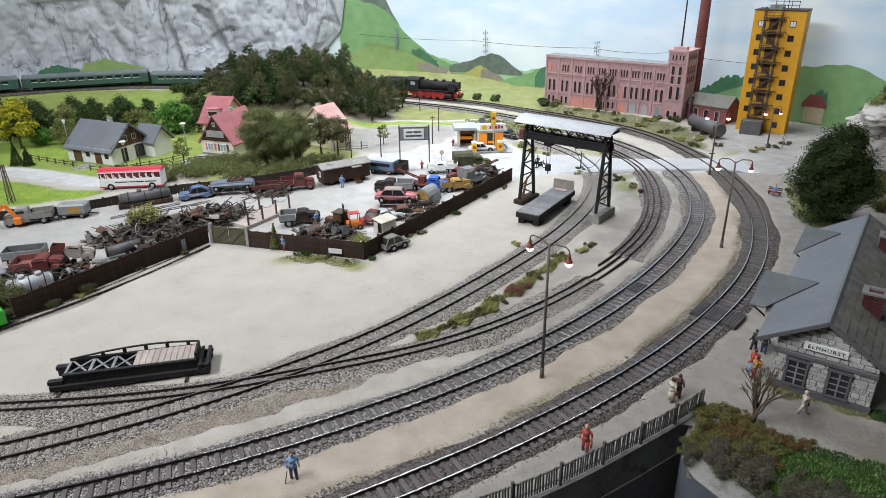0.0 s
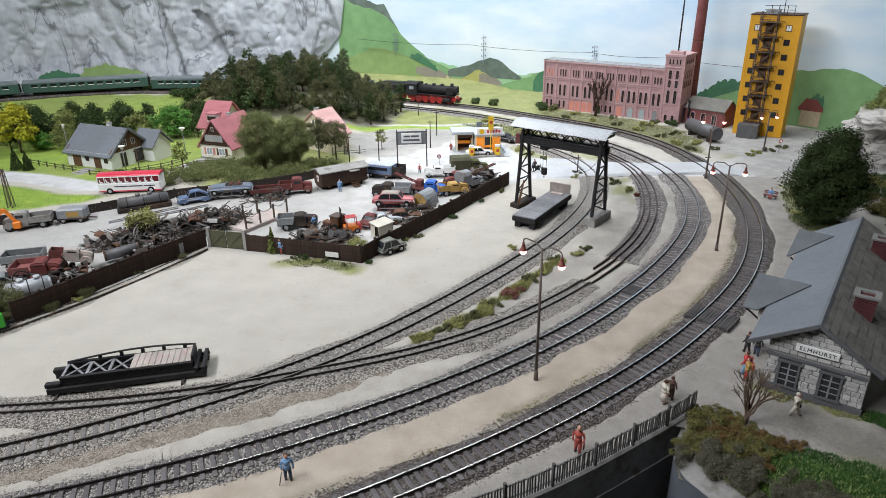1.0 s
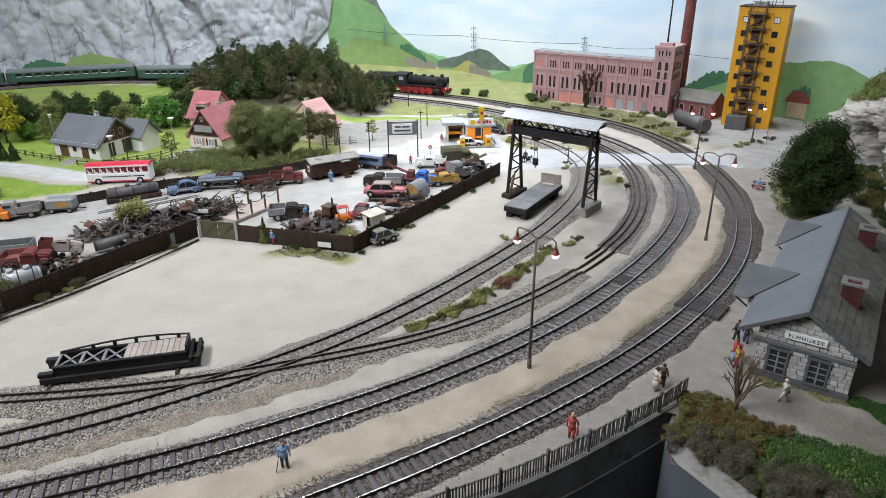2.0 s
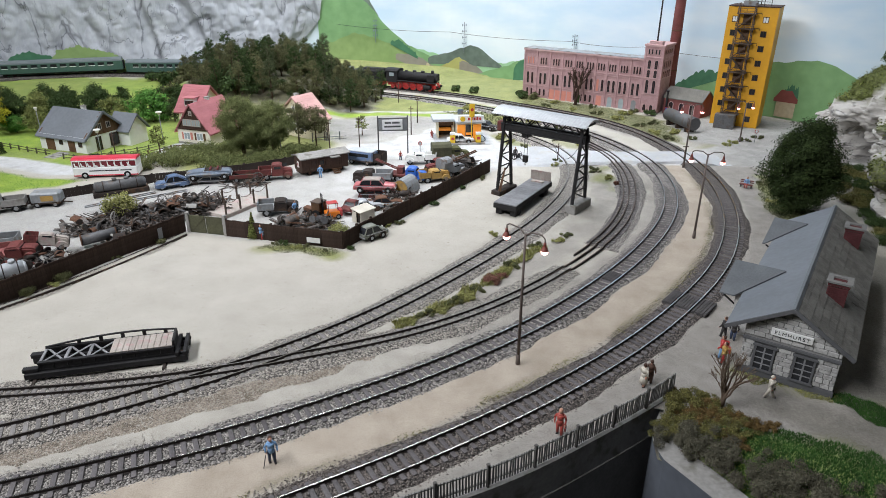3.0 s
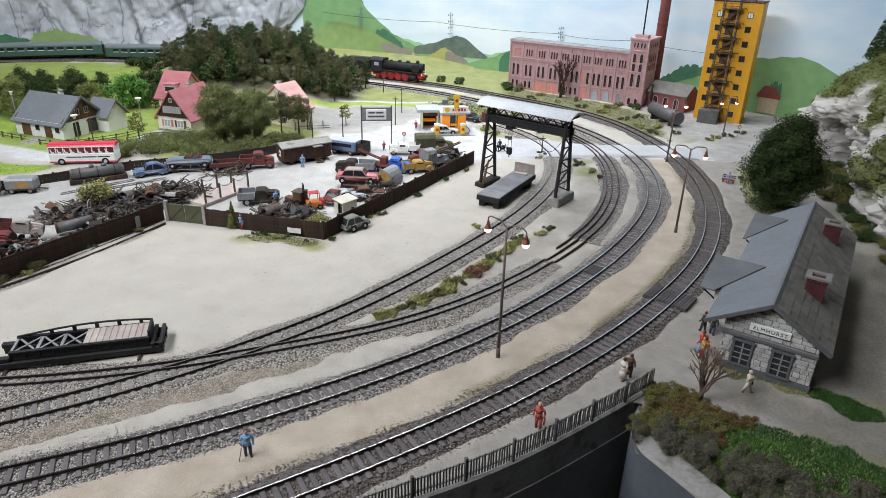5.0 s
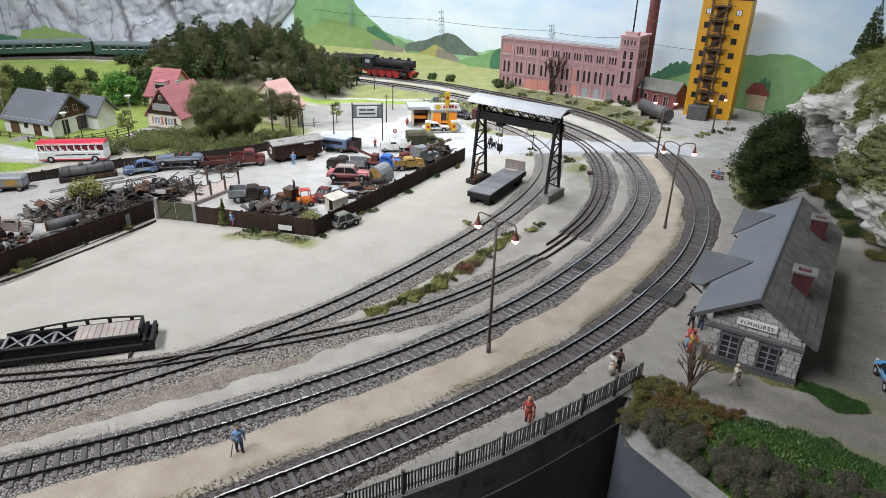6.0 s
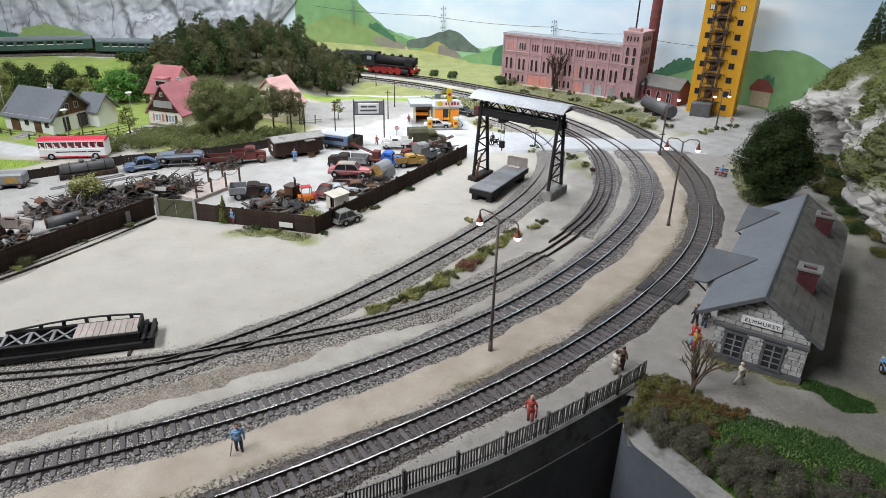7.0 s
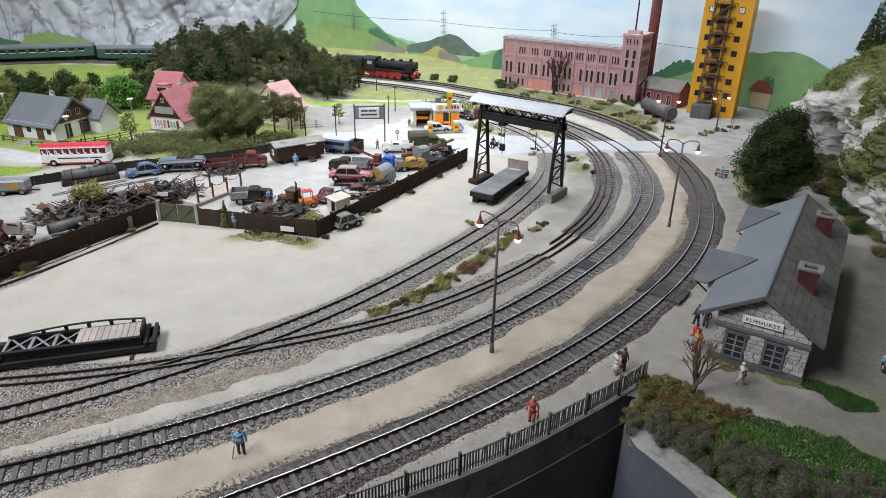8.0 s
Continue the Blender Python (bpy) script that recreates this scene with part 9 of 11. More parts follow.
def tractor():
    root = thing("tractor", "rusty brown tractor with an open cab", "tractor", (-12.8, 77.0, 0), 150)
    part("body", box(B(), -1.2, 1.5, -0.45, 0.45, 0.5, 1.15, bev=0.08), "rust", root)
    part("cab", box(B(), -1.3, 0.0, -0.7, 0.7, 1.0, 2.1, bev=0.06), "wood", root)
    part("cab_roof", box(B(), -1.4, 0.1, -0.8, 0.8, 2.1, 2.22, bev=0.03), "steel_brown", root)
    for s in (-1, 1):
        wheel(root, -0.8, s * 0.6, s * 0.95, 0.6, "rust")
        wheel(root, 1.1, s * 0.5, s * 0.75, 0.38, "rust")


tractor()


def ramp():
    root = thing("loading_ramp", "pale concrete loading ramp with chain posts", "ramp", (-23.0, 80.7, 0), 57)
    part("slab", box(B(), -4.2, 3.6, -1.7, 1.7, -0.05, 0.5, bev=0.05), "pale_wood", root)
    tops = []
    for i in range(4):
        x = -3.8 + i * 2.4
        for y in (-1.55, 1.55):
            piece("chain_post", "ramp_post", lambda: box(B(), -0.09, 0.09, -0.09, 0.09, 0.4, 2.4), "steel_brown", root, (x, y, 0))
    for y in (-1.55, 1.55):
        for i in range(3):
            bm = B()
            for k in range(6):
                def pt(t):
                    return (-3.8 + (i + t) * 2.4, y, 2.3 - 0.5 * 4 * t * (1 - t))
                rod(bm, pt(k / 6), pt((k + 1) / 6), 0.035, n=5)
            part("chain", bm, "steel_brown", root)


ramp()


def motorcycle():
    root = thing("motorcycle", "small black motorcycle standing on the road", "motorcycle", (16.6, 101.2, 0), 3)
    for x in (-0.65, 0.65):
        bm = B()
        for i in range(14):
            a, b = 2 * math.pi * i / 14, 2 * math.pi * (i + 1) / 14
            rod(bm, (x + 0.36 * math.cos(a), 0, 0.42 + 0.36 * math.sin(a)), (x + 0.36 * math.cos(b), 0, 0.42 + 0.36 * math.sin(b)), 0.07, n=6)
        part("wheel", bm, "tyre", root)
    part("engine", box(B(), -0.3, 0.3, -0.15, 0.15, 0.35, 0.75, bev=0.05), "black", root)
    part("fuel_tank", ball(B(), (0.15, 0, 0.92), 0.2, 1.6, 0.8, 0.8), "black", root)
    part("saddle", box(B(), -0.7, -0.1, -0.13, 0.13, 0.85, 1.0, bev=0.04), "black", root)
    bm = B()
    beam(bm, (0.65, 0, 0.42), (0.42, 0, 1.25), 0.08)
    beam(bm, (0.4, -0.4, 1.28), (0.4, 0.4, 1.28), 0.05)
    part("fork", bm, "black", root)
    part("sidebox", box(B(), -0.9, -0.4, 0.2, 0.55, 0.6, 1.0, bev=0.05), "black", root)


motorcycle()
figure("tiny dark painted rider figurine beside the motorcycle", (16.2, 101.8), 20, "cloth_dark", "cloth_dark", tall=1.9)


# heaps of scrap: larger pieces are parts, the litter between them one mass
def scrap_heap(label, centre, rx, ry, high, seed, turn=0.0, small=420, big=26):
    root = thing("scrap_heap", label, "scrap heap", (*centre, 0), turn, group="scrap heaps")
    r = random.Random(seed)
    bm = B()
    def place(scale=1.0):
        a, d = r.uniform(0, 6.283), math.sqrt(r.random()) * scale
        x, y = math.cos(a) * d * rx, math.sin(a) * d * ry
        return x, y, max(0.05, high * (1 - d * d) * r.uniform(0.3, 1.0))
    for _ in range(small):
        x, y, z = place()
        a, t, L = r.uniform(0, 6.283), r.uniform(-0.5, 0.5), r.uniform(0.4, 2.1)
        p, q = Vector((x, y, z)), Vector((x + L * math.cos(a), y + L * math.sin(a), max(0.03, z + L * t)))
        k = r.random()
        if k < 0.74:
            beam(bm, p, q, r.uniform(0.05, 0.16), r.uniform(0.03, 0.1))
        elif k < 0.92:
            beam(bm, p, q, r.uniform(0.25, 0.6), 0.04)
        else:
            rod(bm, p, p.lerp(q, 0.5), r.uniform(0.08, 0.28), n=8)
    tagged(part("scrap_litter", bm, "scrap", root), kind="stuff")
    for i in range(big):
        x, y, z = place(0.9)
        a = r.uniform(0, 6.283)
        bm = B()
        kind = i % 5
        name = ("girder", "drum", "plate", "axle", "frame_piece")[kind]
        L = r.uniform(1.6, 3.4)
        if kind == 0:
            for s in (-0.22, 0.22):
                beam(bm, (-L / 2, s, 0), (L / 2, s, 0), 0.09)
            for k in range(7):
                xx = -L / 2 + L * k / 6
                beam(bm, (xx, -0.22, 0), (xx, 0.22, 0), 0.06)
        elif kind == 1:
            rod(bm, (-L / 3, 0, 0.3), (L / 3, 0, 0.3), r.uniform(0.12, 0.24), n=14)
        elif kind == 2:
            prism(bm, [(-L / 3, -0.5), (L / 3, -0.6), (L / 2.6, 0.4), (-L / 4, 0.6)], 0, 0.07, axis="z")
        elif kind == 3:
            rod(bm, (-0.8, 0, 0.4), (0.8, 0, 0.4), 0.07, n=8)
            for s in (-1, 1):
                rod(bm, (s * 0.75, 0, 0.4), (s * 0.88, 0, 0.4), 0.42, n=14)
        else:
            pts = [(-L / 2, -0.5, 0), (L / 2, -0.5, 0), (L / 2, 0.5, 0.1), (-L / 2, 0.5, 0)]
            for u, v in zip(pts, pts[1:] + pts[:1]):
                beam(bm, u, v, 0.12)
            beam(bm, pts[0], pts[2], 0.09)
        if i % 7 == 3:
            bm.free()
            bm, name, rad = B(), "spoked_wheel", r.uniform(0.55, 0.85)
            tube(bm, [(rad * math.cos(k * math.pi / 9), 0, rad + rad * math.sin(k * math.pi / 9)) for k in range(19)], 0.07, 5)
            for k in range(4):
                ca, sa = math.cos(k * math.pi / 4), math.sin(k * math.pi / 4)
                beam(bm, (-rad * ca, 0, rad - rad * sa), (rad * ca, 0, rad + rad * sa), 0.05)
        elif i % 7 == 5:
            bm.free()
            bm, name = B(), "curved_plate"
            rad = r.uniform(0.45, 0.75)
            prof = [(rad * math.cos(math.radians(t)), rad * math.sin(math.radians(t))) for t in range(10, 171, 20)]
            prism(bm, prof + [(0.93 * x, 0.93 * z - 0.02) for x, z in prof[::-1]], -L / 3, L / 3)
        ob = part(name, bm, r.choice(("scrap", "soot", "rust", "soot", "scrap", "tank_grey", "soot", "concrete")), root)
        ob.matrix_basis = pose(x * U, y * U, (z + 0.1) * U, r.uniform(-18, 18), r.uniform(-22, 22), math.degrees(a))
    return root


scrap_heap("tangled heap of dark iron scrap behind the fence", (-36.2, 76.0), 6.8, 3.4, 1.2, 21, 32, 760, 44)
scrap_heap("heap of rusty frames and wheels near the gate", (-29.2, 79.6), 5.0, 3.0, 1.9, 22, 20, 560, 40)
scrap_heap("grey boilers and girders beside the track-side fence", (-32.4, 70.6), 4.2, 1.6, 1.2, 23, 52, 240, 18)
scrap_heap("rusty scrap piled along the loading-side fence", (6.8, 96.2), 3.4, 2.2, 1.8, 24, 52, 320, 24)
scrap_heap("scrap and machine frames inside the front fence", (-13.4, 73.9), 3.8, 1.5, 1.1, 25, -14, 240, 16)
scrap_heap("small scrap between the wrecked cars", (-2.8, 82.2), 3.6, 1.4, 0.9, 26, 52, 200, 10)
scrap_heap("jumble of wreck parts along the fence", (-40.6, 63.2), 3.8, 1.8, 1.1, 27, 30, 420, 20)
scrap_heap("low scatter of scrap by the rear fence", (-24, 89.6), 3.2, 0.7, 0.35, 28, 12, 90, 4)
for lab, at, tn, L in (("long lattice girder thrown on the scrap heap", (-38.2, 80.8), 28, 8.5), ("second lattice girder leaning on the heap", (-33.8, 82.2), 22, 7.0)):
    g = thing("lattice_girder", lab, "girder", (*at, 0.9), tn)
    for s in (-0.3, 0.3):
        part("chord", beam(B(), (-L / 2, s, 0), (L / 2, s, 0.5), 0.12), "grey_metal", g)
    for k in range(11):
        x = -L / 2 + L * k / 10
        part("rung", beam(B(), (x, -0.3, 0.5 * k / 10), (x, 0.3, 0.5 * k / 10), 0.09), "grey_metal", g)


def boiler(label, at, turn, L, r):
    root = thing("boiler_shell", label, "boiler", (*at, 0), turn)
    part("shell", rod(B(), (-L / 2, 0, r + 0.3), (L / 2, 0, r + 0.5), r, r, 18), "tank_grey", root)
    for x in (-L / 2, L / 2):
        part("rim", rod(B(), (x - 0.06, 0, r + 0.4 + 0.1 * x / L), (x + 0.06, 0, r + 0.4 + 0.1 * x / L), r + 0.06, r + 0.06, 18), "rust", root)


boiler("dull grey boiler shell lying behind the fence", (-36.0, 68.9), 32, 3.6, 0.6)


def sunken_track():
    """The disused line along the yard fence, one rail nearly buried."""
    p = smooth_line([(-45, 46.6), (-42.3, 49.9), (-40.2, 52.1), (-37.6, 55.1), (-34.75, 58.7), (-31.7, 63.0), (-28.9, 67.8), (-27.0, 71.2)], 0.5, 2)
    p = np.concatenate([p, np.zeros((len(p), 1))], 1)
    root = thing("sunken_track", "disused sunken track beside the yard fence", "railway track", kind="structure")
    for o, up in ((0.0, 0.24), (-1.15, 0.10)):
        V, Fa, mi = strip(shift(p, o), [(-0.07, -0.1, 0), (-0.07, up, 0), (0.07, up, 0), (0.07, -0.1, 0)])
        raw("rail", V, Fa, ["soot"], root)
    return p


SUNKEN = sunken_track()


def small_green_loco():
    root = thing("shunting_tractor", "bright green little rail tractor on the sunken track", "rail tractor", (-41.85, 51.75, 0), 46)
    part("body", box(B(), -2.4, 2.2, -0.85, 0.85, 0.5, 1.9, bev=0.08), "green", root)
    part("cab", box(B(), -2.4, -0.6, -0.9, 0.9, 1.8, 3.0, bev=0.06), "green", root)
    part("cab_window", box(B(), -0.6, -0.56, -0.6, 0.6, 2.1, 2.7), "glass", root)
    part("frame", box(B(), -2.6, 2.5, -0.8, 0.8, 0.3, 0.55), "black", root)
    for x in (-1.4, 1.3):
        for s in (-1, 1):
            part("wheel", rod(B(), (x, s * 0.6, 0.45), (x, s * 0.75, 0.45), 0.4, 0.4, 14), "black", root)
    part("coupling", rod(B(), (2.4, 0, 0.5), (3.1, 0, 0.5), 0.14, 0.2, 10), "black", root)


small_green_loco()


def excavator():
    root = thing("excavator", "orange excavator at the far end of the yard", "excavator", (-57.8, 77.2, 0), 20)
    part("track_frame", box(B(), -1.6, 1.6, -1.1, 1.1, 0, 0.7, bev=0.15), "soot", root)
    part("house", box(B(), -1.4, 1.2, -1.0, 1.0, 0.7, 2.0, bev=0.08), "dull_red", root)
    part("boom", beam(B(), (1.0, 0, 1.4), (3.4, 0, 3.0), 0.4, 0.5), "orange", root)
    part("dipper", beam(B(), (3.4, 0, 3.0), (4.4, 0, 1.2), 0.3, 0.4), "orange", root)
    part("bucket", box(B(), 4.0, 4.9, -0.5, 0.5, 0.4, 1.3, bev=0.1), "orange", root)


excavator()


def concrete_hut():
    root = thing("relay_box", "small grey lineside concrete box near the crossing", "relay box", (27.9, 113.0, 0), 20)
    part("body", box(B(), -0.9, 0.9, -0.6, 0.6, -0.1, 1.3, bev=0.05), "concrete", root)
    part("lid", box(B(), -1.0, 1.0, -0.7, 0.7, 1.3, 1.45, bev=0.03), "dark_concrete", root)


concrete_hut()


# ---- rocks ----
def fold(x, y, z, f, seed):
    """Ridged noise for rock faces."""
    v = noise.fractal(Vector((x * f + seed, y * f, z * f)), 0.9, 2.1, 5)
    return 1 - abs(v) * 1.6


def blocks(x, y, z, f, seed):
    """Broken blocks of rock: how near a crack is (0) and a level of its own for each block."""
    d, p = noise.voronoi(Vector((x * f + seed, y * f, z * f)))
    return min(1.0, (d[1] - d[0]) * 3.2), math.sin(p[0].x * 12.9 + p[0].y * 78.2 + p[0].z * 37.7)


def rock_material(name, pale, dark, moss, moss_low, moss_high, stretch=(1, 1, 1), cracks=False, mask="", sharp=(0.34, 0.58), relief=0.003):
    m = bpy.data.materials.new(name)
    m.use_nodes = True
    N, L = m.node_tree.nodes, m.node_tree.links
    b = N["Principled BSDF"]
    b.inputs["Roughness"].default_value = 0.92
    tc = N.new("ShaderNodeTexCoord")
    mp = N.new("ShaderNodeMapping")
    mp.inputs["Scale"].default_value = stretch
    L.new(tc.outputs["Object"], mp.inputs["Vector"])
    def nz(scale, det=8):
        n = N.new("ShaderNodeTexNoise")
        n.inputs["Scale"].default_value, n.inputs["Detail"].default_value = scale, det
        L.new(mp.outputs[0], n.inputs["Vector"])
        return n.outputs["Fac"]
    def ramp(fac, lo, hi, c1, c2):
        r = N.new("ShaderNodeValToRGB")
        r.color_ramp.elements[0].position, r.color_ramp.elements[1].position = lo, hi
        r.color_ramp.elements[0].color, r.color_ramp.elements[1].color = (*c1, 1), (*c2, 1)
        L.new(fac, r.inputs["Fac"])
        return r.outputs["Color"]
    base = ramp(nz(38), *sharp, dark, pale)
    if cracks:
        for sc, wid, seed in ((11, 0.014, 0.0), (24, 0.010, 3.0)):
            n = N.new("ShaderNodeTexNoise")
            n.inputs["Scale"].default_value, n.inputs["Detail"].default_value, n.inputs["Distortion"].default_value = sc, 3, 0.6
            L.new(mp.outputs[0], n.inputs["Vector"])
            d = N.new("ShaderNodeMath")
            d.operation = "SUBTRACT"
            d.inputs[1].default_value = 0.5
            L.new(n.outputs["Fac"], d.inputs[0])
            ab = N.new("ShaderNodeMath")
            ab.operation = "ABSOLUTE"
            L.new(d.outputs[0], ab.inputs[0])
            line = ramp(ab.outputs[0], 0.0, wid, (0.42, 0.42, 0.44), (1, 1, 1))
            gate = ramp(nz(6 + sc * 0.3, 2), 0.48, 0.56, (1, 1, 1), (0, 0, 0))
            lx = N.new("ShaderNodeMixRGB")
            lx.blend_type = "LIGHTEN"
            lx.inputs[0].default_value = 1.0
            L.new(line, lx.inputs[1])
            L.new(gate, lx.inputs[2])
            mm = N.new("ShaderNodeMixRGB")
            mm.blend_type = "MULTIPLY"
            mm.inputs[0].default_value = 1.0
            L.new(base, mm.inputs[1])
            L.new(lx.outputs[0], mm.inputs[2])
            base = mm.outputs[0]
    geo = N.new("ShaderNodeNewGeometry")
    sep = N.new("ShaderNodeSeparateXYZ")
    L.new(geo.outputs["Normal"], sep.inputs[0])
    s = N.new("ShaderNodeMath")
    s.operation = "MULTIPLY_ADD"
    L.new(nz(30, 6), s.inputs[0])
    s.inputs[1].default_value = 0.9
    L.new(sep.outputs["Z"], s.inputs[2])
    mr = N.new("ShaderNodeMapRange")
    mr.inputs[1].default_value, mr.inputs[2].default_value = moss_low, moss_high
    L.new(s.outputs[0], mr.inputs[0])
    x = N.new("ShaderNodeMixRGB")
    if mask:
        at = N.new("ShaderNodeAttribute")
        at.attribute_name = mask
        L.new(at.outputs["Fac"], x.inputs[0])
    else:
        L.new(mr.outputs[0], x.inputs[0])
    L.new(base, x.inputs[1])
    L.new(ramp(nz(160, 5), 0.35, 0.65, tuple(v * 0.5 for v in moss), moss), x.inputs[2])
    L.new(x.outputs[0], b.inputs["Base Color"])
    bp = N.new("ShaderNodeBump")
    bp.inputs["Strength"].default_value, bp.inputs["Distance"].default_value = 0.9, relief
    L.new(nz(120, 9), bp.inputs["Height"])
    L.new(bp.outputs["Normal"], b.inputs["Normal"])
    return m


M["rock_white"] = rock_material("limestone_moss", (0.50, 0.475, 0.445), (0.29, 0.27, 0.245), (0.15, 0.17, 0.05), 0.84, 1.0, (1, 1, 2.0), True, "moss", (0.33, 0.47), 0.0022)
M["rock_grey"] = rock_material("plaster_cliff", (0.42, 0.435, 0.46), (0.33, 0.345, 0.37), (0.15, 0.14, 0.085), 1.12, 1.26, (1, 1, 0.40), True, sharp=(0.34, 0.64), relief=0.0018)


M["cliff_moss"] = shade("cliff_moss", (0.17, 0.19, 0.055), (0.075, 0.09, 0.025), scale=120, rough=0.95, island=0.55)


def cliff_right():
    base = smooth_line([(48, 34), (51.6, 49), (53.2, 58), (54.8, 66.4), (57.2, 72.5), (61.8, 79.5), (65.4, 85.5), (68.6, 90.2), (71.0, 94.0), (71.0, 97.2), (69.2, 100.6), (68.4, 104.5), (69.8, 109.5), (77, 115), (92, 121)], 0.4, 3)
    nr = side(base)
    nu, nv = len(base), 104
    V = np.zeros((nu, nv, 3))
    # hollows: plan, height, half width and half height
    caves = [(69.6, 99.8, 4.6, 1.2, 1.6), (71.2, 95.6, 5.6, 1.5, 2.2), (70.4, 97.6, 1.2, 1.7, 2.4), (66.9, 88.0, 4.8, 1.5, 2.0), (63.4, 82.0, 5.5, 1.0, 1.3), (57.4, 73.0, 3.0, 1.3, 1.9), (55.0, 66.0, 7.5, 1.2, 1.6)]
    for i in range(nu):
        bx, by = base[i]
        end = 1.0 if bx < 69 or by < 108 else max(0.3, 1 - (bx - 69) / 24)
        face = float(np.interp(by, [34, 75, 82, 90, 96, 103, 108, 121], [15, 14.5, 13.5, 12, 11, 9.8, 9.2, 6])) * end
        top = float(np.interp(by, [34, 75, 90, 97, 104, 110, 121], [27, 25, 22.5, 21, 19.5, 17, 9])) * end
        for j in range(nv):
            v = j / (nv - 1)
            if v < 0.62:
                s = v / 0.62
                h = face * s
                back = 0.6 + 1.6 * s ** 2 - 1.5 * math.sin(s * math.pi) + 1.0 * (1 - s) ** 3
            else:
                w = (v - 0.62) / 0.38
                h = face + (top - face) * (1 - (1 - w) ** 2.4)
                back = 2.2 + 20 * w ** 1.15
            x, y = bx + nr[i, 0] * back, by + nr[i, 1] * back
            e1, b1 = blocks(x + 0.4 * h, y, h * 1.7, 0.20, 3.3)
            e2, b2 = blocks(x, y, h * 1.5, 0.52, 8.1)
            f = 2.4 * fold(x, y, h, 0.085, 3.1) + 0.9 * fold(x, y, h * 1.5, 0.17, 9.7) + 0.24 * fold(x, y, h * 2.0, 0.9, 2.6)
            out = f - 1.75 + 0.75 * b1 + 0.8 * (e1 - 1) + 0.30 * b2 + 0.36 * (e2 - 1)
            for cx, cy, ch, ru, rh in caves:
                d = math.hypot(math.hypot(bx - cx, by - cy) / ru, (h - ch) / rh)
                d += 0.25 * noise.noise(Vector((x * 0.5, y * 0.5, h * 0.5)))
                k = min(1.0, max(0.0, (1.25 - d) / 0.5))
                out -= 13.0 * k * k * (3 - 2 * k)
            out *= 1.0 if v < 0.62 else 0.6
            V[i, j] = (x - nr[i, 0] * out, y - nr[i, 1] * out, h + (0.7 * fold(x, y, h, 0.3, 1.7) - 0.4 if v > 0.5 else 0) - 0.4)
    idx = np.arange(nu * nv).reshape(nu, nv)
    q = np.stack([idx[:-1, :-1], idx[1:, :-1], idx[1:, 1:], idx[:-1, 1:]], 2).reshape(-1, 4)
    ob = raw("rock_cliff", V.reshape(-1, 3), q, ["rock_white"], smooth=True)
    flat = V.reshape(-1, 3)
    vv = np.tile(np.arange(nv) / (nv - 1), nu)
    blot = wavy(flat[:, 0] + 0.6 * flat[:, 2], flat[:, 1] - 0.5 * flat[:, 2], 0.45, 31) + 0.5 * wavy(flat[:, 0] - flat[:, 2], flat[:, 1] + flat[:, 2], 1.3, 12)
    green = ease(vv + 0.08 * blot, 0.50, 0.62)
    low = ease(wavy(flat[:, 1], flat[:, 2] * 1.2, 0.3, 8) + 0.4 * blot, 0.30, 0.70) * ease(-flat[:, 1], -92, -87)
    green = np.maximum(green, 0.9 * low)
    at = ob.data.attributes.new("moss", "FLOAT", "POINT")
    at.data.foreach_set("value", green.astype(np.float32))
    green = green.reshape(nu, nv)
    tagged(ob, "pale limestone model cliff with mossy ledges and dark hollows", "cliff")
    # moss on the ledges and the sloping top
    rng = np.random.default_rng(55)
    n = 90000
    a, b = rng.random(n) * (nu - 1.01), rng.random(n) ** 0.8 * (nv - 1.01)
    ia, ib = a.astype(int), b.astype(int)
    p0, du, dv = V[ia, ib], V[ia + 1, ib] - V[ia, ib], V[ia, ib + 1] - V[ia, ib]
    P = p0 + du * (a - ia)[:, None] + dv * (b - ib)[:, None]
    tuft = np.clip(0.5 + 0.5 * wavy(P[:, 0] + P[:, 2], P[:, 1] - P[:, 2], 1.5, 14) + 0.4 * wavy(P[:, 0], P[:, 1] + P[:, 2], 3.4, 15), 0, 1.4)
    ok = green[ia, ib] > rng.uniform(0.35, 0.95, n)
    nrm = np.cross(dv, du)
    nrm *= -np.sign(nrm[:, :1] + 1e-9) / (np.linalg.norm(nrm, axis=1)[:, None] + 1e-9)
    nrm = nrm + np.array([0, 0, 0.8])
    P = P + nrm * (tuft * 0.55 * rng.random(n))[:, None]
    Vm, Fm = leaves(P[ok], 0.17, rng, 0.4, nrm[ok] + rng.normal(0, 0.5, (ok.sum(), 3)))
    tagged(raw("cliff_moss", Vm, Fm, ["cliff_moss"]), "olive-green moss growing over the limestone ledges", "moss", kind="stuff")
    return ob


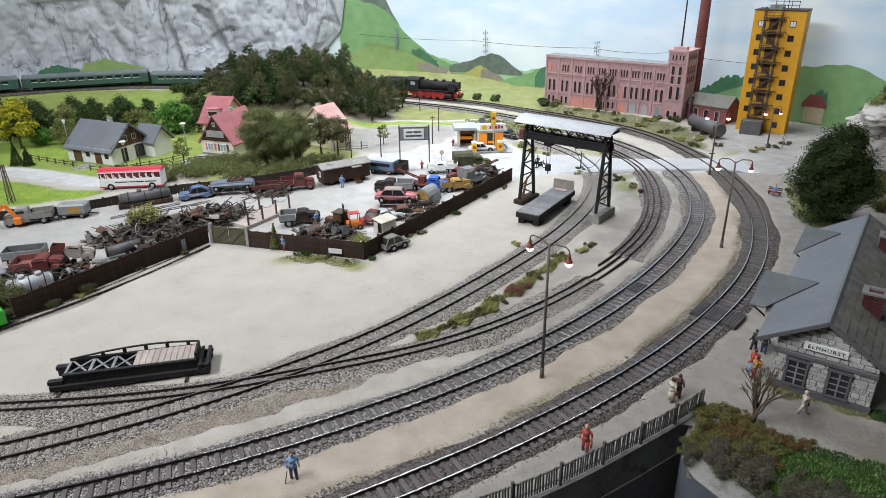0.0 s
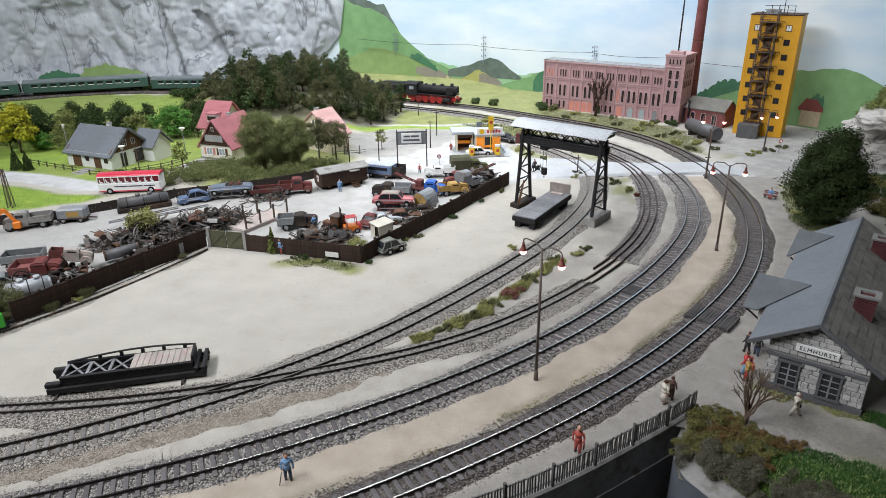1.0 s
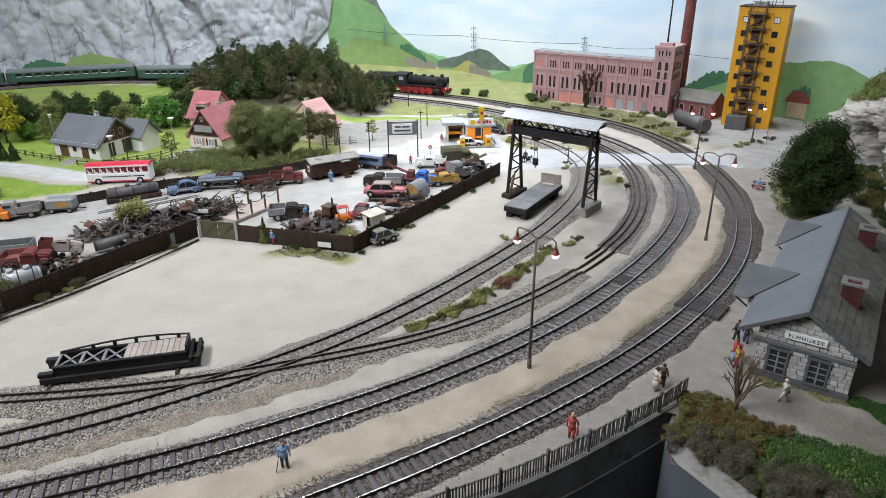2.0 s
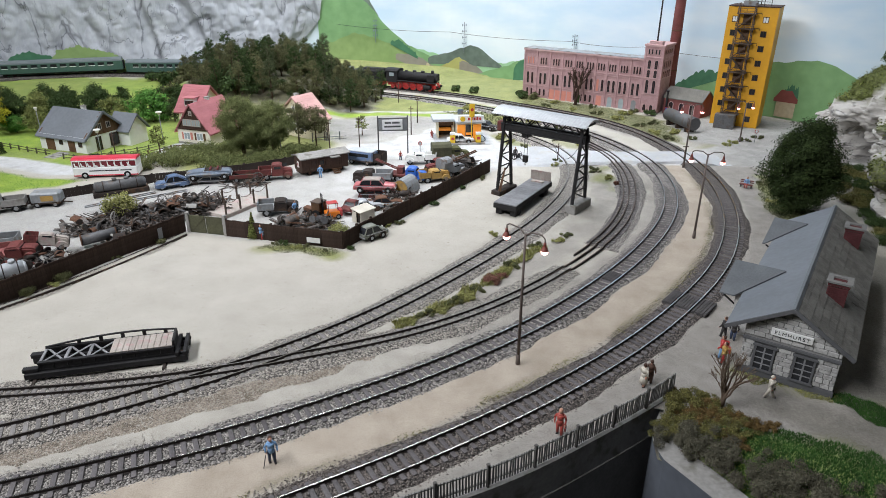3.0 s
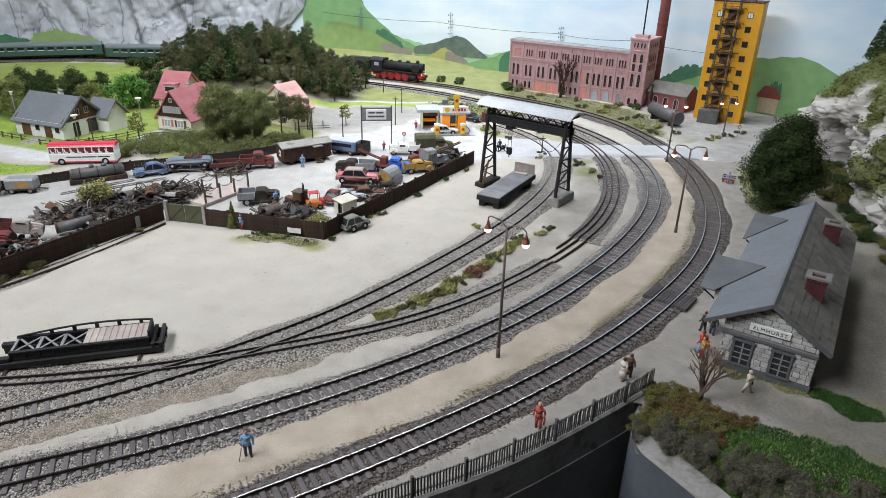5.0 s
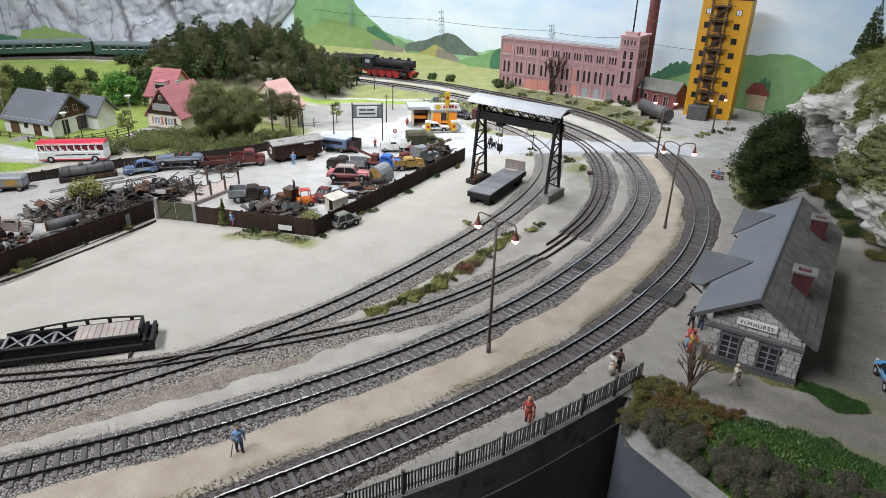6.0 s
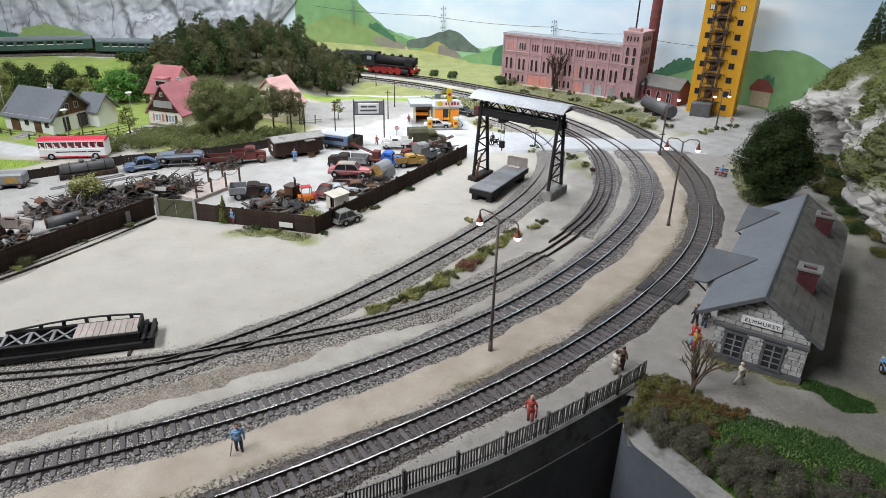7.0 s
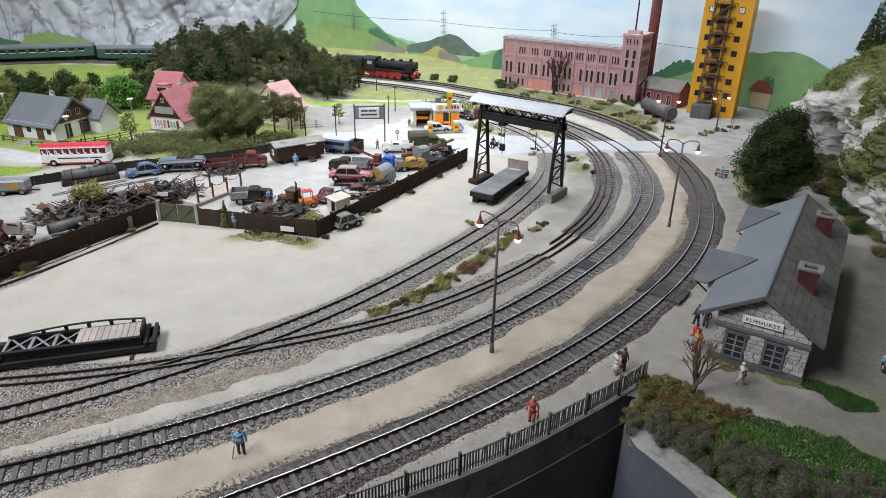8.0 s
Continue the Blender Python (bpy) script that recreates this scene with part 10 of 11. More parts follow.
def cliff_left():
    xs = np.arange(-146, -20.5, 0.45)
    zs = np.arange(0.5, 52, 0.42)
    V = np.zeros((len(xs), len(zs), 3))
    for i, x in enumerate(xs):
        for j, z in enumerate(zs):
            edge = float(np.interp(z, [0, 6, 10, 14, 22, 50], [-38, -33, -28.5, -25, -23.5, -22]))
            xx = -146 + (x + 146) * (edge + 146) / (-20.5 + 146)
            foot = 3.6 * math.exp(-z / 5.0) + (4.5 * math.exp(-((xx + 62) / 12) ** 2 - z / 6))
            fade = min(1.0, (edge - xx) / 5 + 0.12)
            e1, b1 = blocks(xx + 0.35 * z, 0, z * 0.42, 0.07, 5.5)
            e2, b2 = blocks(xx - 0.25 * z, 2, z * 0.62, 0.19, 1.3)
            e3, b3 = blocks(xx + 0.5 * z, 4, z * 0.8, 0.42, 2.7)
            f = 1.5 + 1.5 * fold(xx, 0, z * 0.4, 0.04, 2.2) + 0.75 * b1 + 0.7 * (e1 - 1) + 0.30 * b2 + 0.38 * (e2 - 1) + 0.12 * b3 + 0.16 * (e3 - 1) + 0.2 * fold(xx + z * 0.3, 2, z * 0.9, 0.5, 6.1)
            off = 0.6 + (foot + f) * fade
            V[i, j] = on_wall(xx, z, max(0.25, off))
    nu, nv = len(xs), len(zs)
    idx = np.arange(nu * nv).reshape(nu, nv)
    q = np.stack([idx[:-1, :-1], idx[1:, :-1], idx[1:, 1:], idx[:-1, 1:]], 2).reshape(-1, 4)
    ob = raw("cliff", V.reshape(-1, 3), q, ["rock_grey"], smooth=True)
    return tagged(ob, "tall pale grey plaster rock face behind the far line", "cliff")


cliff_right()
cliff_left()


# ---- trees ----
def tree(label, high, wide, leaf, seed, n=2600, size=0.16, stem=0.18, low=0.25, limbs=12, name="tree", group="trees", bark="bark", clump=0.16, drape=0.0, core=0.0, full=0):
    """A tapered trunk, limbs, and a crown of many small leaves gathered in uneven clumps."""
    rng = np.random.default_rng(seed)
    root = thing(name, label, "tree" if name != "shrub" else "shrub", group=group)
    bm = B()
    lean = rng.normal(0, 0.04, 2) * high
    pts = [Vector((0, 0, -0.4)), Vector((lean[0] * 0.3, lean[1] * 0.3, high * 0.35)), Vector((lean[0], lean[1], high * 0.82))]
    rod(bm, pts[0], pts[1], stem * high / 9 + 0.05, stem * high / 13 + 0.03, 8)
    rod(bm, pts[1], pts[2], stem * high / 13 + 0.03, 0.04, 7)
    cents = []
    for k in range(limbs):
        t = low + (0.95 - low) * (k + rng.random()) / limbs
        a = 2.4 * k + rng.normal(0, 0.4)
        prof = math.sin(math.pi * min(1, 0.18 + 0.82 * (t - low) / (1 - low))) ** 0.7
        rr = wide * prof * rng.uniform(0.55, 1.0)
        s = pts[1].lerp(pts[2], max(0, (t - 0.35) / 0.55)) if t > 0.35 else pts[0].lerp(pts[1], t / 0.35)
        e = Vector((s.x + rr * math.cos(a), s.y + rr * math.sin(a), high * t + rr * 0.15))
        rod(bm, s, e, 0.035 * high / 6 + 0.02, 0.02, 5, cap=False)
        cents.append(((e.x, e.y, e.z), 1.0))
        m2 = s.lerp(e, 0.55)
        cents.append(((m2.x, m2.y, m2.z + 0.1 * wide), 0.8))
    cents.append(((lean[0], lean[1], high * 0.93), 0.9))
    mid, hz = (low + 1.0) / 2 * high, (1.0 - low) / 2 * high * 0.86
    for k in range(limbs * 2):
        d = rng.normal(size=3)
        d = d / np.linalg.norm(d) * rng.uniform(0.5, 0.92)
        taper = 1.0 - 0.28 * max(0.0, d[2])
        cents.append(((lean[0] * 0.6 + d[0] * wide * taper, lean[1] * 0.6 + d[1] * wide * taper, mid + d[2] * hz), 1.0))
    part("trunk", bm, bark, root)
    for k in range(full):
        zz, aa = 1 - 2 * (k + 0.5) / full, 2.39996 * k
        rr = math.sqrt(1 - zz * zz) * (1.08 if zz < 0 else 0.96)
        g = rng.uniform(0.66, 0.88)
        cents.append(((rr * math.cos(aa) * wide * g, rr * math.sin(aa) * wide * g, mid + zz * hz * rng.uniform(0.78, 0.95)), 1.6))
    for k in range(6 if core else 0):
        cents.append(((rng.normal(0, 0.18) * wide, rng.normal(0, 0.18) * wide, mid + (k - 2.5) / 3 * hz), 2.5))
    C = np.array([c for c, _ in cents])
    W = np.array([w for _, w in cents])
    which = rng.choice(len(C), n, p=W / W.sum())
    sp = wide * clump * 2.0
    off = rng.normal(size=(n, 3))
    off /= np.linalg.norm(off, axis=1)[:, None]
    out = off + np.array([0, 0, 0.35])
    rough = 1 + 0.25 * np.sin(off[:, 0] * 9 + which) * np.sin(off[:, 1] * 8) + 0.2 * np.sin(off[:, 2] * 11 + which)
    reach = rng.uniform(0.55, 1.25, len(C)) * sp
    if core:
        reach[-6:] = core * wide
    off *= (rng.random((n, 1)) ** 0.28) * reach[which][:, None] * rough[:, None]
    off[:, 2] = off[:, 2] * 0.8 - drape * np.abs(rng.normal(0, 1, n)) * wide * 0.25
    P = C[which] + off
    P[:, 2] = np.maximum(P[:, 2], 0.15)
    V, Fa = leaves(P, size, rng, 0.3, out)
    raw("crown", V, Fa, [leaf], root)
    return root


def plant(models, spots, seed, lo=0.85, hi=1.15):
    """Sets models and their copies at spots (x, y) or (x, y, size)."""
    r = random.Random(seed)
    used = set()
    for i, s in enumerate(spots):
        src = models[i % len(models)]
        k = (s[2] if len(s) > 2 else 1.0) * r.uniform(lo, hi)
        z = float(height(np.array([s[0]]), np.array([s[1]]))[0]) if len(s) < 4 else s[3]
        m = pose(s[0] * U, s[1] * U, z * U, 0, 0, r.uniform(0, 360))
        if src.name not in used:
            used.add(src.name)
            src.matrix_basis = m @ Matrix.Diagonal((k, k, k, 1))
        else:
            c = copy_thing(src, m)
            c.matrix_basis = m @ Matrix.Diagonal((k, k, k, 1))


R = random.Random(77)
forest = [tree("dark olive model tree in the dense wood on the slope", 9.5, 2.4, "leaf_brown", 101,  7000, 0.11, low=0.08, limbs=9, group="wood on the slope", clump=0.13, drape=0.12, core=0.42, full=22),
          tree("dark green model tree in the dense wood on the slope", 10.5, 2.2, "leaf_dark", 102,  7000, 0.11, low=0.08, limbs=9, group="wood on the slope", clump=0.13, drape=0.12, core=0.42, full=22),
          tree("brownish thin-crowned model tree in the dense wood", 9.0, 2.1, "leaf_brown", 103,  7000, 0.105, low=0.06, limbs=9, group="wood on the slope", clump=0.13, drape=0.12, core=0.42, full=22),
          tree("deep green tall model tree in the dense wood", 10.5, 2.1, "leaf_wood", 104,  7000, 0.105, low=0.06, limbs=9, group="wood on the slope", clump=0.13, drape=0.12, core=0.42, full=22)]
spots = []
tries = 0
while len(spots) < 78 and tries < 6000:
    tries += 1
    x, y = R.uniform(-56, -6), R.uniform(129, 167)
    if inside(np.array([x]), np.array([y]), [(-54, 153), (-43, 141), (-34, 136.5), (-22, 133.5), (-9.5, 136), (-7.0, 150), (-12, 159), (-30, 165), (-50, 167)])[0] > 0.3 and all(math.hypot(x - a[0], y - a[1]) > 2.4 for a in spots):
        spots.append((x, y, 0.95 if -44 < x < -20 else 0.74))
plant(forest, spots, 5, 0.68, 1.0)

village = [tree("full dark green garden tree behind the houses", 6.5, 3.0, "leaf_dark", 111, 3200, 0.17, low=0.12, group="village trees"),
           tree("rounded mid-green garden tree behind the houses", 5.6, 2.9, "leaf_mid", 112, 3000, 0.17, low=0.1, group="village trees"),
           tree("dense leafy green tree behind the houses", 6.0, 2.7, "leaf_dark", 113, 3000, 0.17, low=0.15, group="village trees")]
plant(village, [(-92, 124), (-86, 127), (-80, 122), (-78.5, 130), (-72, 127), (-67, 125), (-61, 128), (-57, 124.5), (-70, 133, 0.9), (-64, 134, 0.9), (-84, 135), (-92, 138), (-48.5, 137, 0.8), (-55.5, 137, 0.75), (-50, 131, 0.8),
                (-77, 140, 0.8), (-66, 140, 0.7), (-44, 133, 0.8), (-61, 119.5, 0.55), (-67, 119, 0.6), (-100, 130), (-100, 143),
                (-89, 130, 0.9), (-83, 130.5, 0.9), (-75, 125, 0.9), (-69.5, 121.5, 0.8), (-64, 123, 0.8), (-58, 121.5, 0.7), (-54.5, 122.5, 0.7), (-62.5, 131, 0.85), (-66.8, 129.5, 0.85), (-75, 134.5, 0.8), (-81, 126, 0.9), (-95, 133), (-97, 120), (-88, 121.5, 0.9), (-47, 129, 0.8), (-51.5, 134.5, 0.75), (-58.8, 134.8, 0.8), (-71, 137, 0.75)], 6)
plant([tree("bright yellow-green garden tree", 6.6, 2.5, "leaf_yellow", 121, 4200, 0.16, low=0.2, group="village trees")], [(-76.0, 118.5, 1.45), (-90, 116, 0.9)], 7)
plant([tree("fresh bright green bushy tree", 5.2, 3.3, "leaf_fresh", 122, 5400, 0.16, low=0.06, group="village trees")], [(-51.2, 129.0, 1.3), (-58.5, 132, 0.8), (-73, 121, 0.7)], 8)
plant([tree("large drooping olive-green tree by the chalet", 10.2, 3.9, "leaf_olive", 131, 40000, 0.10, stem=0.3, low=0.16, limbs=10, group="village trees", clump=0.15, drape=0.35, core=0.5, full=30)], [(-27.9, 104.4, 1.0), (-23.4, 105.6, 0.9)], 9, 0.97, 1.03)
plant([tree("thin olive tree with bare stems beside the cream house", 6.8, 2.6, "leaf_brown", 132, 6500, 0.11, stem=0.14, low=0.35, limbs=10, group="village trees"),
       tree("small airy olive tree beside the lane", 4.6, 1.4, "leaf_mid", 133, 1100, 0.13, stem=0.12, low=0.3, limbs=9, group="village trees")], [(-17.0, 110.4, 1.0), (-42.2, 106.6, 1.0), (-19.8, 109.6, 1.05), (-9.6, 117.5, 0.8)], 10, 0.97, 1.05)
plant([tree("large dense dark green tree beside the platform", 11.9, 4.4, "leaf_tree", 143, 76000, 0.12, stem=0.3, low=0.02, limbs=5, group="trees", clump=0.19, core=0.55, full=30)], [(49.0, 76.8, 1.0)], 11, 1, 1)


def conifer(label, high, wide, seed, leaf="leaf_dark", n=1500):
    rng = np.random.default_rng(seed)
    root = thing("conifer", label, "tree", group="conifers")
    part("trunk", rod(B(), (0, 0, -0.3), (0, 0, high * 0.95), 0.05 * high / 3 + 0.04, 0.02, 7), "bark", root)
    t = 1 - np.sqrt(rng.random(n))
    tier = np.floor(t * 9) / 9 + 0.11 * rng.random(n) ** 0.6
    rr = wide * (1 - tier) * (0.35 + 0.65 * np.sqrt(rng.random(n)))
    a = rng.uniform(0, 6.283, n)
    P = np.stack([rr * np.cos(a), rr * np.sin(a), 0.08 * high + tier * high * 0.92 - rr * 0.25], 1)
    V, Fa = leaves(P, 0.13, rng, 0.8)
    raw("crown", V, Fa, [leaf], root)
    return root


plant([conifer("small dark garden conifer by the bungalow", 4.0, 1.1, 151), ], [(-70.5, 107.5), (-68.3, 107.0, 0.85), (-84, 114, 1.1)], 12, 0.95, 1.05)
plant([conifer("slender green plant growing up the yard fence", 3.2, 0.7, 153, "leaf_mid", 1400)], [(-19.0, 70.1, 1.0)], 18, 1, 1)
plant([conifer("dark spruce on top of the limestone cliff", 7.5, 1.9, 152, n=2600)], [(77.4, 103.6, 1.3, 14.6), (80.6, 100.8, 1.5, 16.0), (79.4, 107.4, 1.2, 14.2), (84, 104, 1.5, 16.4), (76, 84, 1.4, 19.5), (82, 92, 1.5, 18.5), (86, 98, 1.4, 17.5), (72, 72, 1.4, 20.5)], 13)


def bare_tree(label, high, seed, spread=0.5, mat="bark", forks=5, twigs=2):
    r = random.Random(seed)
    root = thing("bare_tree", label, "tree", group="bare trees")
    bm = B()
    def grow(p, d, L, rad, depth):
        m = p + d * L * 0.5 + Vector((r.uniform(-1, 1), r.uniform(-1, 1), r.uniform(-0.4, 0.6))) * L * 0.1
        q = p + d * L
        for a, b, ra, rb in ((p, m, rad, rad * 0.84), (m, q, rad * 0.84, rad * 0.68)):
            rod(bm, a, b, ra, rb, 7 if depth < 2 else 4, cap=False)
        if depth >= 2:
            for k in range(twigs):
                nd = (d + Vector((r.uniform(-1, 1), r.uniform(-1, 1), r.uniform(-0.3, 0.7))) * 0.9).normalized()
                rod(bm, m, m + nd * L * r.uniform(0.4, 0.8), rad * 0.4, rad * 0.18, 4, cap=False)
        if depth >= forks:
            return
        for k in range(r.choice((2, 2, 3))):
            nd = (d + Vector((r.uniform(-1, 1), r.uniform(-1, 1), r.uniform(-0.25, 0.45))) * spread).normalized()
            grow(q, nd, L * r.uniform(0.62, 0.86), rad * 0.64, depth + 1)
    for k in range(3):
        grow(Vector((k * 0.14 - 0.14, 0.06 * k, -0.2)), Vector((r.uniform(-0.25, 0.25), r.uniform(-0.2, 0.2), 1)).normalized(), high * 0.27, high * 0.033, 0)
    part("trunk", bm, mat, root)
    return root


plant([bare_tree("gnarled bare brown tree at the path's edge", 4.7, 36, 0.36, "bark_pale", 5, 1)], [(22.2, 37.6, 1.0, -0.2)], 14, 1, 1)
plant([bare_tree("leafless dark tree before the factory", 10.4, 33, 0.5, "dark_wood", 4, 1)], [(35.4, 142.6)], 15, 1, 1)


# ---- shrubs, weeds and grass ----
def shrub(label, seed, leaf, rx, ry, high, n, size=0.14, name="shrub", lump=130, swell=0.42):
    rng = np.random.default_rng(seed)
    root = thing(name, label, "shrub", group="shrubs")
    k = max(5, int(n / lump))
    C = np.stack([rng.uniform(-1, 1, k) * rx * 0.75, rng.uniform(-1, 1, k) * ry * 0.75, rng.uniform(0.25, 0.75, k) * high], 1)
    w = rng.integers(0, k, n)
    off = rng.normal(size=(n, 3))
    off /= np.linalg.norm(off, axis=1)[:, None]
    out = off + np.array([0, 0, 0.3])
    off *= rng.random((n, 1)) ** 0.3 * np.array([min(rx, ry) * swell, min(rx, ry) * swell, high * swell * 0.76]) * (1 + 0.3 * np.sin(off[:, :1] * 8 + w[:, None]) * np.sin(off[:, 1:2] * 9))
    P = C[w] + off
    P[:, 2] = np.maximum(P[:, 2], 0.02)
    V, Fa = leaves(P, size, rng, 0.3, out)
    raw("foliage", V, Fa, [leaf], root)
    bm = B()
    for c in C[:8]:
        rod(bm, (c[0] * 0.25, c[1] * 0.25, -0.15), tuple(c), 0.06, 0.02, 5)
    part("stem", bm, "bark", root)
    return root


olive = [shrub("spreading olive-green bush below the houses", 201, "leaf_olive", 2.6, 1.9, 2.3, 2600, 0.10), shrub("low mossy green bush below the houses", 202, "leaf_herb", 2.2, 1.7, 1.5, 2600, 0.10)]
plant(olive, [(-43.6, 100.6), (-40.4, 101.8, 1.1), (-37.4, 99.6, 1.1), (-34.6, 101.6, 1.15), (-32.0, 99.0, 1.0), (-38.6, 104.6, 1.0), (-35, 105, 1.1), (-29.0, 100.0, 1.1), (-25.6, 99.6, 1.0), (-22.6, 102.4, 1.0), (-19.4, 104.4, 0.9), (-41.6, 97.6, 0.9), (-45.0, 103.0, 0.6),
              (-30.5, 108, 1.2), (-26, 108.5, 1.1), (-42.8, 99.0, 1.0), (-39.4, 99.4, 1.0), (-36, 102.6, 1.2), (-33.2, 103.8, 1.1), (-39.9, 106.2, 0.8), (-30.4, 97.6, 0.8), (-27.4, 97.9, 0.9), (-23.8, 100.6, 0.9), (-20.6, 106.8, 1.0), (-17.2, 106.4, 0.8), (-37.0, 107.2, 0.8)], 21)
dark_b = [shrub("small dark green rounded bush", 203, "leaf_dark", 1.6, 1.4, 1.5, 1100), shrub("small low brownish leafy bush", 204, "leaf_brown", 1.6, 1.3, 1.4, 1000)]
plant(dark_b, [(-44.8, 84.2, 0.9), (-42.4, 85.2, 0.9), (-46.8, 102.6, 0.6), (-49.2, 104.6, 0.55), (-51.6, 103.8, 0.55), (-29.6, 69.2, 0.5), (2.4, 80.4, 0.4), (-2.0, 74.2, 0.4), (6.6, 86.6, 0.35), (9.8, 91.4, 0.4), (-7.4, 66.6, 0.35), (-12.6, 67.2, 0.3), (-15.2, 68.0, 0.35), 
               (27.0, 149.4, 1.0), (24.6, 150.6, 1.1), (46.2, 134.8, 0.8), (48.6, 132.2, 0.9), (-3.6, 166.5, 1.2), (1.5, 164.5, 1.2), (5.5, 162.5, 1.1), (10.0, 159.6, 1.1), (-8.5, 168.5, 1.3), (14.2, 157, 1.0), (-62, 178, 3.0), (-66, 177.5, 2.2), (-58, 178.5, 3.6), (-54, 179, 4.0), (-50, 179, 4.2), (-46, 179.5, 4.2), (-41, 180, 4.0), (-36, 180, 3.6)], 22)
plant(dark_b, [(-58, 162, 2.2), (-55, 158, 2.0), (-52, 163, 2.4), (-61, 165, 1.9), (-54, 165, 2.4), (-50, 156, 2.0), (-64, 166.5, 1.6), (-57, 166, 2.2)], 30)
plant([shrub("brown dry-leaved bush at the end of the yard fence", 217, "leaf_brown", 2.2, 1.7, 2.6, 11000, 0.09)], [(-41.9, 56.4, 1.0), (-43.6, 58.0, 0.9), (-40.6, 54.9, 0.45), (-37.9, 57.0, 0.36), (-35.9, 59.9, 0.42)], 31)
R2 = random.Random(91)
plant([shrub("dark tangled undergrowth at the edge of the wood", 215, "leaf_dark", 2.0, 1.6, 2.2, 1500), shrub("brown dry undergrowth at the edge of the wood", 216, "leaf_brown", 1.9, 1.5, 2.0, 1400)],
      [(R2.uniform(-46, -12), R2.uniform(140, 160), R2.uniform(1.2, 2.2)) for _ in range(26)] + [(x + R2.uniform(-1, 1), 150 - 0.36 * (x + 57) + R2.uniform(-1.5, 1.0), R2.uniform(0.7, 1.3)) for x in np.arange(-56, -24, 2.0)] + [(x + R2.uniform(-1, 1), 135 + 0.4 * (x + 24) + R2.uniform(-1, 1), R2.uniform(0.7, 1.2)) for x in np.arange(-23, -11, 1.8)], 29)
plant([shrub("yellow-olive moss bush growing on the scrap heap", 214, "moss", 1.5, 1.3, 1.9, 2600, 0.10)], [(-36.4, 76.2, 1.25, 1.1), (-8.9, 68.2, 0.75, 1.0)], 28, 1, 1)
moss_b = [shrub("mossy olive tuft beside the rails", 205, "moss", 1.2, 0.8, 0.7, 1100, 0.08), shrub("grey-green weed tuft beside the rails", 206, "grass_dull", 1.1, 0.7, 0.6, 1000, 0.08)]
plant(moss_b, [(-1.0, 49.9, 0.7), (0.6, 51.2, 0.8), (2.0, 52.4, 0.85), (3.4, 53.6, 0.9), (4.8, 55.0, 1.0), (6.0, 56.3, 0.9), (8.9, 60.0, 0.9), (10.2, 61.6, 0.9), (11.4, 63.2, 0.8), (13.4, 66.4, 0.9), (16.2, 68.0, 0.7), (17.6, 69.6, 0.8), (9.2, 70.2, 0.6),
              (23.0, 99.0, 1.0), (21.8, 97.6, 0.8), (27.4, 94, 1.0), (28.4, 91, 0.9), (27.0, 96.0, 1.0), (17, 111.5, 1.0), (19, 108.5, 1.0), (15.8, 114.6, 1.2), (25.4, 112.5, 1.1), (28.5, 109.2, 1.0), (23.6, 116.4, 1.2),
              (30.5, 112.6, 1.1), (27.5, 120.2, 1.2), (23.2, 126.4, 1.3), (17.4, 133.0, 1.3), (11.0, 139.0, 1.4), (12, 133, 1.3), (18, 127, 1.4), (16.5, 121.5, 1.5), (10, 132, 1.2),
              (29.0, 141.6, 1.3), (33.5, 137.6, 1.2), (37.5, 133.0, 1.2), (40.6, 128.0, 1.2), (43.2, 122.4, 1.2), (44.8, 117.6, 1.2), (46.0, 113.2, 1.0), (31.5, 144.5, 1.2), (38.6, 139.8, 1.2), (43.6, 132.6, 1.3), (46.6, 124.2, 1.3), (48.6, 117.2, 1.3), (49.5, 113.0, 1.1),
              (56.0, 110.0, 1.0), (59.0, 111.6, 1.0), (54.0, 108.2, 0.9), (62.0, 113.6, 1.0), (48.0, 80.2, 0.9), (49.8, 87.5, 0.9), (47.0, 71.5, 1.0), (-16.0, 68.2, 0.6), (-13.6, 67.2, 0.6), (-10.4, 66.2, 0.5), (-10.6, 68.8, 1.0), (-9.4, 69.4, 1.1), (-3.4, 73.6, 0.6), (0.2, 79.0, 0.6), (5.0, 86.5, 0.5), (-32.6, 65.0, 0.7), (-36.2, 59.0, 0.7)], 23)
plant([shrub("russet-brown heather tuft beside the narrow track", 207, "heather", 1.3, 0.8, 0.8, 1500, 0.07)], [(7.5, 58.4), (8.4, 59.2, 0.8), (29.2, 88.6, 0.7)], 24)
# the planted bank below the station path
bank_grey = [shrub("springy grey-brown lichen bush on the bank", 208, "lichen", 1.9, 1.5, 1.35, 7600, 0.055, lump=260, swell=0.30), shrub("grey lichen bush with dark gaps", 209, "lichen", 1.5, 1.3, 1.25, 6600, 0.055, lump=300, swell=0.32)]
plant(bank_grey, [(17.4, 33.9, 0.9, -0.5), (18.9, 34.3, 0.9, -0.4), (19.9, 33.0, 0.9, -0.4), (18.6, 32.8, 0.8, -0.6), (20.3, 31.2, 1.0, -0.5), (21.4, 29.6, 1.0, -0.5), (22.4, 28.3, 1.0, -0.5), (23.6, 29.8, 0.95, -0.3), (22.5, 31.0, 0.8, -0.4),
                  (24.4, 27.3, 1.0, -0.4), (25.6, 28.4, 1.0, -0.3), (26.8, 26.6, 1.0, -0.3), (28.2, 27.0, 0.95, -0.3), (23.0, 26.0, 1.0, -0.5), (25.2, 25.0, 1.0, -0.5), (27.6, 24.6, 1.0, -0.4), (30.0, 25.6, 0.9, -0.2)], 25)
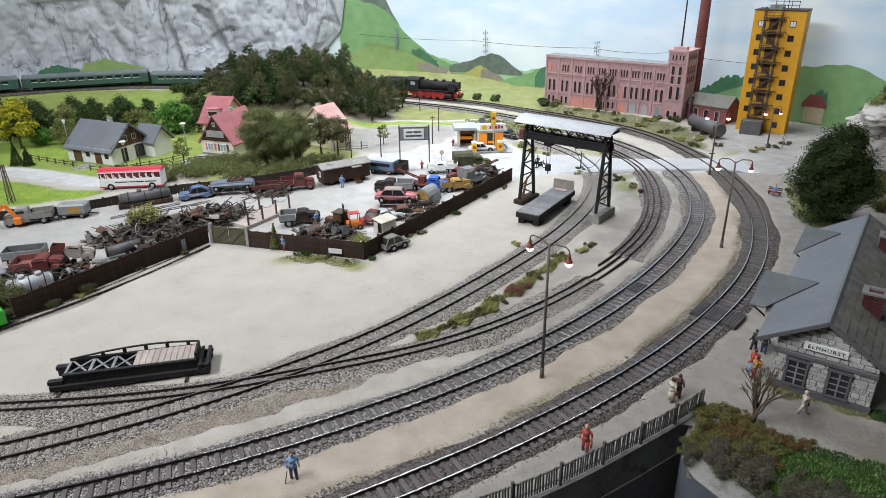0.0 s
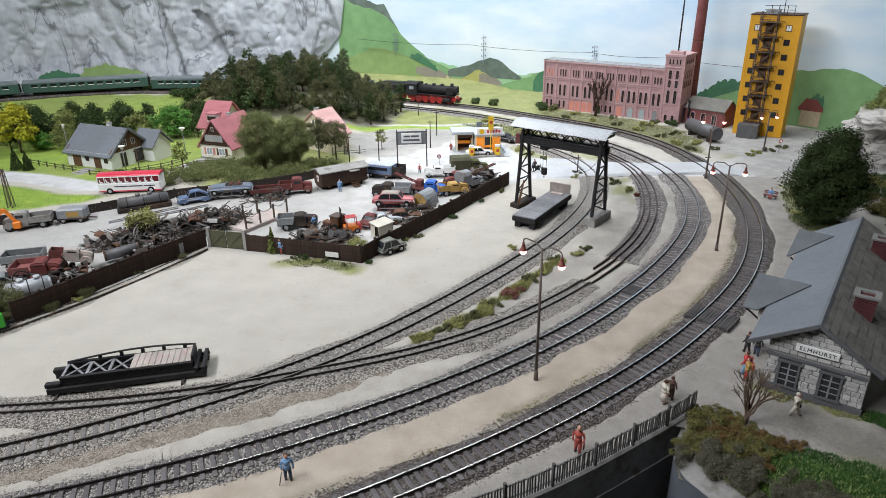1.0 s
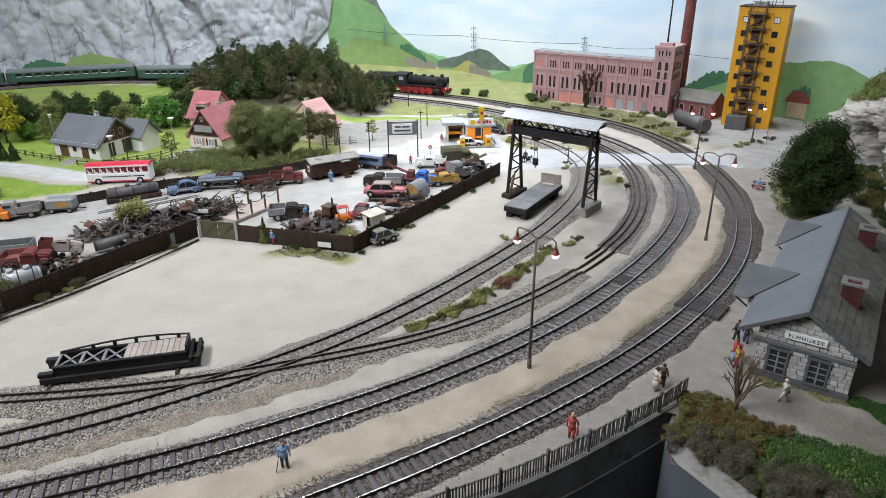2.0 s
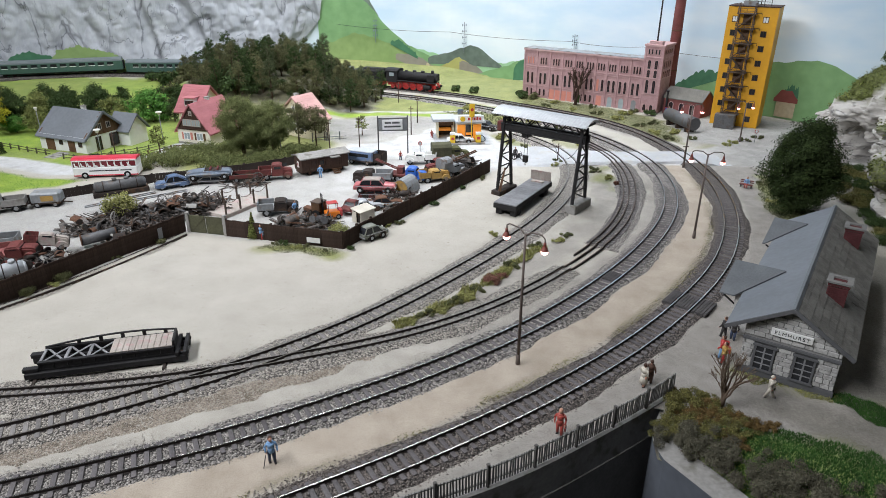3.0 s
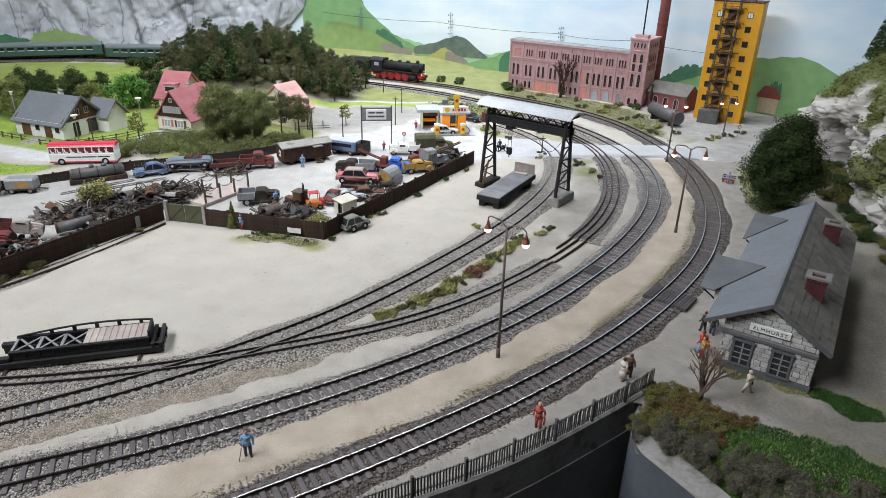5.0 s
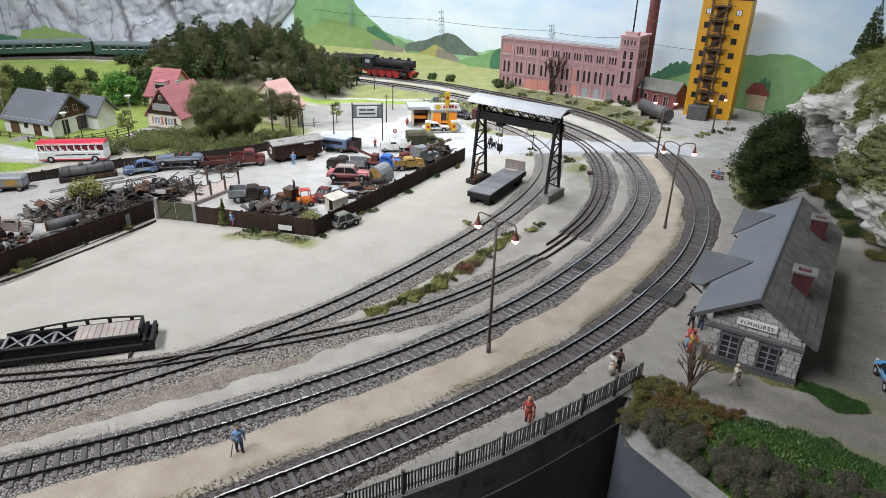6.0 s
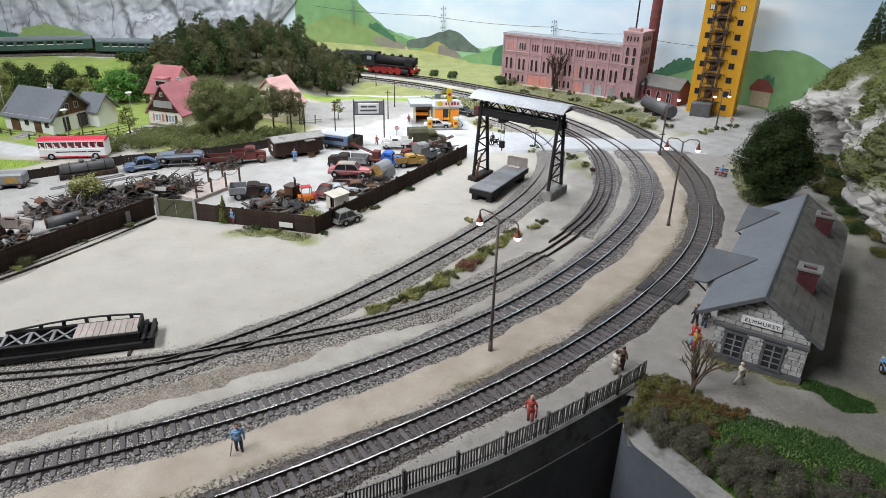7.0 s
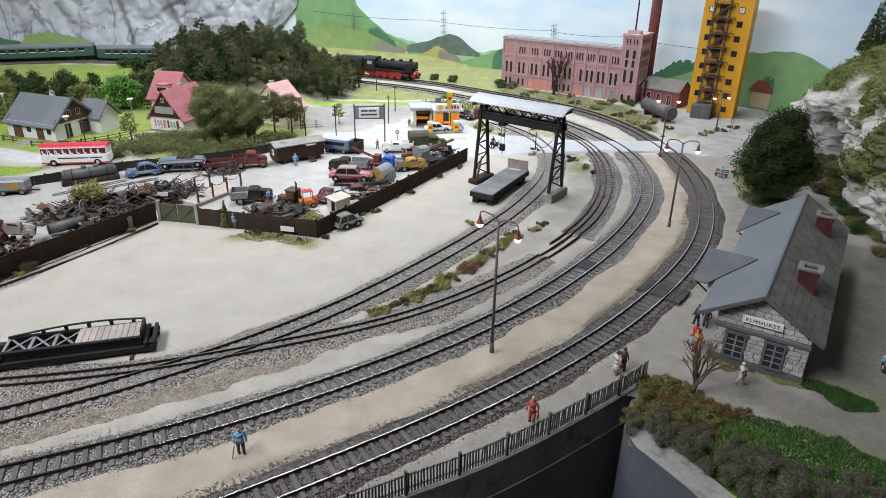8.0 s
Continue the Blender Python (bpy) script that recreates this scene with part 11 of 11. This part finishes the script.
bank_moss = [shrub("yellow-brown moss cushion on the bank", 210, "bank_moss", 1.5, 1.2, 0.9, 3600, 0.055, lump=260, swell=0.34), shrub("russet moss cushion on the bank", 211, "moss_brown", 1.2, 1.0, 0.7, 3200, 0.055, lump=260, swell=0.34)]
plant(bank_moss, [(19.6, 38.3, 0.8, -0.2), (18.8, 37.0, 0.8, -0.3), (18.0, 35.6, 0.8, -0.4), (20.4, 37.0, 0.8, -0.2), (19.6, 35.6, 0.8, -0.3), (21.4, 36.4, 0.8, -0.2), (20.9, 34.9, 0.8, -0.3), (22.6, 35.8, 0.7, -0.1), (17.0, 35.2, 0.7, -0.4), (23.4, 35.2, 0.8, -0.1), (21.8, 38.2, 0.6, -0.1), (24.6, 34.8, 0.6, -0.1), (20.6, 38.6, 0.8, -0.1), (21.2, 37.4, 0.9, -0.1), (22.0, 36.9, 0.8, -0.1), (19.0, 38.9, 0.7, -0.1), (18.4, 36.2, 1.0, -0.2), (20.2, 36.2, 1.0, -0.2), (22.4, 34.7, 0.9, -0.2), (21.6, 33.6, 0.8, -0.3), (19.4, 37.4, 1.0, -0.1)], 26)
plant([shrub("olive moss bush at the foot of the cliff", 212, "bank_moss", 2.4, 2.0, 1.5, 3600, 0.10), shrub("dark green bush at the foot of the cliff", 213, "leaf_dark", 2.2, 1.8, 1.5, 3600, 0.10)],
      [(59.4, 77.6, 0.8, 0.0), (63.4, 84.2, 0.9, 0.0), (66.4, 89.6, 0.9, 0.0), (67.6, 93.6, 0.8, 0.0), (65.4, 97.4, 0.9, 0.0), (54.6, 66.2, 0.7, 0.0), (53.0, 60.0, 0.7, 0.0), (56.2, 71.6, 0.6, 0.0), (61.8, 82.6, 0.6, 0.0), (57.4, 74.6, 0.6, 0.0), (58.6, 79.8, 0.8, 0.0), (60.2, 76.4, 0.8, 0.0), (60.4, 85.4, 0.8, 0.0), (62.4, 88.2, 0.9, 0.0), (64.4, 91.4, 0.9, 0.0), (61.2, 80.0, 0.8, 0.0), (55.4, 68.8, 0.6, 0.0), (57.6, 70.2, 0.8, 0.0), (55.8, 64.0, 0.8, 0.0)], 27)


def grass_patch(name, label, poly, n, high, mat, seed, dz=0.0):
    rng = np.random.default_rng(seed)
    P = np.array(poly, float)
    lo, hi = P.min(0), P.max(0)
    pts = rng.uniform(lo, hi, (n * 3, 2))
    d = inside(pts[:, 0], pts[:, 1], poly) + 0.35 * wavy(pts[:, 0], pts[:, 1], 1.6, seed)
    pts = pts[d > 0][:n]
    z = height(pts[:, 0], pts[:, 1]) + dz
    V, Fa = blades(np.concatenate([pts, z[:, None]], 1), high, rng)
    return tagged(raw(name, V, Fa, [mat]), label, "grass", kind="stuff")


grass_patch("grass", "bright green static grass on the bank", [(21.0, 35.2), (23.0, 35.2), (25.4, 34.5), (27.6, 33.3), (30.0, 31.8), (31.9, 29.6), (36, 25), (34, 19), (25, 20), (21.6, 28.0), (18.6, 31.5)], 46000, 0.22, "grass_bank", 301)
grass_patch("grass", "dark green grass beside the station wall", [(30.6, 37.4), (32.6, 35.2), (34.6, 34.6), (35.2, 35.6), (33.6, 37.4), (31.6, 38.4)], 3600, 0.22, "grass_bank", 302)
grass_patch("grass", "thin moss and grass at the foot of the station wall", [(24.7, 42.0), (26.0, 40.6), (30.6, 37.4), (31.4, 37.8), (26.4, 41.4)], 2200, 0.2, "moss", 303)
grass_patch("grass", "short green lawn beside the village road", LAWN, 16000, 0.18, "grass_green", 304)
grass_patch("grass", "dull trackside grass before the factory", GRASS_BITS[6][0], 9000, 0.2, "leaf_brown", 305)
grass_patch("grass", "dull grass between the far tracks", GRASS_BITS[10][0], 6000, 0.26, "grass_dull", 306)
grass_patch("grass", "grass fringe under the platform tree", GRASS_BITS[4][0], 4500, 0.28, "grass_dull", 307)
grass_patch("grass", "weedy green strip beside the narrow track", [(-2, 49.0), (2.5, 52.2), (6.0, 55.6), (9.5, 60), (13, 64.4), (14.6, 66), (13.4, 66.6), (10.6, 63.4), (7.4, 59.6), (4.2, 55.8), (0.4, 52), (-2.4, 50.2)], 15000, 0.36, "moss", 309)
grass_patch("grass", "thin yellow grass along the yard fence", GRASS_BITS[0][0], 2600, 0.16, "grass_dull", 308)


def scatter_grit(name, label, poly, n, size, mat, seed):
    rng = np.random.default_rng(seed)
    P = np.array(poly, float)
    pts = rng.uniform(P.min(0), P.max(0), (n * 12, 2))
    pts = pts[inside(pts[:, 0], pts[:, 1], poly) + 0.3 * wavy(pts[:, 0], pts[:, 1], 1.5, seed) > 0][:n]
    z = height(pts[:, 0], pts[:, 1])
    V, Fa = crumbs(np.concatenate([pts, z[:, None]], 1), size, rng, 0.5, 0.7)
    return tagged(raw(name, V, Fa, [mat]), label, "gravel", kind="stuff")


M["grit_tan"] = shade("tan_grains", (0.40, 0.33, 0.25), (0.24, 0.19, 0.14), scale=300, rough=0.95, island=0.35)
M["grit_sand"] = shade("sand_grains", (0.50, 0.44, 0.36), (0.34, 0.29, 0.23), scale=300, rough=0.95, island=0.35)
scatter_grit("sand_grit", "loose pale grit on the sandy loading place", [(-40, 45), (-26, 71), (-9, 65), (11, 93), (22, 97), (8, 70), (-6, 53), (-16, 46)], 2200, 0.024, "grit_sand", 401)
scatter_grit("sand_grit", "loose brown grit between the main tracks", [(-30, 26), (0, 38), (20, 53), (33, 72), (38, 90), (41, 90), (37, 72), (24, 54), (4, 38.5), (-20, 27)], 1500, 0.018, "grit_tan", 402)
scatter_grit("edge_gravel", "tan gravel spilled beside the siding", [(-45, 29.3), (-32, 33.2), (-26.1, 35.6), (-22.6, 37.5), (-18.9, 39.0), (-15.4, 40.5), (-11.7, 42.2), (-7.2, 44.5), (-3.7, 46.2), (-3.6, 44.9), (-7, 42.6), (-11.3, 40.2), (-15, 38.4), (-18.4, 36.7), (-21.6, 35.4), (-25.5, 33.6), (-32, 31), (-44, 27)], 24000, 0.07, "ballast_tan", 403)


def edge_crumbs(name, label, line, n, near, far, size, mat, seed):
    """Crumbs of moss and stone along the inner foot of a line's ballast."""
    rng = np.random.default_rng(seed)
    i = rng.integers(0, len(line), n * 2)
    nr = side(line)[i]
    o = -(near + (far - near) * rng.random(n * 2) ** 1.4)
    x, y = line[i, 0] + nr[:, 0] * o + rng.normal(0, 0.12, n * 2), line[i, 1] + nr[:, 1] * o + rng.normal(0, 0.12, n * 2)
    o = signed(x, y, line)
    ok = (o < 0.6) & (y < 92) & (wavy(x, y, 0.6, seed) + rng.normal(0, 0.35, n * 2) > -0.15)
    x, y = x[ok][:n], y[ok][:n]
    z = height(x, y) + 0.10 * ease(o[ok][:n], -3.0, -2.1)
    V, Fa = crumbs(np.stack([x, y, z], 1), size, rng, 0.5, 0.7)
    return tagged(raw(name, V, Fa, [mat]), label, "gravel", kind="stuff")


edge_crumbs("edge_gravel", "dark brown gravel spilled along the outer line", LINE_A, 9000, 1.6, 2.45, 0.055, "ballast_dark", 404)
# moss that also darkens the edge in place of the sand step's shadow
edge_crumbs("edge_moss", "brown-olive moss crumbs along the outer line", LINE_A, 8000, 2.0, 2.6, 0.045, "bank_moss", 405)
edge_crumbs("edge_gravel", "grey gravel thinning out beside the inner line", LINE_B, 7000, 1.8, 3.0, 0.038, "ballast_sand", 406)
edge_crumbs("edge_gravel", "sandy gravel thinning out beside the siding", LINE_D, 4000, 1.8, 2.8, 0.038, "ballast_sand", 407)
edge_crumbs("edge_gravel", "pale gravel around the disused track by the fence", SUNKEN, 5000, -0.5, 1.1, 0.045, "ballast_sand", 408)
